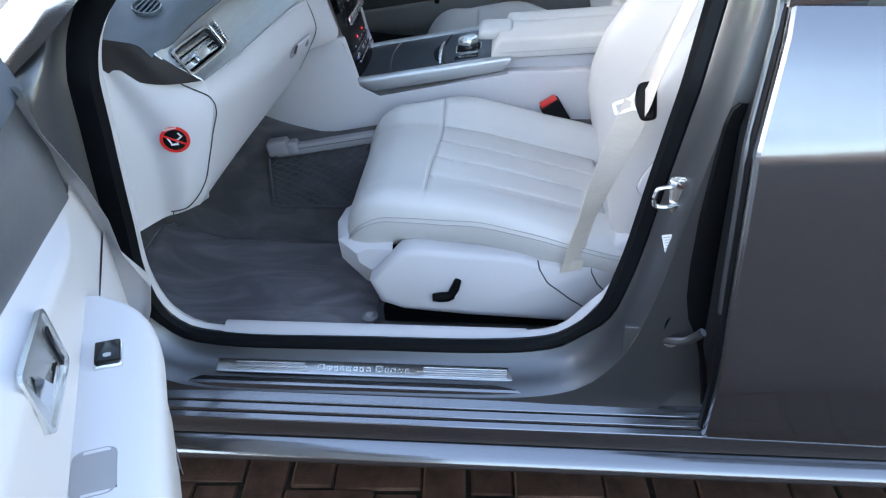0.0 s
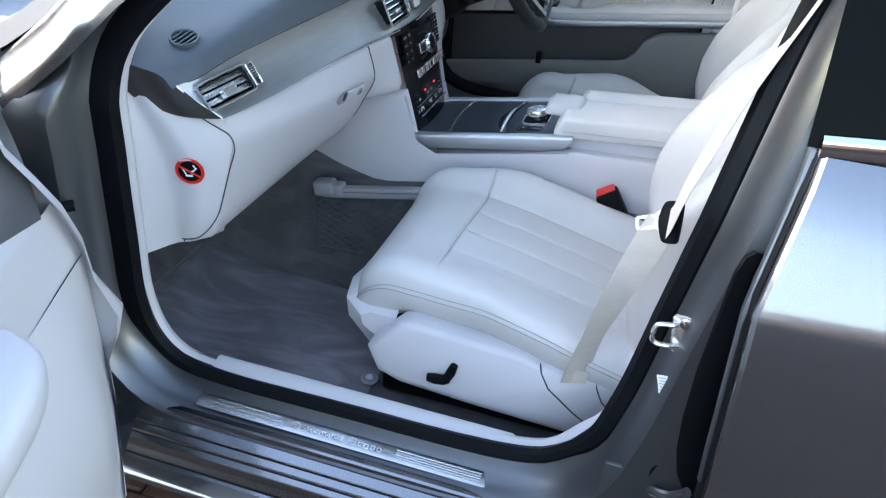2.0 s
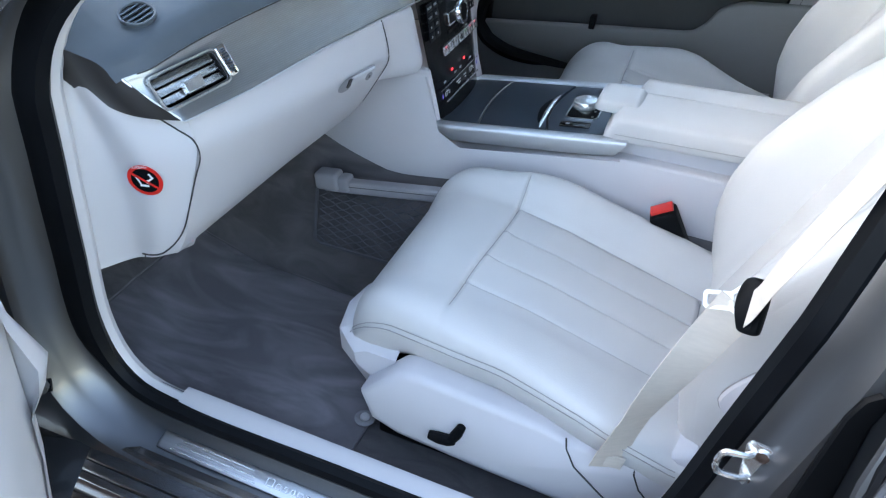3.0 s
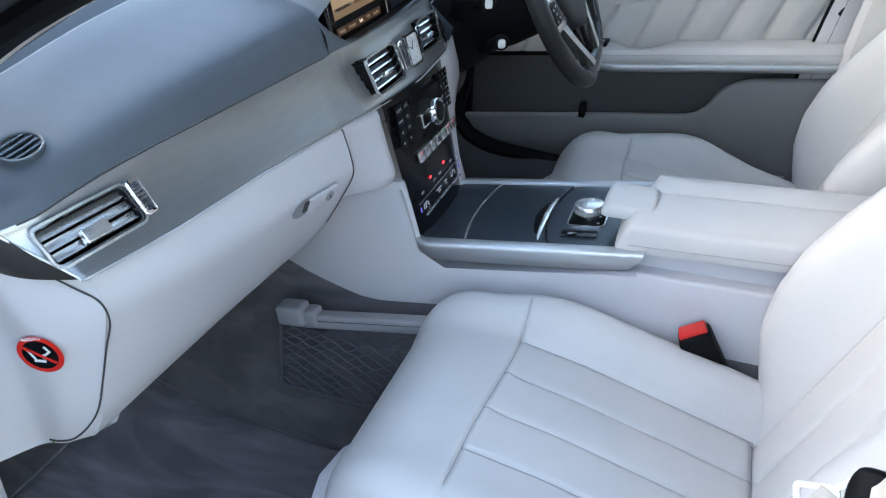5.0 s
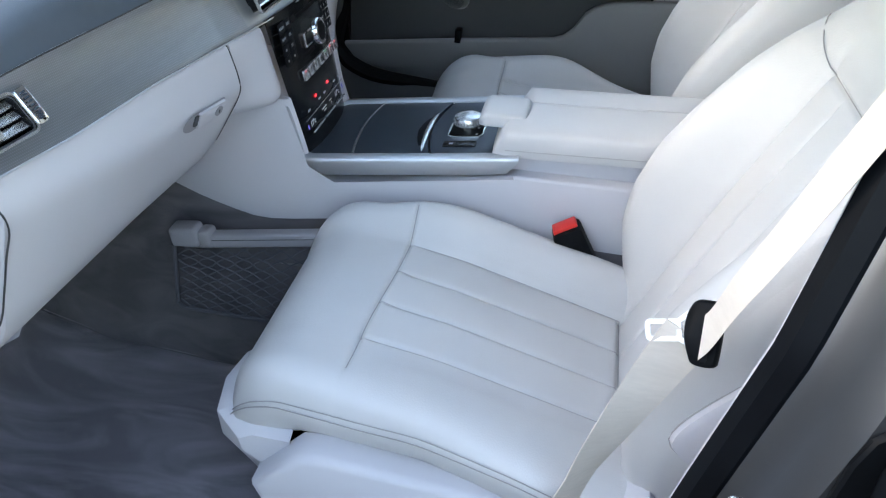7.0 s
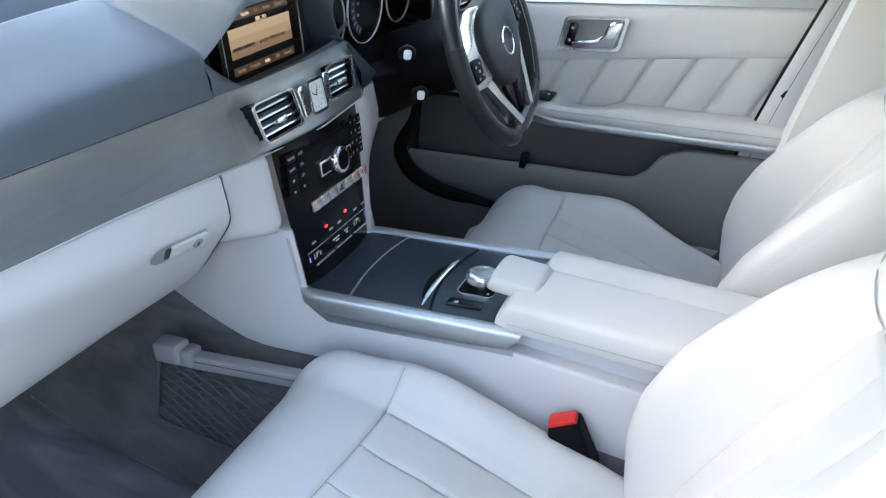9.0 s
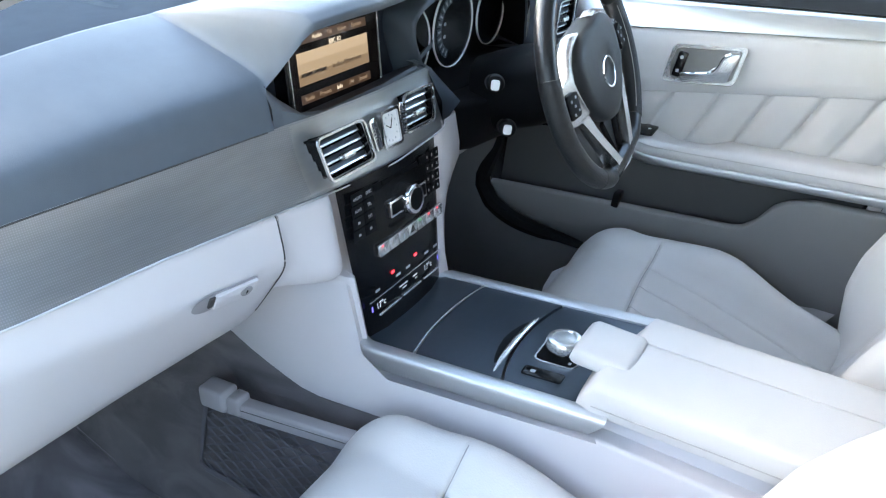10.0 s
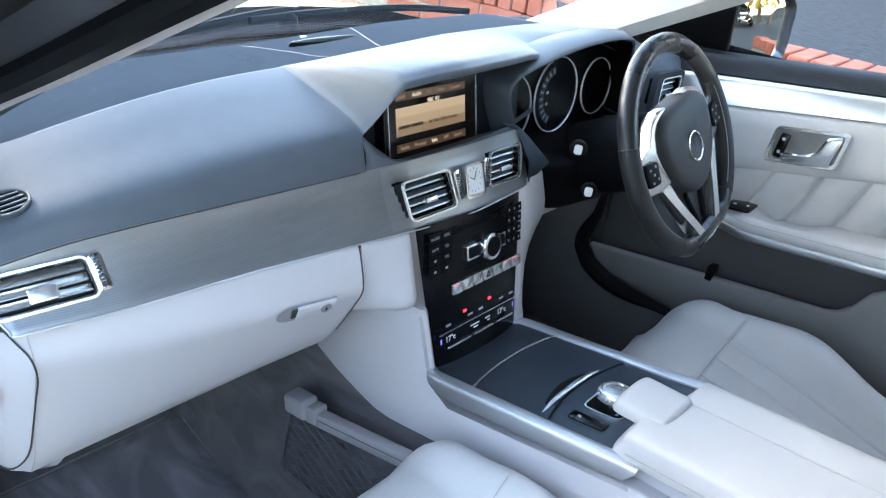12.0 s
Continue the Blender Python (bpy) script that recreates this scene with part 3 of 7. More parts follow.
part("bolt", turned([(.0, .004), (.007, .004), (.007, .008), (.0, .009)], m @ Matrix.Translation((.016, .02, 0)), 12), CHROME, striker)
part("bolt", turned([(.0, .004), (.007, .004), (.007, .008), (.0, .009)], m @ Matrix.Translation((.016, -.02, 0)), 12), CHROME, striker)
sticker = thing("pillar_label", (.425, .165, .69), "small white paper label on the centre pillar", "label")
m = on((.423, .1345, .709), (.85, -.20, .25), (-.30, .05, 1))
part("paper", plate(m, .015, .033, .0006, .001), WHITE, sticker)
for k in range(6):
    part("print_bar", plate(m @ Matrix.Translation((0, .012 - .005 * k, .0006)), .011 - .002 * (k % 2), .0016, .0002), GREYPRINT, sticker)
hinge = rear_door
for z0 in (.53,):
    p = curve([(.438, .120, z0 - .006), (.450, .106, z0 + .004), (.468, .098, z0 + .012), (.482, .090, z0 + .030), (.488, .082, z0 + .045)], 5)
    part("hinge_arm", tube(p, .0052, 8, flat=1.4), JAMB, hinge)
    part("hinge_bolt", turned([(.0, 0), (.011, 0), (.011, .006), (.006, .009), (.0, .009)], on((.449, .114, z0 - .006), (1, 0, 0), (0, 0, 1)) @ pose(0, 0, 0, 180), 14), SATIN, hinge)
# thin black plate paints the shade inside the embossed hinge recess
part("hinge_recess_shade", plate(on((.462, .1145, .545), (1, 0, 0), (0, 0, 1)) @ pose(0, 0, 0, 0, 0, 0) @ Matrix.Translation((0, 0, -.001)), .055, .075, .0008, .02), BLACK, hinge)


# ---- cabin floor ----
floor = tagged(new("floor"), "taupe brushed carpet of the car's footwells", "carpet", kind="structure")
rows = []
for x, z in ((-1.0, .80), (-.93, .72), (-.84, .58), (-.74, .46), (-.64, .385), (-.52, .352), (-.35, .342), (-.1, .340), (.3, .338), (.9, .33), (1.44, .33)):
    r = []
    for y, up in ((.225, .10), (.232, .05), (.25, .014), (.285, .0), (.45, .0), (.62, .0), (.665, .012), (.69, .05), (.705, .11), (.72, .17), (.735, .20), (.80, .225), (1.04, .225), (1.10, .19), (1.12, .12), (1.15, .02), (1.2, 0), (1.55, 0), (1.58, .04), (1.585, .10)):
        lift = up * (1 if z < .5 else max(0.2, 1 - (z - .5) * 2.2))
        r.append(Vector((x, y, z + lift)))
    rows.append(r)
part("carpet", loft([curve(r, 3) for r in rows]), CARPET, floor)
bulkhead = tagged(new("wall_bulkhead"), "plain carpeted bulkhead in front of the footwells", "bulkhead", kind="structure")
part("panel", box((-1.03, YC, .64), (.03, 1.60, .60), .004), CARPET, bulkhead)
for y in (.212, 2 * YC - .212):
    part("side_panel", box((-.775, y, .66), (.50, .012, .64), .003), CARPET, bulkhead)
floor_mat = thing("floor_mat", (-.38, .46, .35), "taupe velour car floor mat, freshly brushed", "floor mat")
bm = bmesh.new()
rows = []
for i in range(41):
    f = i / 40
    x = -.66 + f * .555
    r = []
    for j in range(25):
        g = j / 24
        y = .272 + g * .385 + (.03 * (1 - f) if g < .5 else 0) * (1 - 2 * g)
        z = table(x, [(-.70, .425), (-.64, .395), (-.52, .362), (-.35, .352), (-.1, .349)]) + .003 * noise.noise((x * 9, y * 14, 0))
        e = min(f, 1 - f, g * .7, (1 - g) * .7)
        z -= .008 * max(0, 1 - e / .02)
        r.append(Vector((x, y, z)))
    rows.append(r)
grid(bm, rows)
part("mat_top", bm, MATPILE, floor_mat)
edge = [rows[0][j] for j in range(25)] + [rows[i][24] for i in range(1, 41)] + [rows[40][j] for j in range(23, -1, -1)] + [rows[i][0] for i in range(39, 0, -1)]
part("bound_edge", tube([p + Vector((0, 0, .0015)) for p in edge], .0022, 6, closed=True), MATPILE, floor_mat, "stitched taupe edging")
clip = thing("mat_clip", (-.112, .368, .354), "round grey plastic floor mat fixing button", "mat clip")
m = pose(-.112, .368, .352)
part("washer", turned([(0, 0), (.017, 0), (.018, .003), (.013, .006), (.010, .004), (0, .004)], m, 24), GREYPLASTIC, clip)
part("button", turned([(0, .004), (.008, .004), (.008, .008), (.005, .010), (0, .010)], m, 18), PLASTIC, clip)

# ---- dashboard ----
dash = thing("dashboard", (-.4, YC, .7), "two-tone car dashboard, slate soft top over ivory lower half", "dashboard")


def trim_front(y):
    """Front line (x) and height of the aluminium band's lower edge."""
    return table(y, [(.245, -.352), (.28, -.332), (.40, -.308), (.55, -.284), (.70, -.258), (.80, -.236), (.92, -.226), (1.04, -.226), (1.12, -.232), (1.25, -.26)])


def trim_low(y):
    return table(y, [(.25, .917), (.40, .921), (.55, .929), (.70, .932), (.79, .936), (.92, .938), (1.04, .948), (1.12, .957)])


def trim_high(y):
    rows = [(.24, .966), (.27, .974), (.33, .986), (.40, .994), (.55, 1.001), (.70, 1.010), (.79, 1.017), (.92, 1.022), (1.04, 1.026), (1.12, 1.026)]
    return sum(table(y + d, rows) for d in (-.036, -.024, -.012, 0, .012, .024, .036)) / 7


def band(y, f):
    """A point on the aluminium band, f from its lower to its upper edge."""
    z = trim_low(y) + (trim_high(y) - trim_low(y)) * f
    x = trim_front(y) - .036 * (1 - (1 - clamp01(f)) ** 1.45) - .030 * (f - clamp01(f))
    return Vector((x, y, z))


up = (band(.34, .9) - band(.34, .1)).normalized()
VM = on((band(.262, .55) + band(.370, .55)) / 2 + Vector((.009, 0, .0)), band(.370, .5) - band(.262, .5), up)
CV = on((-.2405, .905, .980), (.0075, .264, .006), (-.30, 0, 1))
HOLES = [(VM, .110, .049, -.12), (CV @ Matrix.Translation((-.083, -.002, .001)), .098, .062, -.20), (CV @ Matrix.Translation((.090, .006, .001)), .080, .056, .16)]
HOLES = [(m, m.inverted(), w, h, sh) for m, w, h, sh in HOLES]


def pierced(rows):
    """A sheet with the vents' openings left out."""
    bm = bmesh.new()
    V = [[bm.verts.new(p) for p in r] for r in rows]
    for i in range(len(rows) - 1):
        for j in range(len(rows[0]) - 1):
            c = (rows[i][j] + rows[i + 1][j + 1]) / 2
            hit = False
            for m, inv, w, h, sh in HOLES:
                q = inv @ c
                if abs(q.z) < .03 and abs(q.y) < h / 2 - .004 and abs(q.x - sh * q.y) < w / 2 - .004:
                    hit = True
            if not hit:
                bm.faces.new((V[i][j], V[i + 1][j], V[i + 1][j + 1], V[i][j + 1]))
    return bm


ys = [.246 + k * (1.050 - .246) / 260 for k in range(261)]


def slanted(y, f):
    """A place along the band whose end is cut aslant."""
    y0 = .276 - .030 * clamp01(f)
    return band(y0 + (y - .246) * (1.05 - y0) / (1.05 - .246), f)


part("trim_band", pierced([[slanted(y, -.06 + 1.11 * j / 34) for j in range(35)] for y in ys]), TRIM, dash, "brushed aluminium trim band", angle=60)
ys = ys[::5]
line = [slanted(y, -.03) + Vector((.0035, 0, -.002)) for y in ys] + [Vector((-.2335, 1.09, .9535))]
part("trim_line", tube(line, .0012, 8), RAIL, dash, "thin chrome line under the trim")
gap = [band(y, 1.035) + Vector((.0012, 0, .0004)) for y in ys if .25 < y < .735]
part("top_gap", tube(gap, .0010, 6), SEAM, dash, "dark gap above the trim")
end = [slanted(.246, f) for f in (-.06, 0, .25, .5, .75, 1, 1.05)]
part("end_line", tube([p + Vector((.001, -.001, .0003)) for p in end], .0014, 6), RAIL, dash, "chrome line round the trim's end")


# slate top: profiles from the trim's upper edge to the windscreen
def top_row(y):
    e = band(min(y, 1.05), 1.03) if y < 1.05 else Vector((-.285, y, 1.026))
    low = sum(table(y + d, [(.235, .36), (.34, .52), (.42, .68), (.49, .84), (.63, .97), (.74, 1)]) for d in (-.06, -.045, -.03, -.015, 0, .015, .03, .045, .06)) / 9
    xb = sum(table(y + d, [(.235, -.535), (.34, -.520), (.40, -.503), (.49, -.494), (.63, -.490), (.785, -.480), (1.3, -.484), (1.60, -.455)]) for d in (-.04, -.02, 0, .02, .04)) / 5
    x0, z0 = e.x, e.z
    side = [(x0, z0), (x0 - .007, z0 + .020), (x0 - .015, z0 + .043), (x0 - .034, z0 + .061), (x0 * .5 + xb * .5 - .01, z0 + .079), (xb, z0 * .4 + .6 * 1.013 + .094), (-.55, 1.098), (-.64, 1.090), (-.70, 1.078), (-.72, 1.060), (-.74, 1.03)]
    if .7356 < y < .76:
        side = [(min(x, -.303), max(z, 1.064)) for x, z in side]
    drop = (side[5][1] - z0) * (1 - low)
    side = [(x, z0 + (z - z0) * low) if k < 6 else (x, z - drop) for k, (x, z) in enumerate(side)]
    lip = table(y, [(.737, 1.066), (.748, 1.140), (.757, 1.150), (.80, 1.160), (.85, 1.164), (1.0, 1.153), (1.12, 1.136), (1.20, 1.121), (1.217, 1.118), (1.24, 1.119), (1.30, 1.130), (1.38, 1.135), (1.46, 1.126), (1.54, 1.09)])
    lx = table(y, [(.737, -.305), (.748, -.256), (.757, -.249), (.80, -.232), (.85, -.224), (1.0, -.258), (1.15, -.315), (1.20, -.336), (1.217, -.342), (1.25, -.345), (1.35, -.340), (1.46, -.340), (1.54, -.35)])
    back = table(y, [(.74, 1.109), (.9, 1.117), (1.1, 1.127), (1.4, 1.127), (1.55, 1.10)])
    cap = [(lx, lip - .010), (lx - .001, lip - .004), (lx - .006, lip), (lx - .03, lip + .004), (lx * .5 + xb * .5, lip * .6 + back * .4 + .006), (xb, back), (-.55, back - .007), (-.64, back - .016), (-.70, 1.078), (-.72, 1.060), (-.74, 1.03)]
    pts = []
    for k, (a, b) in enumerate(zip(side, cap)):
        hood = ease((y - .7365) / .013) * (1 - ease((y - 1.50) / .08))
        pts.append(Vector((a[0] + (b[0] - a[0]) * hood, y, a[1] + (b[1] - a[1]) * hood)))
    return pts


ys = sorted({.235 + k * (1.60 - .235) / 110 for k in range(111)} | {.7355, .737, .7388, .7405, .7425, .745, .7475, .7505, .754, .7575, 1.217})
rows = [curve(top_row(y), 4) for y in ys]
soft = [r[:21] for r in rows]
cloth = [r[20:] for r in rows]
edge_row = rows[0]
A0, B0 = slanted(.247, 1.03), slanted(.247, -.05)
ra, rm, rb = [], [], []
for k in range(17):
    f = k / 16
    x = A0.x + (-.56 - A0.x) * f
    i = max(i for i in range(len(edge_row) - 1) if edge_row[i].x >= x or i == 0)
    g = clamp01((edge_row[i].x - x) / max(edge_row[i].x - edge_row[i + 1].x, 1e-6))
    z = edge_row[i].z + (edge_row[i + 1].z - edge_row[i].z) * g
    a = Vector((x, .248 - .014 * clamp01(f * 5), z)) if k else A0.copy()
    b = B0.lerp(Vector((-.56, .236, .955)), f) + Vector((0, -.012 * math.sin(math.pi * clamp01(f * 2)), -.012 * math.sin(math.pi * f)))
    if b.z > a.z - .004:
        b.z = a.z - .004
    ra.append(a)
    rm.append((a + b) / 2 + Vector((.003, -.005, 0)))
    rb.append(b)
part("end_wall", loft([ra, rm, rb]), ENDTRIM, dash, "dark bronze end of the dashboard", angle=60)
top_rows, ys_top = rows, ys
part("soft_top", loft(soft), DASH, dash, "slate grained soft dashboard top", angle=60)
part("ribbed_top", loft(cloth), DASHCLOTH, dash, "slate ribbed cloth-look top along the windscreen", angle=60)
# thin pale seams that cross the ribbed top beside the speaker
for a, b in (((-.640, .785), (-.486, .832)), ((-.640, 1.018), (-.486, .945))):
    pts = []
    for k in range(13):
        x, y = a[0] + (b[0] - a[0]) * k / 12, a[1] + (b[1] - a[1]) * k / 12
        r = rows[min(range(len(ys)), key=lambda i: abs(ys[i] - y))]
        q = min(range(len(r) - 1), key=lambda i: abs((r[i].x + r[i + 1].x) / 2 - x))
        f = clamp01((x - r[q].x) / (r[q + 1].x - r[q].x))
        pts.append(Vector((x, y, r[q].z + (r[q + 1].z - r[q].z) * f + .0008)))
    part("top_seam", tube(pts, .0009, 6), GREYPLASTIC, dash, "thin pale seam")
# fine slanting ribs of the ribbed top
bm = bmesh.new()
for k in range(150):
    f = 20.3 + k * .13
    pts = []
    for r in rows[::4]:
        i = int(f)
        if i + 1 < len(r) - 8:
            pts.append(r[i].lerp(r[i + 1], f - i) + Vector((0, 0, .0003)))
    if len(pts) > 2:
        tube(pts, .0008, 4, bm=bm, caps=False)
part("rib_texture", bm, DASH, dash, kind="stuff")

# recess round the display
bm = bmesh.new()
rows2 = []
for k in range(101):
    f = k / 100
    y = .7358 + (1.215 - .7358) * f ** 1.3
    t = top_row(y)[0]
    left = ease((y - .7368) / .016)
    e = band(min(y, 1.05), 1.03)
    sx = table(y, [(.7375, -.305), (.76, -.297), (.79, -.286), (.83, -.279), (.95, -.272), (1.05, -.276), (1.08, -.300), (1.225, -.350)])
    sz = table(y, [(.7375, 1.066), (.76, 1.046), (.79, 1.023), (.83, 1.018), (.95, 1.024), (1.05, 1.030), (1.08, 1.018), (1.225, 1.01)])
    xb = -.346 - .03 * ease((y - 1.15) / .08)
    zb = min(.992, sz)
    xm = xb * left + t.x * (1 - left)
    zb = zb * left + sz * (1 - left)
    rows2.append([Vector((t.x, y, t.z)), Vector((t.x - .004, y, t.z - .002)), Vector((xm - .014 * left, y, t.z - .010 * left)), Vector((xm - .008 * left, y, (t.z + zb) / 2)), Vector((xm, y, zb)), Vector((sx - .006 * left, y, sz - .002)), Vector((sx, y, sz - .004)), Vector((e.x - .004 if y < 1.05 else sx, y, (sz + e.z) / 2)), Vector((e.x if y < 1.05 else sx - .01, y, min(e.z - .002, sz - .01)))])
# the shade under the hood is painted: darker slate than the lip
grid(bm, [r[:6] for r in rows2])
part("hood_recess", bm, SLATESHADE, dash, "slate hooded recess, coloured as in shade", angle=35)
part("recess_lip", loft([r[5:] for r in rows2]), DASH, dash, "slate lip under the display", angle=35)

# hooded casing round the instruments
POD = [(-.284, 1.112, .945), (-.287, 1.103, .985), (-.291, 1.084, 1.025), (-.298, 1.070, 1.066), (-.300, 1.082, 1.092), (-.304, 1.150, 1.110), (-.301, 1.276, 1.131), (-.295, 1.38, 1.138), (-.291, 1.425, 1.136), (-.293, 1.455, 1.126), (-.298, 1.472, 1.09), (-.30, 1.50, 1.03), (-.30, 1.52, .96)]
pod = even(curve(POD, 6), 70)
MIDPOD = Vector((0, 1.29, .975))


def away(p):
    d = Vector((0, p.y - MIDPOD.y, (p.z - MIDPOD.z) * 1.6))
    return d.normalized()


rows2 = []
for inset, dx in ((-.006, -.050), (-.005, -.012), (-.003, -.003), (0, 0), (.003, -.001), (.0055, -.005), (.009, -.022), (.009, -.045), (.004, -.075), (-.012, -.12), (-.035, -.17)):
    rows2.append([p + away(p) * inset + Vector((dx, .055 * ease((p.y - 1.42) / .05) * clamp01((-dx - .02) / .03) * (inset > -.006 or dx < -.06), -.10 * max(0, -dx - .10))) for p in pod])
part("instrument_hood", loft(rows2[2:]), DASH, dash, "slate hood over the instruments", angle=45)
part("hood_lining", loft([rows2[2], rows2[1], [p + away(p) * -.005 + Vector((-.045, .016 * ease((p.y - 1.42) / .05), 0)) for p in pod], [p + away(p) * -.005 + Vector((-.10, .040 * ease((p.y - 1.42) / .05), 0)) for p in pod]]), BLACK, dash, "black lining of the instrument hood", angle=45)

# central display
disp = thing("display_screen", (-.338, .922, 1.0), "lit amber audio display in a slim bright frame", "display")
DM = on((-.331, .916, 1.055), (0, 1, 0), (-.2, 0, 1))
part("housing", plate(DM @ Matrix.Translation((-.002, .002, -.02)), .212, .116, .02, .008), GLOSSBLACK, disp)
glass_panel = part("panel", plate(DM, .200, .112, .002, .008), SCREENBLACK, disp, "black display glass")
part("frame", ring(DM, rounded(.204, .116, .010), rounded(.2000, .112, .008), .003), SATIN, disp, "slim bright frame")
SM = DM @ Matrix.Translation((-.006, .001, .0021))
for k in range(3):
    part("main_field", plate(SM @ Matrix.Translation((0, .013 - .014 * k, 0)), .158, .014, .0004), AMBER[k], glass_panel, "amber lit message field")
part("menu_bar", plate(SM @ Matrix.Translation((0, .036, 0)), .158, .012, .0003), AMBERDIM, glass_panel)
part("menu_bar", plate(SM @ Matrix.Translation((0, -.040, 0)), .158, .012, .0003), AMBERDIM, glass_panel)
for tx, x0 in (("Navi", -.066), ("Audio", -.033), ("Tel", -.006), ("Video", .022), ("System", .056)):
    lettering("menu_word", tx, SM @ Matrix.Translation((x0, .036, .0005)), .0085, SCREENTEXT if tx == "Audio" else SCREENDIM, glass_panel)
for tx, x0 in (("Radio", -.062), ("Presets", -.028), ("Info", .004), ("FM", .032), ("Sound", .060)):
    lettering("menu_word", tx, SM @ Matrix.Translation((x0, -.040, .0005)), .0085, SCREENTEXT if tx == "Info" else SCREENDIM, glass_panel)
lettering("station_word", "BBC R2", SM @ Matrix.Translation((.004, .0235, .0005)), .0085, SCREENTEXT, glass_panel)
lettering("message_words", "in the Afternoon", SM @ Matrix.Translation((.026, -.009, .0005)), .0098, DARKINK, glass_panel)
for x0, w in ((-.062, .024), (-.034, .026)):
    part("text_bar", plate(SM @ Matrix.Translation((x0, -.009, .0005)), w, .0045, .0002), DARKINK, glass_panel)


# air vents
def vent(name, m, w, h, shear, slats, wheel, label, parent, knob=True):
    """An air vent on the local xy plane of m: bright frame, dark duct, slats and a slider."""
    v = part(name, ring(m, rounded(w, h, .010, shear=shear), rounded(w - .006, h - .006, .007, shear=shear), .004), SATIN, parent, label)
    inner = rounded(w - .010, h - .010, .006, shear=shear)
    bm = bmesh.new()
    grid(bm, [[m @ Vector((a, b, .001)) for a, b in inner], [m @ Vector((a, b, -.030)) for a, b in inner]], close_v=True)
    bm.faces.new([bm.verts.new(m @ Vector((a, b, -.029))) for a, b in inner])
    part("duct", bm, GLOSSBLACK, v, "black duct")
    for k in range(slats):
        y = (k - (slats - 1) / 2) * (h - .012) / slats
        mm = m @ Matrix.Translation((shear * y, y, -.010)) @ pose(0, 0, 0, -24)
        part("slat", plate(mm, w - .013, .008 if slats > 3 else .010, .0022, .001, edge=.0006), SATIN if slats < 4 else CONSOLEGREY, v)
        part("slat_edge", plate(mm @ Matrix.Translation((0, -.0038, .0010)), w - .013, .0026, .0022, .0006), SATIN, v)
    if knob:
        y = -(h - .012) / slats * .5
        part("slider", plate(m @ Matrix.Translation((shear * y, y - .001, -.004)) @ pose(0, 0, 0, -10), .024 if slats > 3 else .030, .008 if slats > 3 else .017, .009, .002, edge=.0015), SATIN, v, "satin slider")
    return v


def vent_wheel(m, h, parent):
    w = part("vent_wheel", plate(m, .015, h, .004, .004, edge=.001), CHROME, parent, "chrome thumb wheel in a slot")
    bm = bmesh.new()
    for k in range(9):
        a = radians(-60 + 15 * k)
        box((0, math.sin(a) * h * .42, .004 + .003 * math.cos(a)), (.006, .0022, .002), .0004, bm=bm, seg=1)
    bmesh.ops.transform(bm, matrix=m, verts=bm.verts)
    part("grip_ridge", bm, CONSOLEGREY, w)


vent("air_vent", VM, .110, .050, -.12, 3, True, "chrome framed side air vent", dash)
vent_wheel(VM @ Matrix.Translation((.0605, .002, .0015)) @ pose(0, 0, 0, 0, 0, 6), .043, dash)
vent("air_vent", CV @ Matrix.Translation((-.083, -.002, .001)), .098, .062, -.20, 4, True, "chrome framed centre air vent", dash)
vent("air_vent", CV @ Matrix.Translation((.090, .006, .001)), .080, .056, .16, 4, True, "chrome framed centre air vent", dash)
vent_wheel(CV @ Matrix.Translation((-.024, .000, .003)) @ pose(0, 0, 0, 0, 0, 10), .046, dash)
vent_wheel(CV @ Matrix.Translation((.040, .004, .003)) @ pose(0, 0, 0, 0, 0, -10), .046, dash)
# centre panel that carries the vents
rowsp = []
for k in range(121):
    y = .757 + k * (1.056 - .757) / 120
    rowsp.append([band(min(y, 1.05), f) + Vector(((.0035 * math.sin(math.pi * clamp01(f)) + .0006) * ease((y - .758) / .035), y - min(y, 1.05), 0)) for f in [1.02 * j / 34 for j in range(35)]])
part("vent_panel", pierced(rowsp), VENTSILVER, dash, "satin silver panel between the vents", angle=60)
part("panel_nose", loft([[Vector(v) for v in q] for q in (((-.30, 1.052, 1.030), (-.266, 1.052, 1.030), (-.231, 1.052, .985), (-.225, 1.052, .948)), ((-.30, 1.085, 1.025), (-.274, 1.085, 1.018), (-.242, 1.085, .985), (-.231, 1.085, .954)), ((-.30, 1.115, 1.0), (-.278, 1.115, .998), (-.250, 1.115, .978), (-.238, 1.115, .957)), ((-.30, 1.138, .975), (-.270, 1.138, .974), (-.256, 1.138, .968), (-.243, 1.138, .960)))]), CONSOLEGREY, dash, "dark nose beside the vents", angle=50)
clock = thing("dashboard_clock", (-.238, .917, .955), "small square analogue clock with pale face and chrome frame", "clock")
CK = CV @ Matrix.Translation((.010, .000, .0035))
face = part("clock_face", plate(CK, .036, .044, .003, .003), WHITE, clock)
part("clock_frame", ring(CK, rounded(.044, .053, .006), rounded(.036, .045, .004), .006), CHROME, clock, "chrome frame")
for ang, ln in ((150, .011), (65, .014)):
    part("clock_hand", plate(CK @ Matrix.Translation((0, 0, .003)) @ pose(0, 0, 0, 0, 0, ang) @ Matrix.Translation((ln / 2, 0, 0)), ln, .0012, .0005), GLOSSBLACK, face)
for k in range(12):
    q = radians(30 * k)
    part("hour_mark", plate(CK @ Matrix.Translation((.0145 * math.sin(q), .018 * math.cos(q), .003)), .0016, .0028, .0003), GREYPRINT, face)

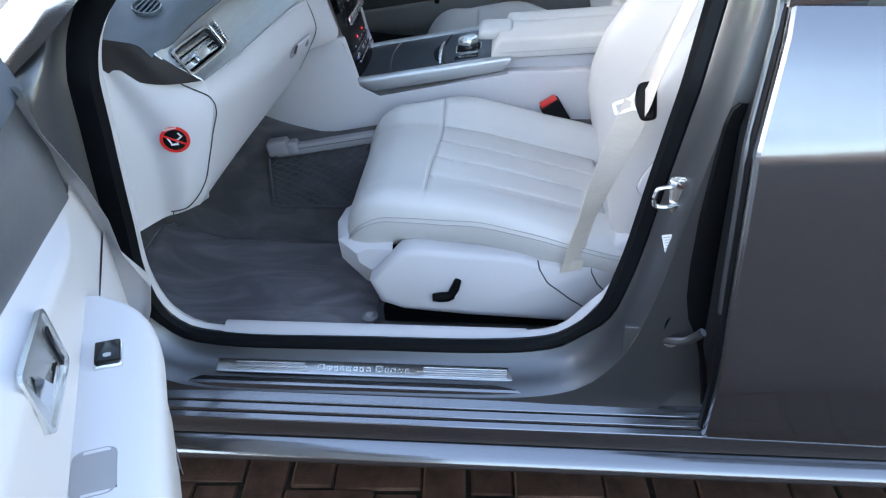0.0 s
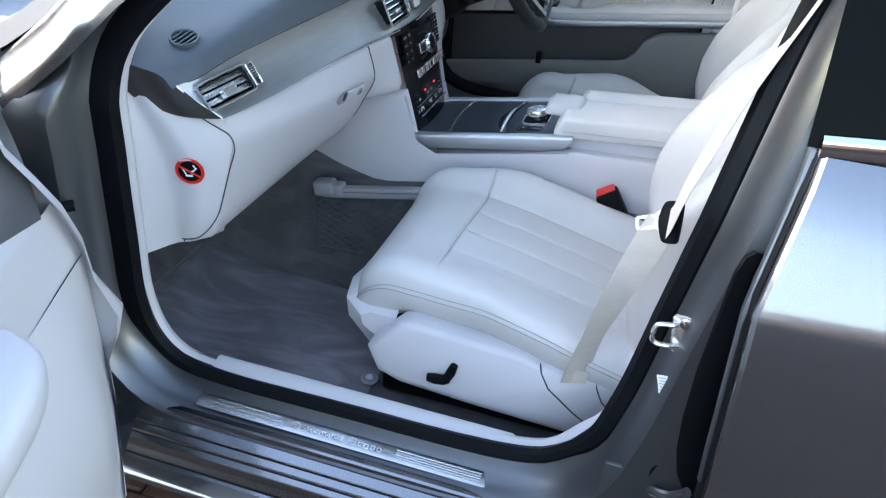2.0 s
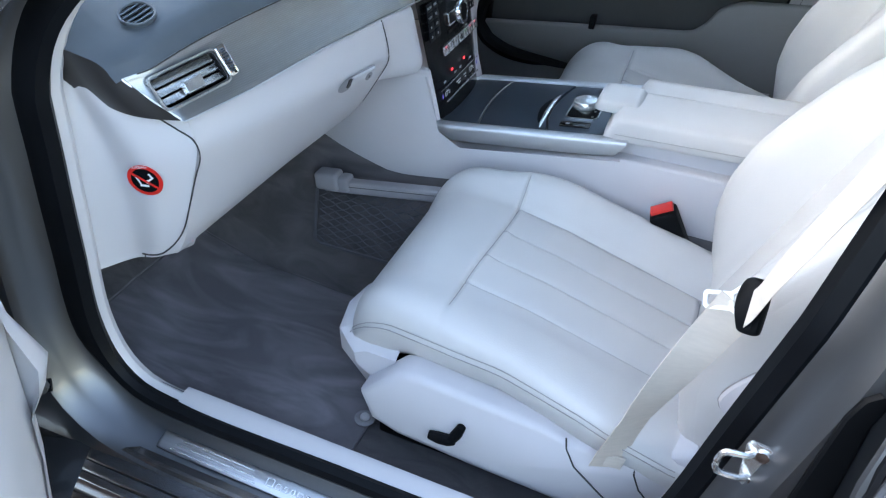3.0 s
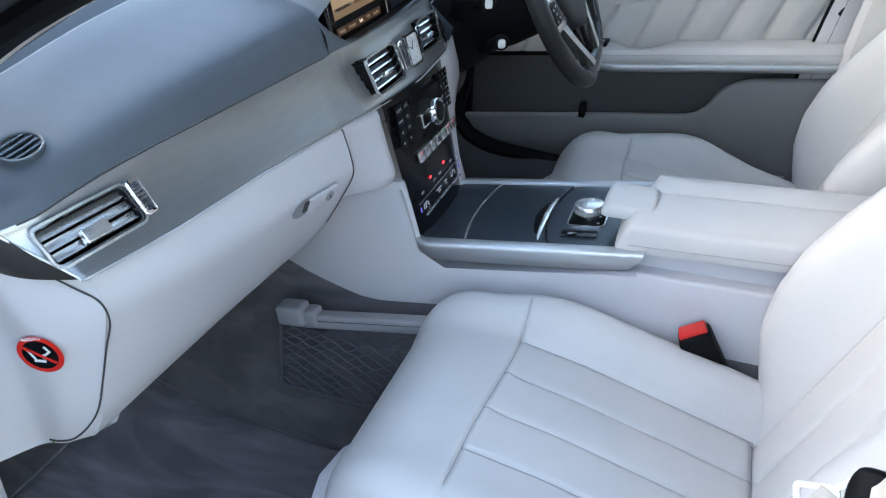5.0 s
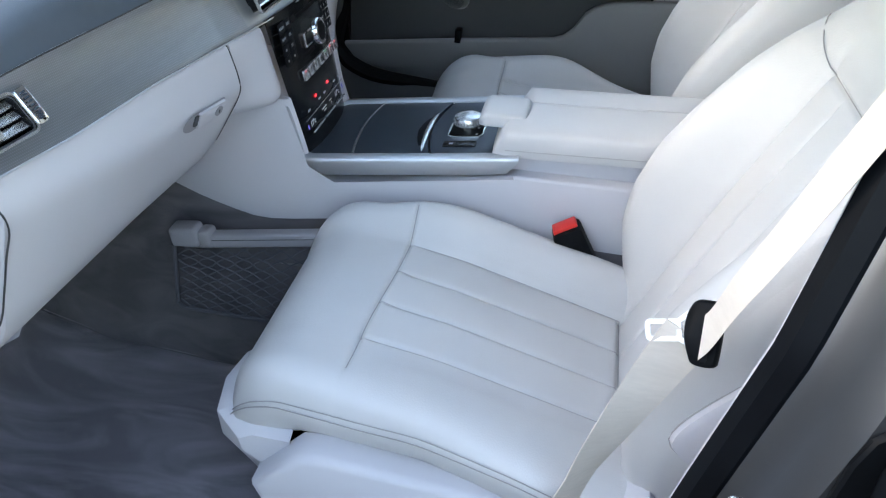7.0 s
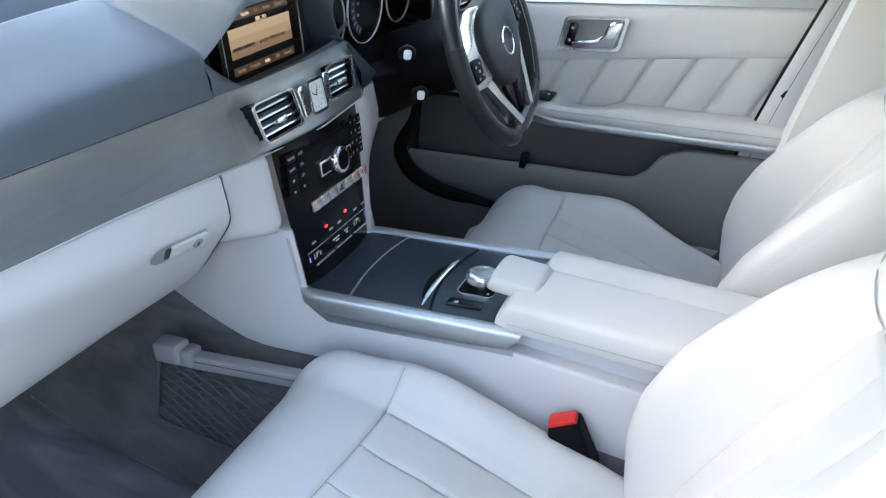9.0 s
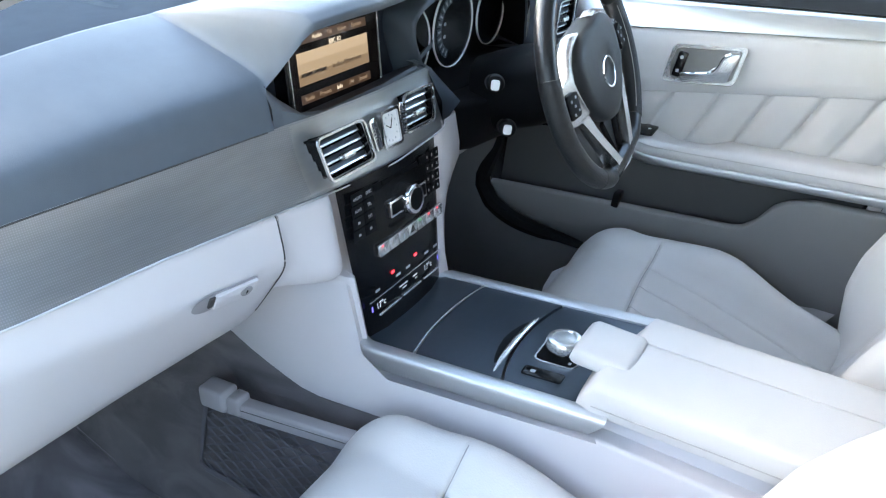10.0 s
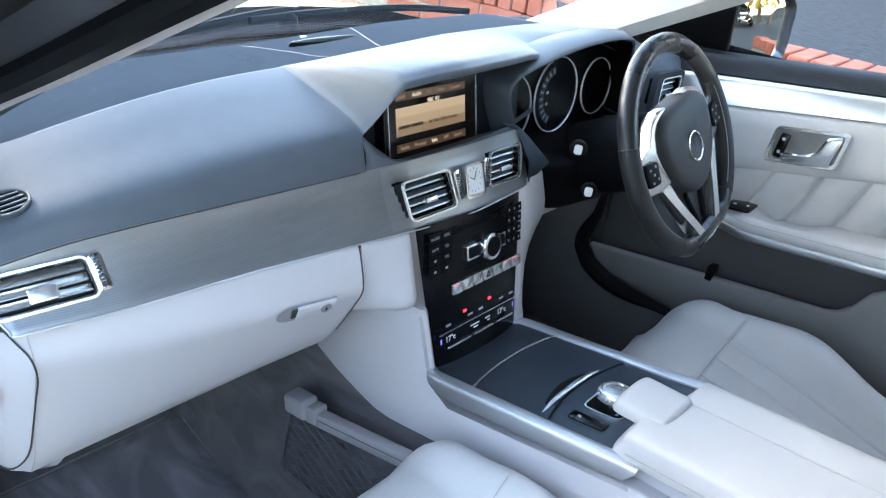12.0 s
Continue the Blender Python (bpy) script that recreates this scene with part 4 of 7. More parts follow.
# round demister outlet in the top
rr = min(range(len(ys_top)), key=lambda k: abs(ys_top[k] - .319))
o = min(top_rows[rr], key=lambda p: abs(p.x + .424)).copy() + Vector((0, 0, .001))
near = top_rows[rr + 2][top_rows[rr].index(min(top_rows[rr], key=lambda p: abs(p.x + .424)))]
ahead = min(top_rows[rr], key=lambda p: abs(p.x + .444))
RM = on(o + Vector((.0015, 0, .003)), near - o, ahead - o)
rv = part("round_vent", turned([(.023, -.006), (.0245, .0008), (.0235, .002), (.021, .0012), (.0195, -.006)], RM, 32), DASH, dash, "round slate demister outlet")
part("duct", turned([(0, -.008), (.0195, -.008), (.0205, -.001), (0, -.002)], RM, 24), GLOSSBLACK, rv)
for k in range(4):
    q = (k - 1.5) * .010
    part("slat", plate(RM @ Matrix.Translation((0, q * .85, -.003)), 2 * math.sqrt(max(.0195 ** 2 - q * q * .72, 1e-6)), .002, .0035, .0005), CONSOLEGREY, rv)


# ivory lower half with the glove box
def lower_row(y):
    x = trim_front(y)
    z = trim_low(y)
    f = clamp01((y - .28) / .42)
    bx, bz = -.400 + .050 * f, .664 + .042 * f
    x -= .014 * (1 - f) ** 2
    return [Vector(v) for v in ((x - .012, y, z - .004), (x + .002, y, z - .008), (x + .006 + .002 * f, y, z - .022), (x + .012 + .005 * f, y, .876), (x + .010 + .006 * f, y, .853), (x - .001 - .003 * f, y, .815), (x - .012 - .018 * f, y, .770), ((x - .03 + bx) / 2 + .016 - .014 * f, y, (bz + .77) / 2 - .006), (bx + .010, y, bz + .008), (bx, y, bz), (bx - .02, y, bz + .004), (bx - .12, y, bz + .05), (bx - .3, y, bz + .12))]


ys = [.2938 + k * (.700 - .2938) / 40 for k in range(41)]
lid_rows = [curve(lower_row(y), 3) for y in ys]
lid_rows.append([p + Vector((-.002, .0015, 0)) for p in lid_rows[-1]])
lid_rows.append([p + Vector((-.03, 0, .004)) for p in lid_rows[-1]])
part("glovebox_lid", loft(lid_rows), PLASTIC, dash, "ivory glovebox lid", angle=60)


def handle_frame():
    p = [curve(lower_row(y), 3) for y in (.598, .650)]
    a, b = p[0][12], p[1][12]
    return on((a + b) / 2 + Vector((.001, 0, 0)), b - a, p[0][11] - p[0][14])


HM = handle_frame()
gl = part("glovebox_handle", plate(HM @ Matrix.Translation((.004, 0, -.001)), .058, .0240, .0062, .0008, edge=.0008), PLASTIC, dash, "ivory glovebox latch with keyhole")
part("lock", turned([(0, 0), (.0065, 0), (.0065, .0015), (.005, .002), (0, .001)], HM @ Matrix.Translation((.018, 0, .0050)) @ Matrix.Diagonal((1.25, 1.25, 1, 1)), 18), GREYPLASTIC, gl)
part("keyhole", plate(HM @ Matrix.Translation((.018, 0, .0067)), .0018, .006, .0003), GLOSSBLACK, gl)
# flat grey disc paints the shading of a finger recess
bm = bmesh.new()
turned([(.0, .0005), (.016, .0006), (.019, .0002)], HM @ Matrix.Translation((-.030, -.001, 0)) @ Matrix.Diagonal((1.25, .85, 1, 1)), 24, bm)
part("finger_recess_shade", bm, GREYPLASTIC, dash, "shaded finger recess")
part("latch_gap", plate(HM @ Matrix.Translation((-.0285, .001, .0008)), .008, .0175, .0022, .001), SEAM, dash)
# slightly larger grey plate behind the latch paints its shadow outline
part("latch_shadow", plate(HM @ Matrix.Translation((.0045, 0, -.0008)), .0605, .0262, .0018, .0012), GREYPLASTIC, dash)


# cover at the dashboard's end with the airbag sticker
def side_row(f):
    """From the glove box edge, f 0, forward to the door seal, f 1."""
    y = .293 - .064 * f
    base = lower_row(.298)
    out = []
    for k, p in enumerate(base[:10]):
        tz = clamp01(k / 9)
        xf = -.493
        zf = .966 - .323 * tz
        bulge = .022 * math.sin(math.pi * f) * math.sin(math.pi * tz)
        fb = table(tz, [(0, .92), (.2, .76), (.5, .58), (1, .46)])
        dent = .016 * ease((f - fb + .26) / .40) * ease(1.15 * (1 - f) / (1 - fb) + .1)
        out.append(Vector((p.x + (xf - p.x) * f + bulge * .3, y - bulge * .35 + dent, p.z + (zf - p.z) * f - .010 * math.sin(math.pi * f) * (1 - tz))))
    return out


part("end_cover", loft([curve(side_row(k / 42), 3) for k in range(43)]), PLASTIC, dash, "ivory dashboard end cover", angle=60)


def on_cover(k, f):
    """A place on the end cover: k down its rows, f forward."""
    r = side_row(f)
    i = min(int(k), 8)
    return r[i].lerp(r[i + 1], k - i) + Vector((.002, -.0012, 0))


gap = curve([on_cover(k, f) for k, f in ((1, .22), (2, .10), (2.8, .015), (4, -.02), (5, -.01), (6, .01), (6.8, .04), (7.5, .10), (8.1, .20), (8.45, .34), (8.5, .50))], 5)
part("cover_gap", tube(gap, .0012, 6), SEAM, dash, "dark gap round the end cover")
part("cover_gap", tube([on_cover(k, .45) for k in (8.5, 8.75, 9)], .0010, 6), SEAM, dash)
lower_edge = [curve(side_row(k / 14), 3)[-1] for k in range(15)]
part("cover_hem", loft([lower_edge, [p + Vector((.012, .03, .0)) for p in lower_edge], [p + Vector((.0, .08, .02)) for p in lower_edge]]), PLASTIC, dash)

sk = thing("airbag_sticker", (-.405, .27, .80), "round red and black airbag warning sticker on the dashboard's end", "sticker")
sa, sb, sc = side_row(.42), side_row(.30), side_row(.54)
SKO = (Vector(sa[4]) + Vector(sa[5])) / 2
SK = on(SKO + Vector((.002, -.003, 0)), sb[4] - sc[4], Vector(sa[3]) - Vector(sa[6]))
if SK.to_3x3() @ Vector((0, 0, 1)) @ Vector((.3, -1, .2)) < 0:
    SK = SK @ pose(0, 0, 0, 180)
SK = SK @ Matrix.Diagonal((.86, .86, 1, 1))
disc = part("disc", turned([(0, 0), (.029, 0), (.029, .0008), (0, .0008)], SK, 40), RED, sk)
part("black_field", turned([(0, .0009), (.0225, .0009), (.0225, .0013), (0, .0013)], SK, 36), GLOSSBLACK, disc)
part("slash", plate(SK @ Matrix.Translation((0, 0, .0016)) @ pose(0, 0, 0, 0, 0, -42), .044, .0045, .0003), RED, disc, "red slash")
for c, s, r in (((-.011, .004), (.003, .020), 14), ((-.004, -.009), (.015, .004), -12), ((.004, -.003), (.004, .008), -20), ((.011, .002), (.012, .003), 30), ((.013, .008), (.003, .010), 20)):
    part("pictogram_bar", plate(SK @ Matrix.Translation((*c, .0014)) @ pose(0, 0, 0, 0, 0, r), *s, .0004, .001), WHITE, disc)
lettering("sticker_word", "AIRBAG", SK @ Matrix.Translation((0, .0255, .0009)), .0075, WHITE, disc)


# ---- centre stack ----
rows = []
for k in range(13):
    y = .704 + k * (.792 - .704) / 12
    x = trim_front(y)
    rd = .012 * max(0, 1 - (.792 - y) / .012) ** 2
    g = ease((y - .704) / .07)
    rows.append([Vector(v) for v in ((x - .012, y, .930), (x + .003 - rd, y, .924), (x + .006 + .004 * g - rd, y, .905), (x + .009 + .012 * g - rd, y, .865), (x + .004 + .026 * g - rd, y, .835), (x - .004 + .032 * g - rd, y, .818), (x - .016 + .032 * g - rd, y, .808), (x - .03, y, .800), (x - .10, y, .78))])
rows.append([p + Vector((-.03, .004, 0)) for p in rows[-1]])
part("stack_cheek", loft([curve(r, 3) for r in rows]), PLASTIC, dash, "ivory panel beside the radio", angle=60)
part("cheek_gap", tube(curve([p + Vector((.0, -.0005, 0)) for p in lower_row(.7015)[1:7]], 4), .0010, 6), SEAM, dash)

radio = thing("radio_panel", (-.2, YC, .71), "gloss black radio and climate panel with silver buttons", "radio")
RT, RB = Vector((-.229, YC, .936)), Vector((-.174, YC, .700))
RP = on((RT + RB) / 2 + Vector((.002, 0, 0)), (0, 1, 0), RT - RB)
RH = (RT - RB).length


def rp(y, z, lift=0.0):
    """A place on the radio panel from its y and z."""
    f = (z - (RT.z + RB.z) / 2) / (RT.z - RB.z) * RH
    return RP @ Matrix.Translation((y - YC, f, lift))


out = []
for z in (.936, .89, .85, .80, .75, .70):
    w = table(z, [(.70, .103), (.80, .114), (.88, .122), (.936, .127)])
    out.append((w, z))
bm = bmesh.new()
rows = []
for w, z in out:
    rows.append([rp(YC + s * w, z, .004 - .012 * abs(s) ** 3).translation for s in (-1, -.97, -.6, -.2, .2, .6, .97, 1)])
grid(bm, rows)
part("fascia", bm, GLOSSBLACK, radio, "gloss black fascia")
for k in range(7):
    y = .849 + (k + .5) * (.176 / 7)
    b = part("button", plate(rp(y, .8265, .004), .0235, .018, .004, .0022, edge=.001), SATIN, radio, "silver push button")
    lamp = {0: REDLIGHT, 4: GREENLIGHT, 5: REDLIGHT, 6: REDLIGHT}.get(k)
    if lamp:
        part("lamp", plate(rp(y - .004, .8325, .0081), .004, .0018, .0004), lamp, b)
        part("symbol", plate(rp(y + .002, .8245, .0081) @ pose(0, 0, 0, 0, 0, 20), .002, .008, .0002), GREYPRINT, b)
    elif k == 3:
        tri = [(-.006, -.004), (.006, -.004), (0, .0065)]
        part("warning_triangle", ring(rp(y, .8262, .0081), tri, [(p[0] * .55, p[1] * .55) for p in tri], .0003), BLACK, b)
    else:
        part("symbol", plate(rp(y, .8255, .0081) @ pose(0, 0, 0, 0, 0, -15), .0022, .009, .0002), GREYPRINT, b)
words = (("RADIO", "DISC"), ("NAVI", "TEL"), ("", "SYS"), ("", ""))
for r in range(4):
    for c in range(2):
        ky, kz = .819 + c * .026 - .0015 * r + .002, .914 - r * .0165
        b = part("key", plate(rp(ky, kz, .002), .0250, .0155, .0012, .001, edge=.0004), BLACK, radio)
        if words[r][c]:
            lettering("key_word", words[r][c], rp(ky, kz, .0033), .0062, GREYPRINT, b)
        else:
            part("key_print", plate(rp(ky, kz, .0033), .005, .0035, .0002), GREYPRINT, b)
for r in range(4):
    for c in range(3):
        b = part("key", plate(rp(1.004 + c * .0138 - .0012 * r, .912 - r * .0165, .000), .0120, .0145, .0012, .001, edge=.0004), BLACK, radio)
        part("key_print", plate(rp(1.004 + c * .0138 - .0012 * r, .912 - r * .0165, .0013), .003, .004, .0002), GREYPRINT, b)
part("disc_slot", plate(rp(.925, .914, .0035), .092, .006, .0015, .001), BLACK, radio)
for y in (.866, .985):
    part("key", plate(rp(y, .915, .0035), .018, .010, .002, .001), BLACK, radio)
part("lower_slot", plate(rp(.905, .850, .0035), .040, .005, .0015, .001), BLACK, radio)
bar = part("selector_bar", plate(rp(.934, .8735, .004), .098, .024, .005, .002, edge=.001), CHROME, radio, "chrome rimmed selector bar")
part("bar_face", plate(rp(.934, .8735, .0088), .090, .017, .0008, .001), BLACK, bar)
kn = part("control_knob", turned([(.0, .004), (.0225, .004), (.0225, .016), (.021, .019), (.0165, .0195), (.016, .018), (0, .018)], rp(.9375, .8735), 36), CHROME, radio, "knurled chrome knob")
part("knob_cap", turned([(0, .0185), (.0155, .0185), (.0155, .0195), (0, .0198)], rp(.9375, .8735), 28), BLACK, kn)
for y, z in ((.8785, .7835), (.941, .7835)):
    part("indicator_lamp", plate(rp(y, z, .0042), .0075, .004, .0006), REDLIGHT, radio, "red indicator lamp")
for k in range(7):
    y = .838 + k * .0268
    if k not in (1, 4):
        part("climate_mark", plate(rp(y, .7735, .0042), .011, .0035, .0003), GREYPRINT, radio)
part("climate_line", plate(rp(YC - .005, .763, .0042), .192, .0016, .001, .0004), SATIN, radio, "thin silver line")
for y, tx in ((.842, "17°c"), (.972, "17°c")):
    lettering("temperature", tx, rp(y, .751, .0044), .013, WHITE, radio)
for y, w in ((.902, .022), (.935, .012)):
    part("climate_symbol", plate(rp(y, .753, .0042), w, .0022, .0003), WHITE, radio)
    part("climate_symbol", plate(rp(y + .002, .748, .0042), w * .5, .0022, .0003), WHITE, radio)
for y, w in ((.862, .055), (.922, .050), (.978, .045)):
    part("toggle", plate(rp(y, .737, .004), w, .0035, .003, .001, edge=.0006), SATIN, radio, "slim silver toggle")
for y in (.820, 1.003):
    part("temperature_mark", plate(rp(y, .752, .0042), .0025, .008, .0004), BLUELIGHT, radio)

# ---- centre console ----
console = thing("centre_console", (.1, YC, .34), "ivory centre console with graphite deck and aluminium rails", "centre console")


def deck(x):
    return .7045 + (x + .178) * .165


outline = [(-.43, .58), (-.20, .55), (.80, .56), (.80, .755), (.17, .733), (-.13, .665), (-.178, .690), (-.205, .81), (-.43, .79)]
part("console_side", prism(outline, "y", .792, 2 * YC - .792, .006, 3), PLASTIC, console, "ivory console body")
# deck with its lids
xs = [-.180, -.102, .032, .150]


def deck_plate(x0, x1, bow0, bow1, lift):
    rows = []
    for k in range(13):
        s = -1 + k / 6
        y = YC + s * .112
        a, b = x0 + bow0 * (1 - s * s), x1 + bow1 * (1 - s * s)
        rows.append([Vector((x, y, deck(x) + dz)) for x, dz in ((a, lift - .006), (a + .0008, lift), (a + (b - a) * .33, lift), (a + (b - a) * .66, lift), (b - .0008, lift), (b, lift - .006))])
    return loft(rows)


part("ashtray_lid", deck_plate(-.182, -.1035, 0, -.012, .002), CONSOLEGREY, console, "graphite ashtray lid")
part("cupholder_lid", deck_plate(-.1005, .030, -.012, -.020, .002), CONSOLEGREY, console, "graphite cupholder lid")
part("controller_plate", deck_plate(.0325, .155, -.020, 0, .001), CONSOLEGREY, console, "graphite controller plate")
part("lid_seam", tube([Vector((-.102 - .012 * (1 - s * s), YC + s * .112, deck(-.102) + .0025)) for s in (-1, -.75, -.5, -.25, 0, .25, .5, .75, 1)], .0011, 6), SATIN, console)
p = [Vector((.007 + .004 * s * s, .901 + s * .077, deck(.006) + .002 + .0035 * (1 - s ** 4))) for s in (-1, -.8, -.6, -.3, 0, .3, .6, .8, 1)]
part("lid_grip", tube(p, [.0012, .0028, .0040, .0044, .0046, .0044, .0040, .0028, .0012], 10, flat=.6), SATIN, console, "curved chrome lid grip")
p2 = [q + Vector((-.009 * (1 - abs(i - 4) / 4), 0, -.003)) for i, q in enumerate(p)]
part("grip_recess", tube(p2, [.001, .003, .006, .008, .008, .008, .006, .003, .001], 8, flat=.12), BLACK, console)
for side in (-1, 1):
    rows = []
    for k in range(25):
        x = -.186 + k * (.174 + .186) / 24
        f = k / 24
        hgt = .027 * ease((f + .03) / .16)
        tip = .010 * (1 - ease(f / .05))
        z = deck(x) + .003
        sec = ((.024, -.004), (.0238, .0012), (.0215, .0030), (.013, .0036), (.005, .0030), (.0022, .0016), (.0010, -.0008), (.0006, -.0035 - hgt * .05), (.0020, -.004 - hgt * .45), (.0042, -.004 - hgt * .80), (.0062, -.004 - hgt * .98), (.012, -.006 - hgt))
        rows.append([Vector((x - .020 * clamp01((-b - .004) / .03) * ease((f - .8) / .2), YC + side * -1 * (YC - .7865 - a - tip), z + b)) for a, b in sec])
    part("rail", loft(rows), RAIL, console, "satin aluminium side rail", angle=40)
# controller
CT = on((.0745, .904, deck(.0745) + .001), (1, 0, .165), (0, 1, 0))
cb = part("controller_base", ring(CT, rounded(.062, .062, .012), rounded(.0565, .0565, .009), .003), SATIN, console, "chrome framed controller base")
part("base_face", plate(CT @ Matrix.Translation((0, 0, .0005)), .057, .057, .001, .010), BLACK, cb)
kb = part("controller_knob", turned([(.012, .001), (.012, .008), (.021, .010), (.0245, .013), (.0245, .022), (.0225, .0255), (.0170, .0265), (.0160, .0255), (0, .0262)], CT @ Matrix.Translation((.002, .004, 0)), 40), SATIN, console, "domed chrome controller knob")
bm = bmesh.new()
for k in range(30):
    q = 2 * math.pi * k / 30
    box((.0245 * math.cos(q), .0245 * math.sin(q), .0185), (.0018, .0018, .007), .0004, seg=1, rot=(0, 0, math.degrees(q)), bm=bm)
bmesh.ops.transform(bm, matrix=CT @ Matrix.Translation((.002, .004, 0)), verts=bm.verts)
part("knurl", bm, SATIN, kb)
for y in (-.018, .006):
    part("symbol", plate(CT @ Matrix.Translation((.019, y, .0016)), .004, .005, .0002), GREYPRINT, cb)
sw = part("switch_strip", plate(CT @ Matrix.Translation((-.004, -.056, .0005)), .056, .020, .002, .003, edge=.0006), GLOSSBLACK, console, "gloss black switch strip")
part("symbol", plate(CT @ Matrix.Translation((-.018, -.056, .0026)), .007, .006, .0002), GREYPRINT, sw)

# armrest
arm = thing("armrest", (.35, YC, .76), "ivory leather centre armrest with split lids", "armrest")


def pad(x0, x1, y0, y1, z0, z1, slope=.06, r=.018, front=0.02, r2=None):
    """A padded leather block with rounded edges, stitched round its lower edge."""
    bm = bmesh.new()
    rows = []
    n = 28
    for i in range(n + 1):
        f = i / n
        x = x0 + (x1 - x0) * f
        e = min(f * (x1 - x0), (1 - f) * (x1 - x0))
        q = clamp01(e / front)
        lift = math.sqrt(max(0, 1 - (1 - q) ** 2))
        ins = (1 - lift) * .008
        zt = z0 + (z1 - z0) * (.35 + .65 * lift) + slope * (x - x0)
        zb = z0 + slope * (x - x0)
        prof = []
        a, b = (y0 + ins, y1 - ins) if r2 is None else (y0 + ins, y1) if r > r2 else (y0, y1 - ins)
        prof += [(a + .003, zb), (a, zb + .006)]
        for k in range(5):
            t = radians(180 - 22.5 * k)
            prof.append((a + r + r * math.cos(t), zt - r * .8 + r * .8 * math.sin(t)))
        prof += [(a + (b - a) * g, zt + .003 * math.sin(math.pi * g)) for g in (.25, .5, .75)]
        e = r if r2 is None else r2
        for k in range(5):
            t = radians(90 - 22.5 * k)
            prof.append((b - e + e * math.cos(t), zt - e * .8 + e * .8 * math.sin(t)))
        prof += [(b, zb + .006), (b - .003, zb)]
        rows.append([Vector((x, y, z)) for y, z in prof])
    grid(bm, rows, close_v=True, caps=True)
    return bm


part("lid", pad(.130, .66, .797, .9150, .759, .806, .07, .014, .02, .003), LEATHER, arm, "ivory leather lid", angle=60)
part("lid", pad(.152, .66, .9162, .990, .7605, .8078, .07, .003, .02, .014), LEATHER, arm, "ivory leather lid", angle=60)
part("release_pad", pad(.099, .181, .838, .923, .790, .813, .03, .010, .014), LEATHER, arm, "ivory release pad", angle=60)
part("lid_stitch", tube([Vector((x, .7966, .773 + .07 * (x - .13))) for x in (.15, .3, .45, .64)], .0008, 5), STITCH, arm)
part("armrest_base", box((.40, YC, .745), (.50, .20, .05), .006, rot=(0, -3.5, 0)), PLASTIC, arm)

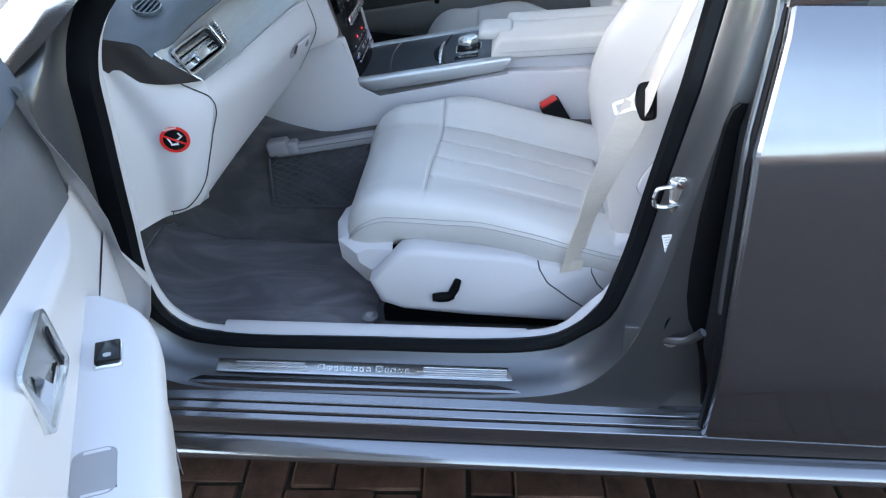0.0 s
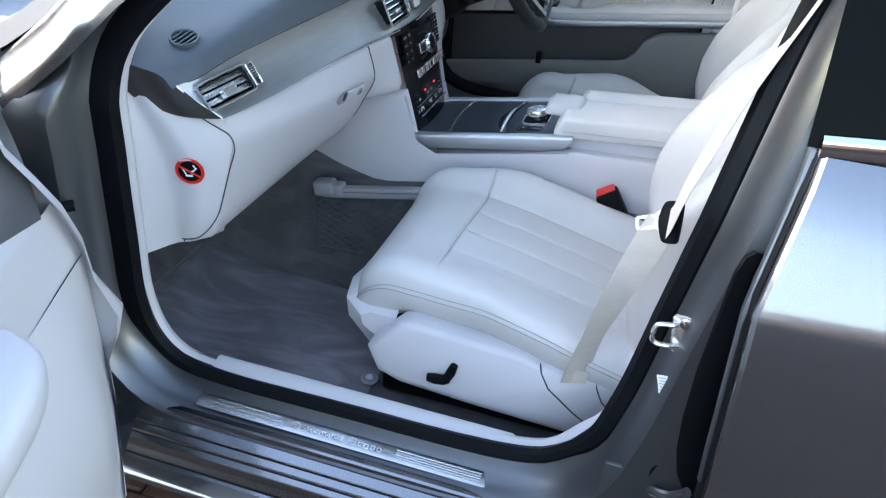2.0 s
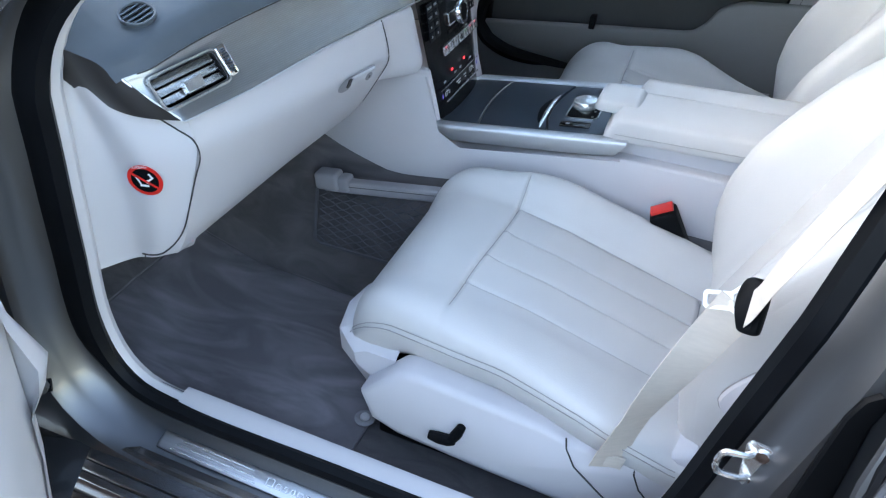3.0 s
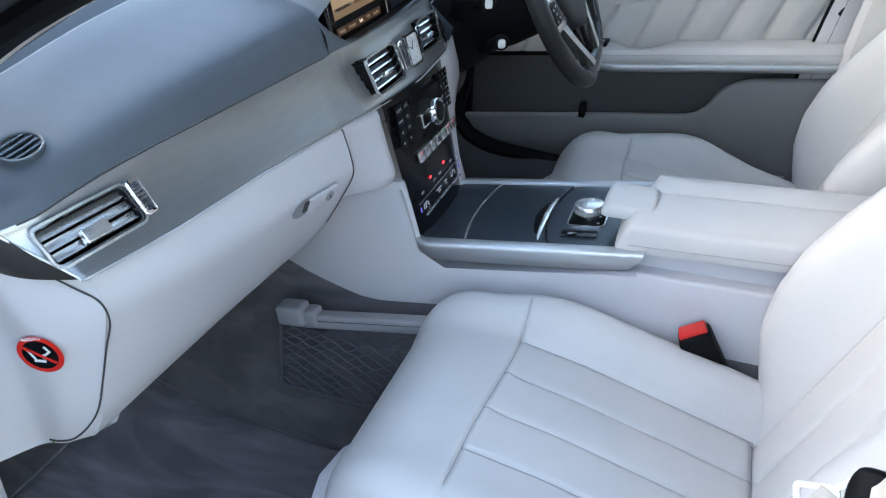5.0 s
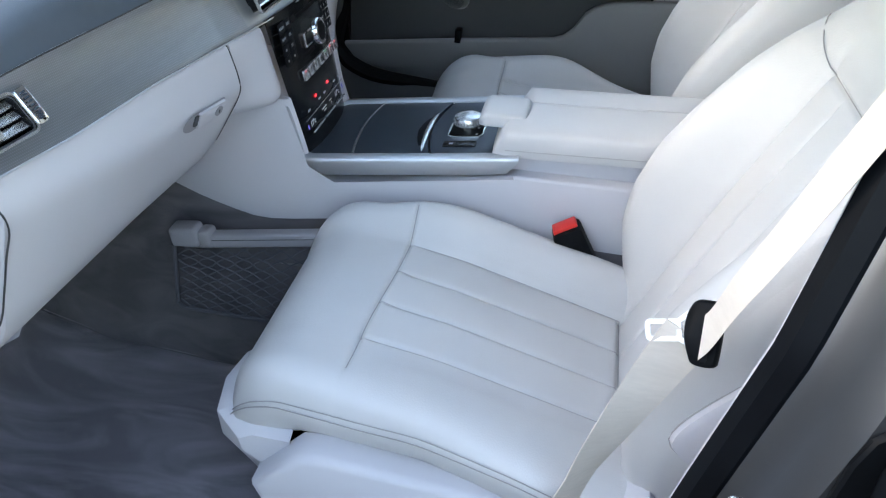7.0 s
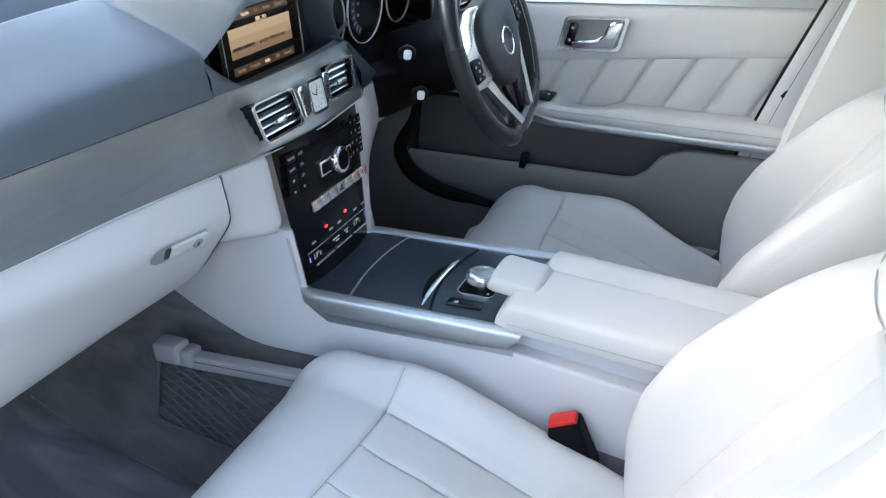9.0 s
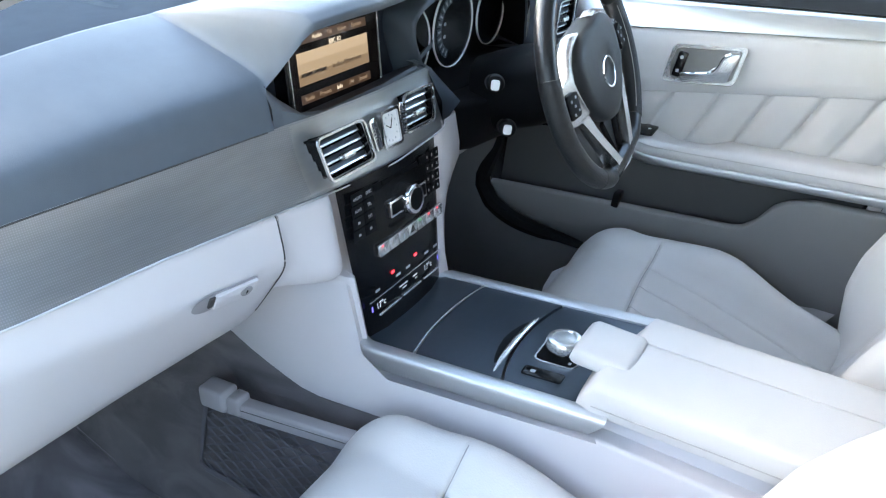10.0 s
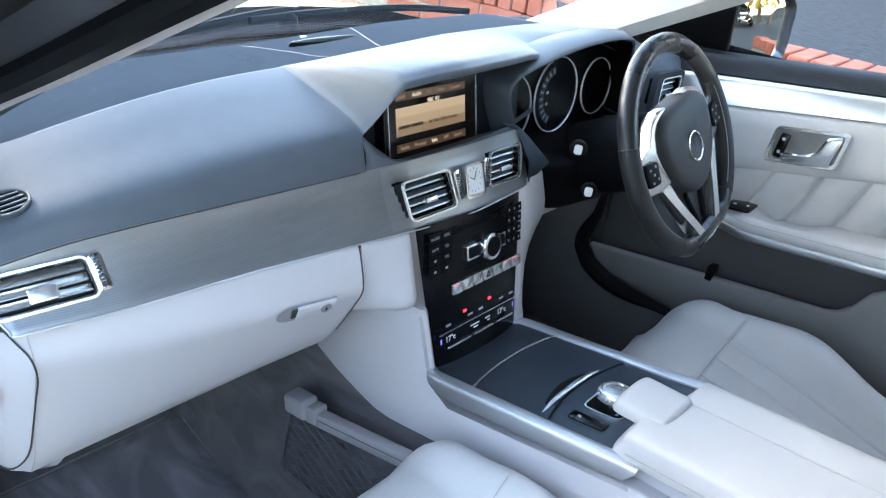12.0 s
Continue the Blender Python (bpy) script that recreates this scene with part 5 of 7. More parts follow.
# ---- front seats ----
def seat(x0, yc, flip, label):
    """A front seat: cushion, insert with pleats, backrest, side shield. flip -1 turns it to the other side of the car."""
    s = thing("front_seat", (x0 + .15, yc, .36), label, "car seat", "front seats")

    def W(x, v, z):
        return Vector((x0 + x, yc + flip * v, z))

    seams_v = [-.107, -.030, .046, .122]
    VA, VB = seams_v[0], seams_v[-1]
    vs = sorted({round(k * .016, 4) for k in range(-13, 14)} | {round(c + d, 4) for c in seams_v for d in (-.010, -.006, -.003, -.0015, 0, .0015, .003, .006, .010)} | {.2215, -.2215, .218, -.218, .213, -.213})
    xs = sorted({round(-.148 + k * .016, 4) for k in range(36)} | {round(c + d, 4) for c in (.03, .368) for d in (-.010, -.006, -.003, -.0015, 0, .0015, .003, .006, .010)} | {-.146, -.143, -.138, -.126})
    xs = [x for x in xs if x <= .412]

    def width(x, v=1.0):
        t = clamp01((x + .148) / .075)
        w = (.2215 - (.052 if flip > 0 else .030) * (1 - math.sqrt(max(0, 1 - (1 - t) ** 2)))) + .006 * ease((x - .1) / .3)
        if flip < 0:
            return w + .026 - (.045 * ease((x - .08) / .22) if v < 0 else 0)
        return w if v > 0 else w - .012 + .040 * clamp01((x + .10) / .38)

    def groove(d, w=.0035):
        return math.exp(-(d / w) ** 2)

    def z_top(x, v):
        z = table(x, [(-.148, .628), (-.06, .655), (.03, .653), (.12, .637), (.25, .603), (.37, .571), (.42, .565)])
        t = clamp01((x + .148) / .07)
        z -= .075 * (1 - math.sqrt(max(0, 1 - (1 - t) ** 2)))
        b = ease((abs(v) - .115) / .07)
        z += b * (.012 + .052 * ease((x + .02) / .20) if flip < 0 else .024 + .030 * ease((x + .06) / .16) if v > 0 else .006 + .012 * ease((x - .02) / .12))
        if VA < v < VB and .03 < x < .368:
            z += .0016 * (abs(math.sin(math.pi * (v - VA) / .0763)) - .6) * ease((x - .03) / .05)
            z -= .0042 * max(groove(v - c, .0026) for c in seams_v[1:3]) * ease((x - .035) / .02) * ease((.365 - x) / .01)
        if x > .028:
            z -= .0050 * max(groove(v - c, .003) for c in (VA, VB)) * ease((.40 - x) / .02)
            z -= .0045 * groove(v + .180, .011) * ease((x - .05) / .08)
        z -= .0048 * groove(x - .03, .003) * (1 - .8 * ease((abs(v) - .15) / .05))
        if VA < v < VB:
            z -= .008 * groove(x - .368, .005)
        w = width(x, v)
        d = w - abs(v)
        if v < 0 and flip > 0:
            q = clamp01(d / .040)
            return z - table(x, [(-.148, .052), (-.08, .046), (.1, .034), (.24, .022), (.4, .020)]) * (1 - math.sqrt(max(0, 1 - (1 - q) ** 2)))
        q = clamp01(d / .052)
        return z - .066 * (1 - math.sqrt(max(0, 1 - (1 - q) ** 2)))

    def slant(x, v):
        return x - .014 * ease((.12 - v) / .23) * math.exp(-((x - .03) / .07) ** 2)

    main, ins = bmesh.new(), bmesh.new()
    P = {}
    for i, x in enumerate(xs):
        for j, v in enumerate(vs):
            w = width(x, v)
            vv = v if abs(v) < .15 else math.copysign(.15 + (abs(v) - .15) * (w - .15) / (.2215 - .15), v)
            P[i, j] = W(slant(x, vv), vv, z_top(x, vv))
    for bm, inside in ((main, False), (ins, True)):
        V = {}
        for i in range(len(xs) - 1):
            for j in range(len(vs) - 1):
                mid = .03 < (xs[i] + xs[i + 1]) / 2 < .368 and VA < (vs[j] + vs[j + 1]) / 2 < VB
                if mid == inside:
                    q = []
                    for key in ((i, j), (i + 1, j), (i + 1, j + 1), (i, j + 1)):
                        if key not in V:
                            V[key] = bm.verts.new(P[key])
                        q.append(V[key])
                    bm.faces.new(q)
    part("cushion", main, LEATHER, s, "ivory leather cushion", angle=75)
    part("cushion_insert", ins, LEATHER, s, "pleated ivory leather insert", angle=75)
    # fine seam lines
    lines = [[(x, c) for x in xs if .03 <= x <= .368] for c in seams_v] + [[(.03, v) for v in vs if abs(v) < .19], [(.368, v) for v in vs if VA <= v <= VB]]
    for ln in lines:
        part("seam", tube([W(slant(x, v), v, z_top(x, v) + .0002) for x, v in ln], .0008, 5, caps=False), SEATSEAM, s)
    # rim below the stitched edge
    nI, nJ = len(xs), len(vs)
    rim = [P[i, 0] for i in range(nI - 1, -1, -1)] + [P[0, j] for j in range(1, nJ)] + [P[i, nJ - 1] for i in range(1, nI)]
    cen = W(.13, 0, .5)
    rows = [rim]
    for drop, push in ((.006, .003), (.020, .002), (.042, -.007), (.062, -.021), (.076, -.040)):
        r = []
        for p in rim:
            d = Vector((p.x - cen.x, p.y - cen.y, 0)).normalized()
            r.append(p + d * push + Vector((0, 0, -drop)))
        rows.append(r)
    part("cushion_skirt", loft(rows), LEATHER, s, "ivory leather cushion side", angle=60)
    for drop in (-.001, .007):
        line = []
        for p in rim[2:-2]:
            d = Vector((p.x - cen.x, p.y - cen.y, 0)).normalized()
            line.append(p + d * (.002 + .0035 * (drop > 0)) + Vector((0, 0, -drop)))
        part("stitching", tube(line, .0008, 5, caps=False), SEATSEAM, s, "grey edge stitching")
    # plastic front and side shields
    rows = []
    for v, x1, zt, zb in ((-.210, -.122, .540, .475), (-.184, -.162, .556, .445), (-.13, -.172, .564, .43), (-.07, -.166, .560, .425), (-.02, -.152, .540, .42), (.15, -.145, .525, .43), (.195, -.105, .515, .47)):
        rows.append([W(x, v, z) for x, z in ((-.05, zt), (x1 + .02, zt), (x1, zt - .012), (x1 + .004, (zt + zb) / 2), (x1 + .05, zb), (-.02, zb - .02))])
    part("front_cover", loft(rows, caps=True), PLASTIC, s, "ivory front cover")
    outline = [(-.095, .487), (-.075, .435), (-.03, .418), (.10, .407), (.30, .398), (.372, .41), (.41, .46), (.43, .56), (.40, .60), (.36, .580), (.345, .560), (.33, .541), (.235, .540), (.20, .551), (.0, .566), (-.03, .560)]
    pr = [(x, z) for x, z in outline]
    bm = bmesh.new()
    inner = [W(x, -.205, z) for x, z in pr]
    mid = [W(x, -.238, z) for x, z in pr]
    ctr = (sum(x for x, z in pr) / len(pr), sum(z for x, z in pr) / len(pr))
    r3 = [W(ctr[0] + (x - ctr[0]) * .985, -.246, ctr[1] + (z - ctr[1]) * .93) for x, z in pr]
    r4 = [W(ctr[0] + (x - ctr[0]) * .95, -.250, ctr[1] + (z - ctr[1]) * .80) for x, z in pr]
    V = grid(bm, [inner, mid, r3, r4], close_v=True)
    bm.faces.new(V[3])
    part("side_shield", bm, PLASTIC, s, "ivory plastic side shield", angle=45)
    part("shield_gap", tube([W(.232, -.2480, .549), W(.236, -.2500, .530), W(.252, -.2515, .500), W(.30, -.2515, .460), W(.345, -.2500, .43)], .0014, 5), SEAM, s)
    part("shield_gap", tube([W(.33, -.2480, .548), W(.334, -.2500, .525), W(.346, -.2510, .50), W(.385, -.2500, .46)], .0014, 5), SEAM, s)
    # seat adjuster shaped like a small seat
    A = on(W(.055, -.2505, .477), (1, 0, .12), (0, 0, 1))
    part("seat_switch", tube([A @ Vector((a, b, .006)) for a, b in ((-.026, -.013), (-.012, -.014), (.004, -.014), (.014, -.010))], [.008, .0105, .0105, .009], 10, flat=.8, up=(0, 1, 0)), BLACK, s, "black cushion adjuster switch")
    part("seat_switch", tube([A @ Vector((a, b, .006)) for a, b in ((.010, -.012), (.020, .004), (.029, .024))], [.008, .009, .007], 10, flat=.8, up=(0, 1, 0)), BLACK, s, "black backrest adjuster switch")
    # runner
    for v in (-.18, .17):
        part("runner", box(W(.17, v, .372), (.50, .045, .04), .006), BLACK, s, "black steel seat runner")
    part("underframe", box(W(.14, 0, .45), (.44, .38, .10), .02), BLACK, s)
    # backrest
    LEAN = radians(22.5)
    U, N = Vector((math.sin(LEAN), 0, math.cos(LEAN))), Vector((-math.cos(LEAN), 0, math.sin(LEAN)))

    def B(sv, v, h):
        p = Vector((x0 + .374, yc, .575)) + U * sv + N * h
        return Vector((p.x, yc + flip * v, p.z))

    def hw(sv):
        return table(sv, [(-.02, .200), (.04, .226), (.12, .234), (.30, .236), (.42, .230), (.55, .205), (.64, .165), (.67, .13)])

    def h_front(sv, v):
        w = hw(sv)
        a = abs(v)
        bol = ease((a - .118) / .075)
        h = bol * table(sv, [(-.02, .0), (.02, .014), (.06, .040), (.11, .070), (.17, .088), (.24, .092), (.32, .080), (.40, .064), (.46, .046), (.54, .014), (.67, .0)])
        h += .010 * math.sin(math.pi * clamp01(sv / .6))
        if VA < v < VB and sv < .46:
            h += .0016 * (abs(math.sin(math.pi * (v - VA) / .0763)) - .6)
            h -= .0042 * max(groove(v - c, .0026) for c in seams_v[1:3]) * ease((.455 - sv) / .02)
        h -= .005 * max(groove(v - c, .003) for c in (VA, VB)) * ease((.47 - sv) / .02)
        h -= .006 * groove(sv - .46 - .06 * clamp01((a - .118) / .1))
        q = clamp01((w - a) / .035)
        h -= .030 * (1 - math.sqrt(max(0, 1 - (1 - q) ** 2)))
        qt = clamp01((.67 - sv) / .05)
        h -= .06 * (1 - math.sqrt(max(0, 1 - (1 - qt) ** 2)))
        return h

    svs = sorted({round(-.02 + k * .018, 4) for k in range(39)} | {round(.46 + d, 4) for d in (-.006, -.003, 0, .003, .006)} | {.67, .668})
    svs = [v for v in svs if v <= .67]
    Q = {}
    for i, sv in enumerate(svs):
        w = hw(sv)
        for j, v in enumerate(vs):
            vv = v if abs(v) < .125 else math.copysign(.125 + (abs(v) - .125) * (w - .125) / (.2215 - .125), v)
            Q[i, j] = B(sv, vv, h_front(sv, vv))
    front, mid = bmesh.new(), bmesh.new()
    for bm, inside in ((front, False), (mid, True)):
        V = {}
        for i in range(len(svs) - 1):
            for j in range(len(vs) - 1):
                isin = (svs[i] + svs[i + 1]) / 2 < .46 and VA < (vs[j] + vs[j + 1]) / 2 < VB
                if isin == inside:
                    q = []
                    for key in ((i, j), (i + 1, j), (i + 1, j + 1), (i, j + 1)):
                        if key not in V:
                            V[key] = bm.verts.new(Q[key])
                        q.append(V[key])
                    bm.faces.new(q)
    lines = [[(.01 + .45 * k / 30, c) for k in range(31)] for c in seams_v]
    lines.append([(.46 + .045 * ease((abs(v) - .118) / .09), v) for v in [-.20 + .40 * k / 40 for k in range(41)]])
    for ln in lines:
        part("seam", tube([B(a, v, h_front(a, v) + .0004) for a, v in ln], .0009, 5, caps=False), SEATSEAM, s)
    part("backrest", front, LEATHER, s, "ivory leather backrest", angle=75)
    part("backrest_insert", mid, LEATHER, s, "pleated ivory leather insert", angle=75)
    nI = len(svs)
    rim = [Q[i, 0] for i in range(nI)] + [Q[nI - 1, j] for j in range(1, nJ - 1)] + [Q[i, nJ - 1] for i in range(nI - 1, -1, -1)]
    rows = [rim]
    for backby, inw in ((.006, -.003), (.03, -.007), (.07, -.008), (.11, -.002), (.135, .02), (.145, .08)):
        cc = B(.30, 0, 0)
        r = []
        for p in rim:
            d = (cc - p)
            d -= N * d.dot(N)
            r.append(p - N * backby + d.normalized() * inw)
        rows.append(r)
    part("backrest_side", loft(rows), LEATHER, s, "ivory leather backrest side", angle=60)
    part("stitching", tube([p - N * .004 for p in rim], .0014, 5, caps=False), SEATSEAM, s, "grey edge stitching")
    rows = [[B(a, b, -.09 + c) for b, c in ((-.20, .0), (-.19, -.02), (0, -.03), (.19, -.02), (.20, .0))] for a in (-.02, .1, .3, .5, .63)]
    part("back_shell", loft(rows), PLASTIC, s)
    # outer recliner cover
    rc = [(.398, .706), (.408, .738), (.445, .792), (.480, .835), (.516, .872), (.560, .90), (.565, .80), (.52, .68), (.47, .64), (.43, .672), (.410, .688)]
    cx, cz = .48, .77
    rings = []
    rc = [(p.x, p.z) for p in even(curve([(x, 0, z) for x, z in rc], 6, True), 60, True)]
    for sc, v in ((1.0, -.20), (1.0, -.242), (.97, -.250), (.85, -.253), (.4, -.254)):
        rings.append([W(cx + (x - cx) * sc, v, cz + (z - cz) * sc) for x, z in rc])
    bm = loft(rings, close_v=True, caps=True)
    part("recliner_cover", bm, PLASTIC, s, "ivory plastic recliner cover", angle=45)
    part("cover_gap", tube(rings[1], .0012, 6, closed=True), SEATSEAM, s)
    return s


seat(0.0, .557, 1, "ivory leather front passenger seat, empty, with power adjuster")
seat(.062, 2 * YC - .557, -1, "ivory leather driver's seat, empty")

# ---- seat belt ----
belt = thing("seat_belt", (.32, .31, .5), "ivory seat belt hanging with its bright tongue", "seat belt")
lowp = curve([(.293, .297, .535), (.303, .290, .61), (.324, .287, .70), (.354, .288, .80), (.376, .282, .878)], 6)
part("lap_webbing", ribbon(lowp, .047, .0014, [Vector((1, 0, -.2)) * math.cos(a) + Vector((0, 1, .05)) * math.sin(a) for a in (radians(table(k, [(0, 26), (6, 40), (9, 42), (14, 22), (18, 2), (24, -20)])) for k in range(25))]), WEBBING, belt, "ivory lap webbing")
TG = on((.386, .274, .887), (.80, -.45, .25), (.20, .30, .93))
mids = curve([TG @ Vector((.001, -.003, .004)), TG @ Vector((.012, .010, .012)), (.397, .252, .952), (.411, .240, 1.01), (.437, .234, 1.10), (.478, .250, 1.20), (.52, .270, 1.30)], 6)
halves = [(TG.to_3x3() @ Vector((0, .021, 0))).lerp(Vector((-.16, .98, -.05)) * .0235, clamp01(k / 34)) for k in range(len(mids))]
thin = TG.to_3x3() @ Vector((0, 0, .0007))
part("shoulder_webbing", loft([[c - h - thin, c + h - thin, c + h + thin, c - h + thin] for c, h in zip(mids, halves)], close_v=True, caps=True), WEBBING, belt, "ivory shoulder webbing")
outer = [(-.021, .026), (-.012, .033), (.014, .034), (.023, .028), (.024, -.024), (.018, -.033), (-.008, -.034), (-.016, -.026), (-.025, -.008), (-.026, .012)]
outer = [(p.x, p.y) for p in even(curve([(a, b, 0) for a, b in outer], 4, True), 40, True)]
part("slider", loft([[TG @ Vector((a * s * .68, b * s * .90, h)) for a, b in outer] for s, h in ((.90, -.009), (.98, -.007), (1.0, -.003), (.98, .001), (.90, .003))], close_v=True, caps=True), BLACK, belt, "black plastic belt slider", angle=50)
part("slot", plate(TG @ Matrix.Translation((.004, -.003, .0026)), .008, .044, .0008, .002), RUBBER, belt)
TN = TG @ Matrix.Translation((-.013, .000, -.004)) @ pose(0, 0, 0, 0, 0, 14)
part("tongue", ring(TN @ Matrix.Translation((-.026, 0, 0)), rounded(.036, .021, .005), rounded(.027, .012, .002), .003), RINGSILVER, belt, "bright steel tongue")
for s in (-1, 1):
    part("tongue_leg", box(tuple(TN @ Vector((-.004, s * .0125, .0015))), (.017, .005, .003), .0008, rot=tuple(math.degrees(q) for q in (TN @ pose(0, 0, 0, 0, 0, s * 32)).to_euler())), RINGSILVER, belt)
part("anchor_stitch", ribbon([(.2935, .2955, .54), (.297, .293, .565)], .04, .003, (.96, .2, -.18)), WEBBING, belt)
buckle = thing("belt_buckle", (.275, .772, .60), "black belt buckle with a red release button", "belt buckle")
BM = on((.280, .768, .640), (.85, .15, .50), (-.52, -.05, .85))
part("buckle_body", plate(BM @ Matrix.Translation((0, -.01, -.014)), .048, .092, .036, .009, edge=.004), BLACK, buckle)
part("release_button", box((BM @ Vector((0, .033, 0))), (.040, .018, .026), .003, rot=tuple(math.degrees(q) for q in BM.to_euler())), RED, buckle, "red release button")
part("buckle_stalk", tube([BM @ Vector((.004, -.045, 0)), BM @ Vector((.012, -.10, 0))], .010, 8), BLACK, buckle)


# ---- driver's side of the dashboard ----
part("instrument_lower", prism([(1.105, .935), (1.14, .915), (1.30, .895), (1.47, .900), (1.53, .93), (1.53, .948), (1.105, .952)], "x", -.42, -.285, .008), BLACK, dash, "black panel under the instruments")
cluster = thing("instrument_cluster", (-.36, 1.3, .94), "black instrument cluster with three bright ringed dials", "instruments")
part("cluster_face", prism([(1.085, .94), (1.54, .94), (1.540, 1.05), (1.50, 1.085), (1.45, 1.108), (1.25, 1.120), (1.10, 1.10)], "x", -.395, -.370, .003), BLACK, cluster, "black dial panel")
for y, z, r in ((1.162, 1.012, .066), (1.312, 1.022, .072), (1.462, 1.020, .057)):
    GM = on((-.3630, y, z), (0, 1, 0), (-.08, 0, 1))
    dial = part("dial", turned([(0, 0), (r, 0), (r, .001), (0, .001)], GM, 48), GLOSSBLACK, cluster, "black dial")
    wall_rows = [[GM @ Vector((q * math.cos(2 * math.pi * k / 56), q * math.sin(2 * math.pi * k / 56), hh)) for k in range(56)] for q, hh in ((r - .0004, .001), (r - .0002, .0036), (r + .0008, .0042), (r + .0014, .003), (r + .0014, 0))]
    part("dial_ring", loft(wall_rows, close_v=True), RINGSILVER, dial, "thin bright dial ring")
    if r > .07:
        for k in range(10):
            q = radians(108 + 15 * k)
            m = GM @ Matrix.Translation((.050 * math.cos(q), .050 * math.sin(q), .0012)) @ pose(0, 0, 0, 0, 0, math.degrees(q))
            seg = part("scale_field", plate(m, .016, .0115, .0005, .001), CONSOLEGREY, dial, "dim grey scale field")
            part("scale_bar", plate(m @ Matrix.Translation((0, 0, .0006)), .009, .0035, .0003), GREYPRINT, seg)
        for a, b in ((-.030, .008), (-.030, -.014)):
            part("dial_symbol", plate(GM @ Matrix.Translation((a, b, .0013)), .008, .006, .0003, .002), GREYPRINT, dial)
# shroud beside the column and ivory corner by the radio
rows = []
for y, x, zt, zb in ((1.066, -.262, .965, .945), (1.085, -.248, .962, .915), (1.12, -.240, .956, .868), (1.20, -.228, .946, .852), (1.32, -.220, .940, .845), (1.45, -.238, .940, .855), (1.54, -.28, .950, .885)):
    rows.append([Vector(v) for v in ((x - .12, y, zt + .004), (x - .02, y, zt), (x - .004, y, zt - .015), (x, y, (zt + zb) / 2), (x - .008, y, zb + .012), (x - .03, y, zb), (x - .14, y, zb - .01))])
part("column_shroud", loft([curve(r, 3) for r in rows]), BLACK, dash, "black panel round the steering column", angle=60)
rows = []
for k, (z, x, y1) in enumerate(((.955, -.236, 1.108), (.935, -.232, 1.112), (.905, -.226, 1.118), (.880, -.224, 1.120), (.855, -.222, 1.100), (.83, -.218, 1.082), (.80, -.210, 1.066), (.76, -.200, 1.058), (.70, -.186, 1.054))):
    y0 = YC + table(z, [(.70, .103), (.80, .114), (.88, .122), (.95, .127)])
    rows.append([Vector((x - .012, y0 - .002, z)), Vector((x + .004, y0 + .001, z)), Vector((x + .009, y0 + .008, z)), Vector((x + .008, (y0 + y1) / 2, z)), Vector((x + .004, y1 - .006, z)), Vector((x - .006, y1, z)), Vector((x - .10, y1 + .004, z))])
part("stack_cheek", loft(rows), PLASTIC, dash, "ivory panel beside the radio", angle=60)
rows = []
for k, (z, x) in enumerate(((.81, -.205), (.76, -.193), (.70, -.180))):
    y0 = YC - table(z, [(.70, .103), (.80, .114), (.88, .122), (.95, .127)])
    rows.append([Vector((x - .012, y0 + .002, z)), Vector((x + .003, y0 - .001, z)), Vector((x + .005, y0 - .006, z)), Vector((x - .004, y0 - .012, z)), Vector((x - .06, y0 - .013, z))])
part("stack_edge", loft(rows), PLASTIC, dash, angle=60)
part("knee_panel", loft([[Vector((x, y, z)) for x, z in ((-.255, .885), (-.245, .870), (-.255, .845), (-.33, .78), (-.45, .74))] for y in (1.118, 1.25, 1.40, 1.58)]), PLASTIC, dash, "ivory knee panel")
# right-hand end with its vent
rows = []
for y, x in ((1.478, -.285), (1.50, -.262), (1.54, -.250), (1.58, -.248), (1.62, -.25)):
    rows.append([Vector((x - .10, y, 1.10)), Vector((x - .03, y, 1.092)), Vector((x - .012, y, 1.08)), Vector((x, y, 1.03)), Vector((x, y, .985)), Vector((x - .02, y, .965)), Vector((x - .1, y, .95))])
part("dash_end", loft([curve(r, 2) for r in rows]), DASH, dash, "slate right-hand end of the dashboard", angle=60)
EV = on((-.242, 1.530, 1.034), (0.06, 1, 0), (-.1, 0, 1))
part("vent_surround", ring(EV @ Matrix.Translation((0, 0, -.004)), rounded(.104, .080, .012, shear=.15), rounded(.070, .056, .008, shear=.15), .014), SLATESHADE, dash, "dark slate vent surround")
vent("air_vent", EV @ Matrix.Translation((0, 0, .009)), .076, .062, .15, 4, True, "chrome framed right-hand air vent", dash)
# speaker lens that stands up from the top
sp = thing("speaker_cover", (-.6, .92, 1.095), "raised dark centre speaker cover with a bright rim", "speaker")
SPM = on((-.580, .917, 1.099), (.02, 1, 0), (-1, 0, .10))
sl = [(.083 * math.cos(q) * (1 if abs(math.cos(q)) < .95 else 1.02), .011 * math.sin(q)) for q in (2 * math.pi * k / 32 for k in range(32))]
part("cover", loft([[SPM @ Vector((a, b, 0)) for a, b in sl], [SPM @ Vector((a, b, .008)) for a, b in sl], [SPM @ Vector((a * .96, b * .8, .013)) for a, b in sl], [SPM @ Vector((a * .5, b * .3, .015)) for a, b in sl]], close_v=True, caps=True), BLACK, sp)
part("rim", tube([SPM @ Vector((a, b, .010)) for a, b in sl[2:15]], .0022, 6), CHROME, sp, "bright rim")
part("sun_sensor", turned([(0, 0), (.010, 0), (.010, .006), (.006, .011), (0, .012)], pose(-.630, .905, 1.093), 16), SATIN, sp, "small domed light sensor")

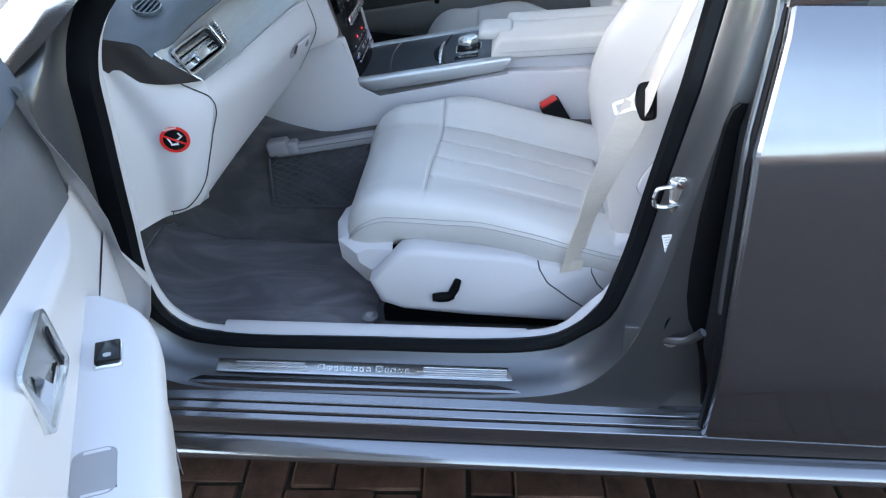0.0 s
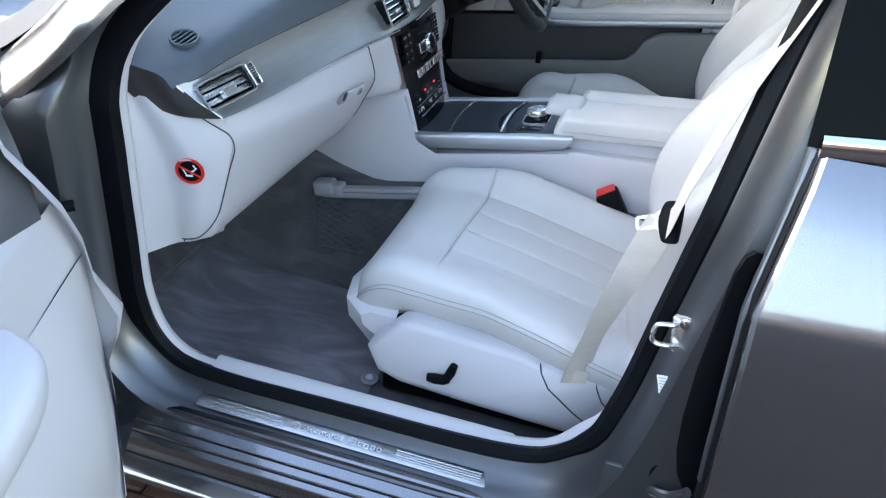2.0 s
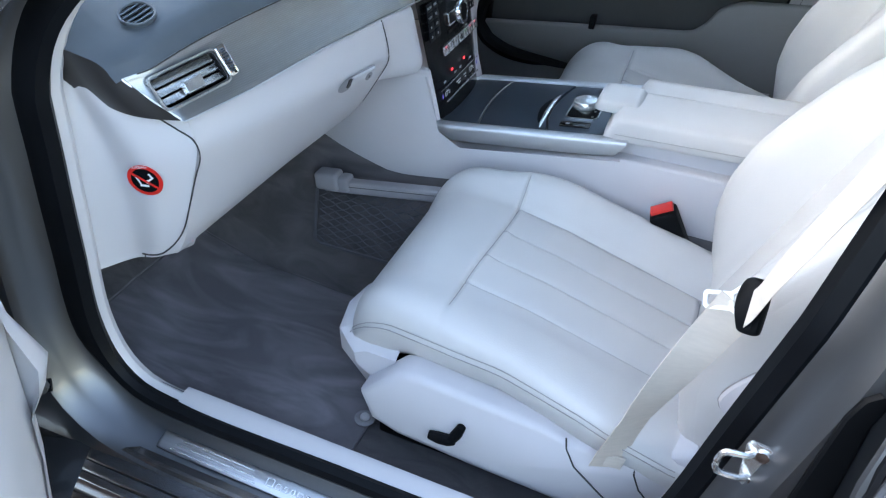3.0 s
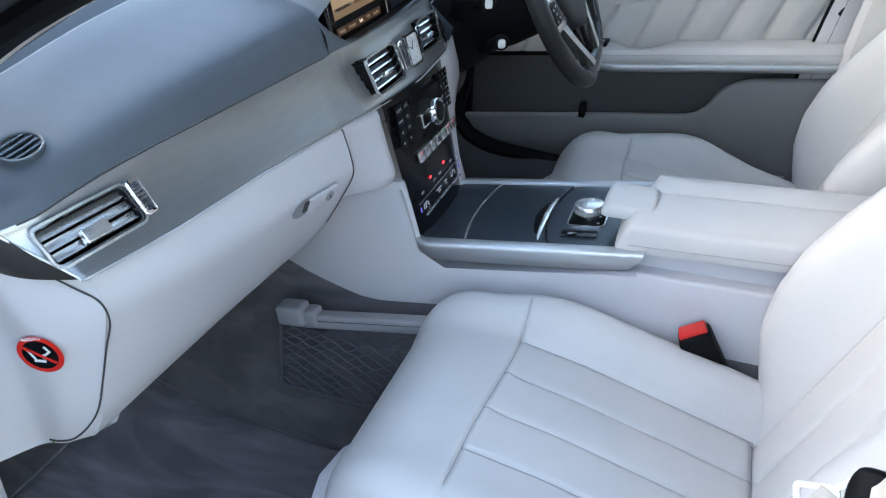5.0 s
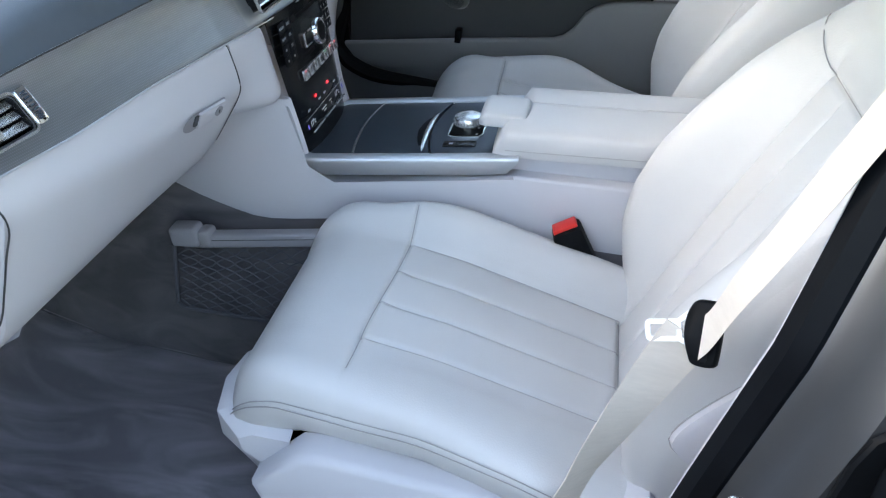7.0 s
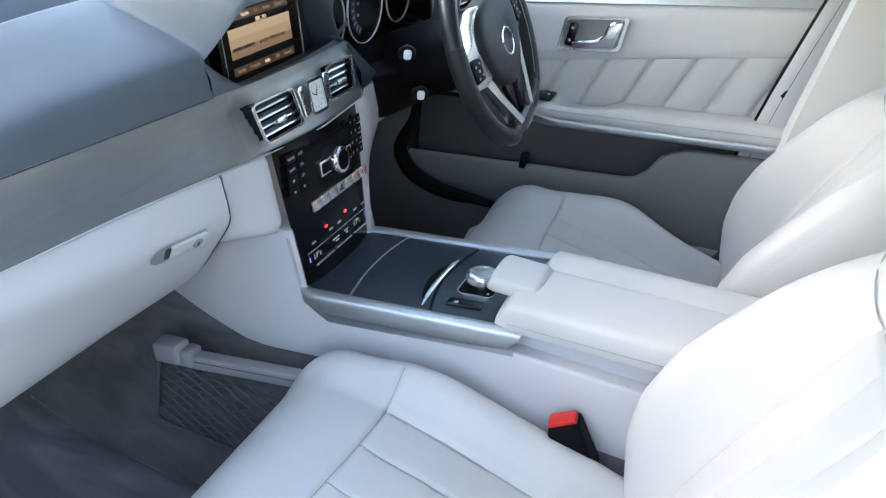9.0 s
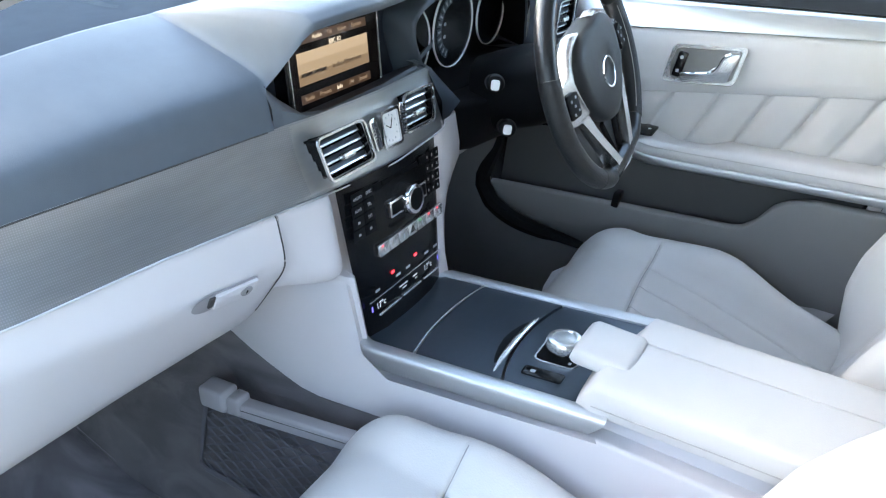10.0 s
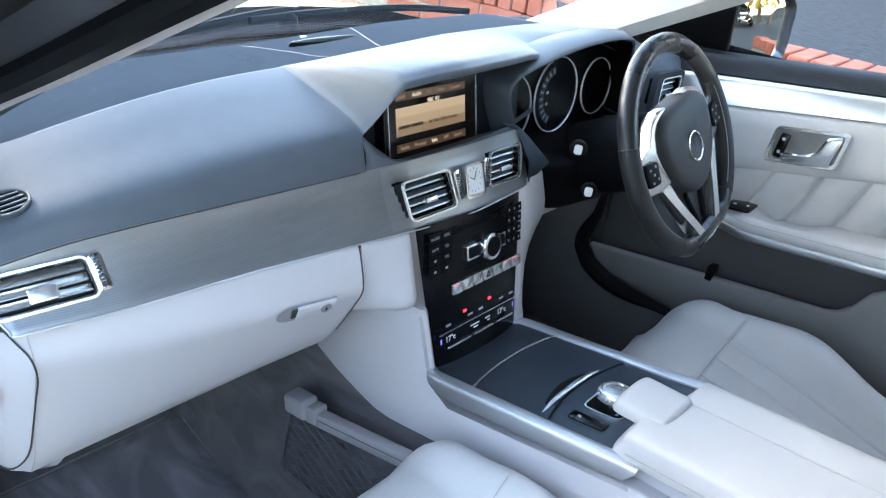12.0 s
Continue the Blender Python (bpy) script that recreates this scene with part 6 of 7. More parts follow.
# ---- steering wheel ----
wheel = thing("steering_wheel", (-.09, 1.29, .82), "black leather three-spoke steering wheel with silver spokes", "steering wheel")
TW = radians(26)
WU, WN = Vector((-math.sin(TW), 0, math.cos(TW))), Vector((math.cos(TW), 0, math.sin(TW)))
WM = on((-.082, 1.290, 1.016), (0, 1, 0), WU) @ Matrix.Rotation(radians(13), 4, "Z")  # z of this frame looks at the driver
RR = .177


def rim_pt(q):
    a, b = RR * math.cos(q), RR * math.sin(q)
    flat = -.160
    if b < flat:
        b = flat + (b - flat) * .2
    return Vector((a, b, 0))


def rim_piece(q0, q1, n, mat, label, extra=0.0):
    pts = [WM @ rim_pt(radians(q0 + (q1 - q0) * k / n)) for k in range(n + 1)]
    return part("rim", tube(pts, .0170 + extra, 16, flat=.95, up=WN), mat, wheel, label)


rim_piece(21, 159, 44, WHEELHIDE, "smooth black leather rim")
rim_piece(159, 232, 24, PERFHIDE, "perforated black leather grip", .0008)
rim_piece(232, 308, 24, WHEELHIDE, "flat black leather rim bottom")
rim_piece(308, 381, 24, PERFHIDE, "perforated black leather grip", .0008)
for q in (21, 159, 232, 308):
    c = WM @ rim_pt(radians(q))
    dirn = (rim_pt(radians(q + 1)) - rim_pt(radians(q - 1))).normalized()
    m = on(c, WM.to_3x3() @ Vector((-dirn.y, dirn.x, 0)), WN)
    part("rim_seam", tube([m @ Vector((.0174 * math.cos(k * .3927), .0166 * math.sin(k * .3927), 0)) for k in range(17)], .0009, 5), SEAM, wheel)
for q0, q1 in ((162, 228), (312, 378)):
    pts = [WM @ (rim_pt(radians(q0 + (q1 - q0) * k / 20)) * (1 - .0165 / RR * .75) + Vector((0, 0, .0118))) for k in range(21)]
    part("rim_stitch", tube(pts, .0007, 5), STITCH, wheel, "pale rim stitching")
pts = [(0, .080), (.055, .078), (.088, .062), (.099, .026), (.090, -.016), (.068, -.048), (.036, -.074), (0, -.084), (-.036, -.074), (-.068, -.048), (-.090, -.016), (-.099, .026), (-.088, .062), (-.055, .078)]
ring_pts = even(curve([(a, b, 0) for a, b in pts], 5, True), 64, True)
rows = []
for sc, h in ((1.0, -.02), (1.0, .006), (.985, .014), (.94, .020), (.80, .0225), (.5, .0255), (.26, .0262), (.24, .0250), (.05, .0250)):
    rows.append([WM @ Vector((p.x * sc, p.y * sc + .004 * (1 - sc), h)) for p in ring_pts])
part("airbag_cover", loft(rows, close_v=True, caps=True), PADHIDE, wheel, "black airbag cover", angle=50)
EM = WM @ Matrix.Translation((0, -.004, .0245))
part("emblem_ring", loft([[EM @ Vector((q * math.cos(2 * math.pi * k / 48), q * math.sin(2 * math.pi * k / 48), hh)) for k in range(48)] for q, hh in ((.0225, 0), (.0230, .003), (.0245, .0036), (.0262, .003), (.0268, 0))], close_v=True), CHROME, wheel, "plain chrome emblem ring")
# silver bezel round the cover, with the two side spokes and the lower fork
for s in (-1, 1):
    side = [(.034, .083), (.060, .085), (.094, .071), (.116, .044), (.166, .030), (.168, -.024), (.138, -.030), (.112, -.036), (.084, -.034), (.098, .000), (.104, .030), (.091, .062), (.058, .079)]
    lo = [WM @ Vector((s * a, b, -.010)) for a, b in side]
    m1 = [WM @ Vector((s * a, b, .008 - .010 * clamp01((a - .10) / .07))) for a, b in side]
    ca, cb2 = .112, .030
    hi = [WM @ Vector((s * (a + (ca - a) * .05), b + (cb2 - b) * .05, .0105 - .010 * clamp01((a - .10) / .07))) for a, b in side]
    part("spoke", loft([lo, m1, hi], close_v=True, caps=True), SATIN, wheel, "satin silver side spoke", angle=40)
    keys = part("spoke_switch", plate(WM @ Matrix.Translation((s * .133, .004, .006)) @ pose(0, 0, 0, 0, s * 6, s * 8), .035, .039, .006, .006, edge=.002), BLACK, wheel, "black switch pad")
    for a, b in ((-.009, .011), (.009, .011), (0, 0), (-.009, -.011), (.009, -.011)):
        part("switch_mark", plate(WM @ Matrix.Translation((s * (.133 + a), .004 + b, .0122)) @ pose(0, 0, 0, 0, s * 6, s * 8), .004, .004, .0012), GREYPRINT, keys)
    fork = [(.086, -.030), (.114, -.034), (.078, -.098), (.052, -.142), (.036, -.172), (.0005, -.176), (.0005, -.164), (.022, -.158), (.034, -.138), (.056, -.100), (.074, -.066)]
    lo = [WM @ Vector((s * a, b, -.012)) for a, b in fork]
    hi = [WM @ Vector((s * a, b, .006 + .008 * clamp01((-.03 - b) / .12))) for a, b in fork]
    part("lower_spoke", loft([lo, hi], close_v=True, caps=True), SATIN, wheel, "satin silver lower spoke", angle=30)
    part("thumb_rest", tube([WM @ Vector((s * a, b, -.010)) for a, b in ((.118, -.03), (.118, -.06), (.098, -.10), (.07, -.135))], [.008, .018, .018, .008], 8, flat=.5, up=WN), PADHIDE, wheel)
part("lower_pad", loft([[WM @ Vector((a, b, h)) for a, b in ((-.062, -.062), (.062, -.062), (.026, -.150), (-.026, -.150))] for h in (-.02, -.004)], close_v=True, caps=True), PADHIDE, wheel)
for s in (-1, 1):
    part("lower_ridge", tube([WM @ Vector((s * .030, -.080, -.003)), WM @ Vector((s * .014, -.145, -.001))], .006, 8), BLACK, wheel)
part("hub", turned([(.05, -.13), (.055, -.05), (.062, -.02), (.05, -.01)], WM, 28), BLACK, wheel)
column = thing("steering_column", (-.2, 1.29, .9), "black steering column with two control stalks", "steering column")
part("column_cover", turned([(.060, -.20), (.062, -.12), (.058, -.055), (.045, -.042)], WM @ Matrix.Diagonal((1.1, 1.15, 1, 1)), 28), BLACK, column)
for tip, root in (((-.162, 1.081, 1.026), (-.202, 1.158, .998)), ((-.143, 1.111, .953), (-.182, 1.188, .920))):
    tip, root = Vector(tip), Vector(root)
    d = (tip - root).normalized()
    st = part("stalk", tube([root, root.lerp(tip, .6), tip - d * .012], [.012, .011, .0135], 14), BLACK, column, "black control stalk")
    m = on(tip - d * .012, Vector((0, 0, 1)).cross(d), (0, 0, 1))
    if (m.to_3x3() @ Vector((0, 0, 1))).dot(d) < 0:
        m = m @ pose(0, 0, 0, 180)
    part("stalk_end", turned([(.0135, 0), (.0145, .004), (.013, .010), (.009, .012), (0, .012)], m, 20), BLACK, st)
    part("stalk_cap", plate(m @ Matrix.Translation((0, 0, .011)), .013, .016, .003, .004, edge=.001), WHITE, st, "pale stalk end cap")

# ---- driver's door ----
dd = thing("driver_door", (.05, 1.68, .4), "closed driver's door with ivory pleated lining and armrest", "car door")


def zline(a, b):
    return lambda x: a + b * x


z_belt, z_cap, z_band, z_pl, z_arm = zline(1.124, .115), zline(1.093, .135), zline(1.037, .176), zline(.914, .235), zline(.822, .125)
XS = [-.36 + k * (.535 + .36) / 40 for k in range(41)]


def strip(x, z0, z1, y0, y1, n=4, bow=0.0):
    return [Vector((x, y0 + (y1 - y0) * k / n - bow * math.sin(math.pi * k / n), z0 + (z1 - z0) * k / n)) for k in range(n + 1)]


# shaded slate here; the passenger door's capping has the plain dash slate
part("window_capping", loft([[Vector((x, 1.735, z_belt(x) + .004)), Vector((x, 1.705, z_belt(x) + .006)), Vector((x, 1.688, z_belt(x)))] + strip(x, z_belt(x) - .006, z_cap(x), 1.682, 1.672, 3) + [Vector((x, 1.68, z_cap(x) - .004))] for x in XS]), SLATESHADE, dd, "slate door capping", angle=60)
part("trim_band", loft([[Vector((x, 1.684, z_cap(x) - .003))] + strip(x, z_cap(x) - .004, z_band(x) + .004, 1.670, 1.650, 5, .003) + [Vector((x, 1.658, z_band(x) + .002))] for x in XS]), DOORBAND, dd, "brushed aluminium door trim band", angle=60)
part("upper_panel", loft([[Vector((x, 1.668, z_band(x) + .004)), Vector((x, 1.650, z_band(x) - .002))] + strip(x, z_band(x) - .008, z_pl(x) + .006, 1.646, 1.640, 4) + [Vector((x, 1.646, z_pl(x) + .001))] for x in XS]), LEATHER, dd, "ivory upper door panel", angle=60)
rows = []
zn = 16
bm = bmesh.new()
XP = [-.36 + k * .0035 for k in range(257)]
rows = []
for x in XP:
    r = []
    for k in range(zn + 1):
        f = k / zn
        z = z_arm(x) - .02 + (z_pl(x) - z_arm(x) + .022) * f
        c = (x - .36 * (z - .85) - .046) / .0845
        d = abs(c - round(c)) * .0775
        y = 1.656 - .012 * f - .004 * math.sin(math.pi * f) + .0075 * math.exp(-(d / .0036) ** 2) - .0035 * math.cos(2 * math.pi * (c - .5)) * math.sin(math.pi * f)
        r.append(Vector((x, y, z)))
    rows.append(r)
grid(bm, rows)
part("pleated_panel", bm, LEATHER, dd, "pleated ivory leather panel", angle=75)
# armrest
rows = []
for x in [v for v in XS[11:] if v < .50]:
    f = clamp01((x + .12) / .12)
    wide = .025 + .05 * ease(f)
    dip = .016 * ease((x + .02) / .04) * (1 - ease((x - .07) / .06))
    z = z_arm(x) + .004
    yi = 1.652 - wide
    rows.append([Vector((x, 1.664, z - dip)), Vector((x, 1.645, z - dip + .002)), Vector((x, yi + .025, z + .002 - dip * .6)), Vector((x, yi + .010, z - .003)), Vector((x, yi, z - .014)), Vector((x, yi - .001, z - .026)), Vector((x, yi + .004, z - .034))])
part("armrest", loft([curve(r, 3) for r in rows]), LEATHER, dd, "ivory leather door armrest", angle=60)
part("armrest_stitch", tube([r[4] + Vector((0, -.0015, .002)) for r in rows], .0009, 5), STITCH, dd)
rows = [[Vector((r[6].x, r[6].y - .002 + a, r[6].z + b)) for a, b in ((.004, .002), (-.002, 0), (-.003, -.006), (.0, -.016), (.010, -.020), (.03, -.02))] for r in rows]
part("armrest_strip", loft([curve(r, 2) for r in rows]), RAIL, dd, "satin aluminium strip under the armrest", angle=60)
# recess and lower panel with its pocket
# shade under the armrest is painted on by the darkest plastic
part("recess_panel", loft([[Vector((x, 1.655, z_arm(x) - .03)), Vector((x, 1.660, .74)), Vector((x, 1.664, .60)), Vector((x, 1.664, .44))] for x in XS]), DEEPSHADE, dd, "door recess coloured as in deep shade")
rows = []
for x in XS:
    zt = table(x, [(-.36, .610), (-.08, .652), (.19, .690), (.215, .705), (.25, .768), (.30, .790), (.475, .812)])
    rows.append([Vector((x, 1.662, zt - .03)), Vector((x, 1.622, zt - .004)), Vector((x, 1.612, zt)), Vector((x, 1.604, zt - .004)), Vector((x, 1.602, zt - .015)), Vector((x, 1.606, zt - .07)), Vector((x, 1.620, .54)), Vector((x, 1.640, .47)), Vector((x, 1.66, .44))])
# ivory panel toned down to taupe in place of the shade on it
part("door_pocket", loft([curve(r, 3) for r in rows]), IVORYSHADE, dd, "lower panel with a long pocket, ivory coloured as in shade", angle=60)
part("pocket_notch", box((-.062, 1.613, .662), (.016, .03, .034), .003), BLACK, dd)
# inside handle
DH = on((.031, 1.640, .982), (1, -.01, .19), (0, .06, 1))
DHn = DH
if (DHn.to_3x3() @ Vector((0, 0, 1))).y > 0:
    DHn = DHn @ pose(0, 0, 0, 0, 180)
    mirror_x = -1
else:
    mirror_x = 1
hd = part("door_handle", ring(DHn, rounded(.142, .074, .010, shear=.28 * mirror_x), rounded(.127, .060, .007, shear=.28 * mirror_x), .005), SATIN, dd, "satin silver inside handle surround")
part("handle_bowl", plate(DHn @ Matrix.Translation((0, 0, -.012)), .13, .062, .013, .01), BOWL, hd, "dark satin handle bowl")
sh = .28 * mirror_x
pad_pts = [(-.010, .948), (-.006, .959), (.046, .971), (.058, .982), (.070, 1.012), (.082, 1.018), (.094, 1.020), (.084, .960), (.0, .942)]
lv = part("handle_lever", prism(pad_pts, "y", 1.626, 1.637, .003, 2), SATIN, hd, "satin silver pull lever")
part("lever_edge", tube(curve([(-.008, 1.629, .957), (.020, 1.628, .964), (.046, 1.628, .971), (.059, 1.628, .983), (.068, 1.628, 1.010), (.092, 1.629, 1.021)], 4), .0034, 8), CHROME, lv, "bright chrome upper edge")
part("lock_switch", plate(DHn @ Matrix.Translation((-.046 * mirror_x, -.002, .001)) @ pose(0, 0, 0, 0, 0, -15 * mirror_x), .018, .050, .006, .003, edge=.001), GLOSSBLACK, hd, "gloss black lock switch")
for b in (.012, -.014):
    part("lock_symbol", plate(DHn @ Matrix.Translation((-.046 * mirror_x + .28 * b * mirror_x, b, .0072)), .006, .006, .0004), GREYPRINT, hd)
part("window_switch", plate(on((-.050, 1.627, .8225), (1, 0, .13), (0, 1, .04)), .054, .058, .005, .006, edge=.001), GLOSSBLACK, dd, "gloss black window switches")
for k in range(2):
    part("switch_symbol", plate(on((-.062 + .026 * k, 1.622 + .004 * k, .8268 + .0034 * k), (1, 0, .13), (0, 1, .04)), .006, .005, .0008), WHITE, dd)
part("outer_skin", loft([[Vector((x, y, z)) for y, z in ((1.72, 1.12), (1.80, .95), (1.83, .7), (1.825, .45), (1.80, .38))] for x in (-.66, -.2, .3, .5)]), PAINT, dd, "grey painted outer skin")
part("rear_edge", loft([[Vector((.528 + dx + (z - .45) * .11, y, z)) for dx, y in ((-.012, 1.615), (0, 1.59), (.012, 1.60), (.016, 1.66), (.02, 1.72))] for z in (.45, .7, .95, 1.14, 1.3)]), RUBBER, dd, "black rubber door edge")
# window frame corner, side glass and wing mirror
part("mirror_corner", prism([(-.47, 1.095), (-.20, 1.110), (-.205, 1.245), (-.24, 1.235)], "y", 1.690, 1.708, .003), BLACK, dd, "black triangular corner panel")
gp = part("side_glass", slab([[Vector((x, 1.712 - (z - 1.1) * .30, z)) for z in (1.10, 1.25, 1.40)] for x in (-.2, .1, .45)], (0, .004, .0012)), GLASS, dd, "clear side window")
gp.visible_shadow = False
wm = thing("wing_mirror", (-.2, 1.84, 1.06), "grey wing mirror with bright glass outside the driver's window", "wing mirror")
MM = on((-.205, 1.862, 1.140), (.34, .94, .0), (-.060, .0, 1))
if (MM.to_3x3() @ Vector((0, 0, 1))).x < 0:
    MM = MM @ pose(0, 0, 0, 0, 180)
mo = rounded(.215, .150, .035, 6)
part("housing", loft([[MM @ Vector((a * s, b * s, h)) for a, b in mo] for s, h in ((.90, -.010), (.93, -.002), (.985, .006), (1.0, -.002), (1.0, -.02), (.9, -.07), (.55, -.11), (.2, -.12))], close_v=True, caps=True), PAINT, wm, "grey painted housing", angle=50)
rows = []
for s, f in ((1.0, 0), (.8, .36), (.6, .64), (.4, .84), (.2, .96), (.02, 1.0)):
    rows.append([MM @ Vector((a * s * .90, b * s * .90, -.0085 + .004 - ((a * s * .9) ** 2 + (b * s * .9) ** 2) / 2.6)) for a, b in mo])
part("mirror_glass", loft(rows, close_v=True, caps=True), MIRROR, wm, "slightly domed mirror glass")
part("mirror_arm", box((-.215, 1.76, 1.085), (.06, .10, .04), .012), BLACK, wm)

# trim between the dashboard and the driver's door, with the door seal behind it
ARC = [(-.350, .80), (-.356, .71), (-.383, .615), (-.368, .580), (-.343, .553), (-.264, .528), (-.10, .527), (.32, .53)]
arc = even(curve([(x, 0, z) for x, z in ARC], 6), 40)
kick = [(-.9, .85)] + [(-.35, .85)] + [(p.x, p.z) for p in arc] + [(.32, .34), (-.9, .34)]
part("kick_panel", prism(kick, "y", 1.578, 1.60), KICKGREY, body, "taupe panel and sill cover beside the pedals")
part("arc_seal", tube([Vector((p.x + .006, 1.590, p.z + .006)) for p in arc], [.004 + .017 * math.sin(math.pi * clamp01(i / 24)) for i in range(len(arc))], 8, up=(0, 1, 0)), RUBBER, body, "black rubber seal of the driver's doorway")

# ---- net and bar in the footwell ----
net = thing("storage_net", (-.25, .705, .43), "dark stretch storage net under a taupe bar in the footwell", "storage net")
bar_pts = curve([(-.366, .709, .566), (-.318, .714, .571), (-.20, .726, .587), (-.124, .734, .597), (-.02, .744, .611), (.08, .751, .626)], 5)
sec = rounded(.024, .026, .005, 3)
part("bar", loft([[p + Vector((0, a - .002, b + .002)) for a, b in sec] for p in bar_pts], close_v=True, caps=True), GREYPLASTIC, net, "taupe plastic top bar", angle=40)
part("bar_groove", tube([p + Vector((0, -.0142, .006)) for p in bar_pts], .0009, 5), DEEPSHADE, net)
part("bracket", box((-.362, .705, .580), (.050, .036, .036), .007, 3, rot=(0, -9, 0)), GREYPLASTIC, net, "taupe end bracket")
part("bracket_cap", box((-.328, .710, .579), (.024, .031, .030), .006, 3, rot=(0, -9, 0)), GREYPLASTIC, net)


def net_pt(a, b):
    """a along, b down."""
    return Vector((-.392 + a * .42, .708 + .026 * a * (1 - b) ** 1.5 - .018 * b, .548 + .055 * a - b * (.122 + .045 * a)))


frame_pts = [net_pt(0, .0), net_pt(0, .5), net_pt(.0, .93), net_pt(.03, 1), net_pt(.3, 1), net_pt(.6, 1), net_pt(1, 1)]
part("edge_cord", tube(frame_pts, .0036, 7), NETTING, net, "grey edging cord")
bm = bmesh.new()
for k in range(24):
    for sgn in (1, -1):
        pts = []
        for j in range(15):
            b = j / 14
            a = k / 12.7 - .45 + sgn * (b - .5) * .62
            wob = .016 * math.sin(b * math.pi * 12) * sgn
            if 0 <= a <= 1:
                pts.append(net_pt(a + wob * .5, b))
        if len(pts) > 2:
            tube(pts, .0015, 4, bm=bm, caps=False)
part("net_mesh", bm, NETTING, net, "grey crossed net cords", kind="stuff")
part("carpet_hump", loft([[Vector((x, y, z)) for y, z in ((.722, .40), (.716, .48), (.718, .54), (.74, hz - .075), (.770, hz - .036), (.798, hz - .004))] for x, hz in ((-.75, .72), (-.55, .67), (-.42, .633), (-.38, .617), (-.348, .607), (-.31, .597), (-.278, .590), (-.245, .590), (-.212, .595), (-.131, .610), (.05, .622), (.3, .628), (.5, .63))]), CARPET, floor, angle=60)


# ---- open passenger door ----
PH, PT = Vector((-.58, .059, 0)), radians(65.8)
PM = Matrix.Translation(PH) @ Matrix.Rotation(-PT, 4, "Z") @ Matrix.Translation(-PH)
pdoor = thing("passenger_door", (-.45, -.3, .38), "wide open front passenger door with ivory lining", "car door")


def pd(name, bm, mat, label="", parent=None, angle=60):
    bmesh.ops.transform(bm, matrix=PM, verts=bm.verts)
    return part(name, bm, mat, parent or pdoor, label, angle)


def front_x(z):
    """The lining's front end at a height."""
    return table(z, [(.36, -.40), (.55, -.455), (.64, -.462), (.70, -.468), (.78, -.478), (.86, -.47), (.93, -.43), (1.0, -.385), (1.06, -.36)])


XD = [-.48 + k * (.48 + .48) / 40 for k in range(41)]


pd("window_capping", loft([[Vector((x, .10, z_belt(x) + .004)), Vector((x, .135, z_belt(x) + .006)), Vector((x, .150, z_belt(x) - .004)), Vector((x, .160, z_cap(x))), Vector((x, .152, z_cap(x) - .004))] for x in XD[3:]]), DASH, "slate door capping")
rows = []
for x in XD:
    x0 = max(x, -.418)
    zt, zb = z_cap(x0) - .003, z_band(x0) - .085 + .055 * clamp01((x0 + .42) / .45)
    f = clamp01((x0 + .418) / .06)
    rows.append([Vector((x0 - .0, .152 + .016 * k / 5 + .004 * math.sin(math.pi * k / 5), zt + (zb - zt) * k / 5)) for k in range(6)])
pd("trim_band", loft(rows[2:]), TRIM, "brushed aluminium door trim band")
rows = []
for x in XD:
    r = []
    for k in range(25):
        f = k / 24
        zt = z_band(max(x, -.418)) - .083 + .055 * clamp01((x + .42) / .45)
        z = zt + (.845 + .08 * x - .02 - zt) * f
        xx = max(x, front_x(z))
        r.append(Vector((xx, .1665 + .026 * ease(f * 7) * ease((x + .40) / .25) + .022 * f * (1 - ease((x + .40) / .25)) - .003 * f, z)))
    rows.append(r)
pd("upper_panel", loft(rows), PLASTIC, "ivory upper door panel")
# end face of the lining towards the hinges
rows = []
for z in (.36, .45, .55, .62, .66, .70, .76, .82, .88, .94, 1.0, 1.06):
    fin = math.exp(-((z - .685) / .035) ** 2)
    x = front_x(z)
    yl = .195 if z < .80 else .195 - .035 * clamp01((z - .80) / .2)
    rows.append([Vector((x + .03, yl + .012 + .030 * fin, z)), Vector((x + .006, yl + .004 + .042 * fin, z)), Vector((x - .004 - .004 * fin, yl - .008 + .040 * fin, z)), Vector((x - .006, yl - .05, z)), Vector((x - .002, .10, z))])
pd("lining_end", loft([curve(r, 2) for r in rows]), PLASTIC, "ivory front end of the lining")
# lower lining
rows = []
for x in XD:
    r = []
    for k in range(11):
        f = k / 10
        z = (.845 + .08 * x - .018) * (1 - f) + .36 * f
        xx = max(x, front_x(z) + .004)
        b = math.sin(math.pi * min(1, f * 1.1)) * .03 * ease((x + .46) / .15)
        r.append(Vector((xx, .189 + b + .012 * f, z)))
    rows.append(r)
pd("lower_panel", loft(rows), PLASTIC, "ivory lower door panel")
# armrest
rows = []
for k in range(181):
    x = -.195 + k * (.46 + .195) / 180
    f = clamp01((x + .195) / .13)
    rnd = math.sqrt(max(0, 1 - (1 - f) ** 2))
    z = .874 + .10 * (x + .1)
    w = .012 + .062 * rnd
    rows.append([Vector((x, .178, z + .004)), Vector((x, .188, z + .003)), Vector((x, .19 + w * .5, z + .001)), Vector((x, .19 + w - .012, z - .003)), Vector((x, .19 + w - .003, z - .010)), Vector((x, .19 + w, z - .022)), Vector((x, .19 + w - .003, z - .045)), Vector((x, .19 + w * .7, z - .075)), Vector((x, .19, z - .10))])
bm = loft([curve(r, 4) for r in rows])


def in_scoop(x, y):
    return abs(x - .105) < .024 and abs(y - .209) < .0135


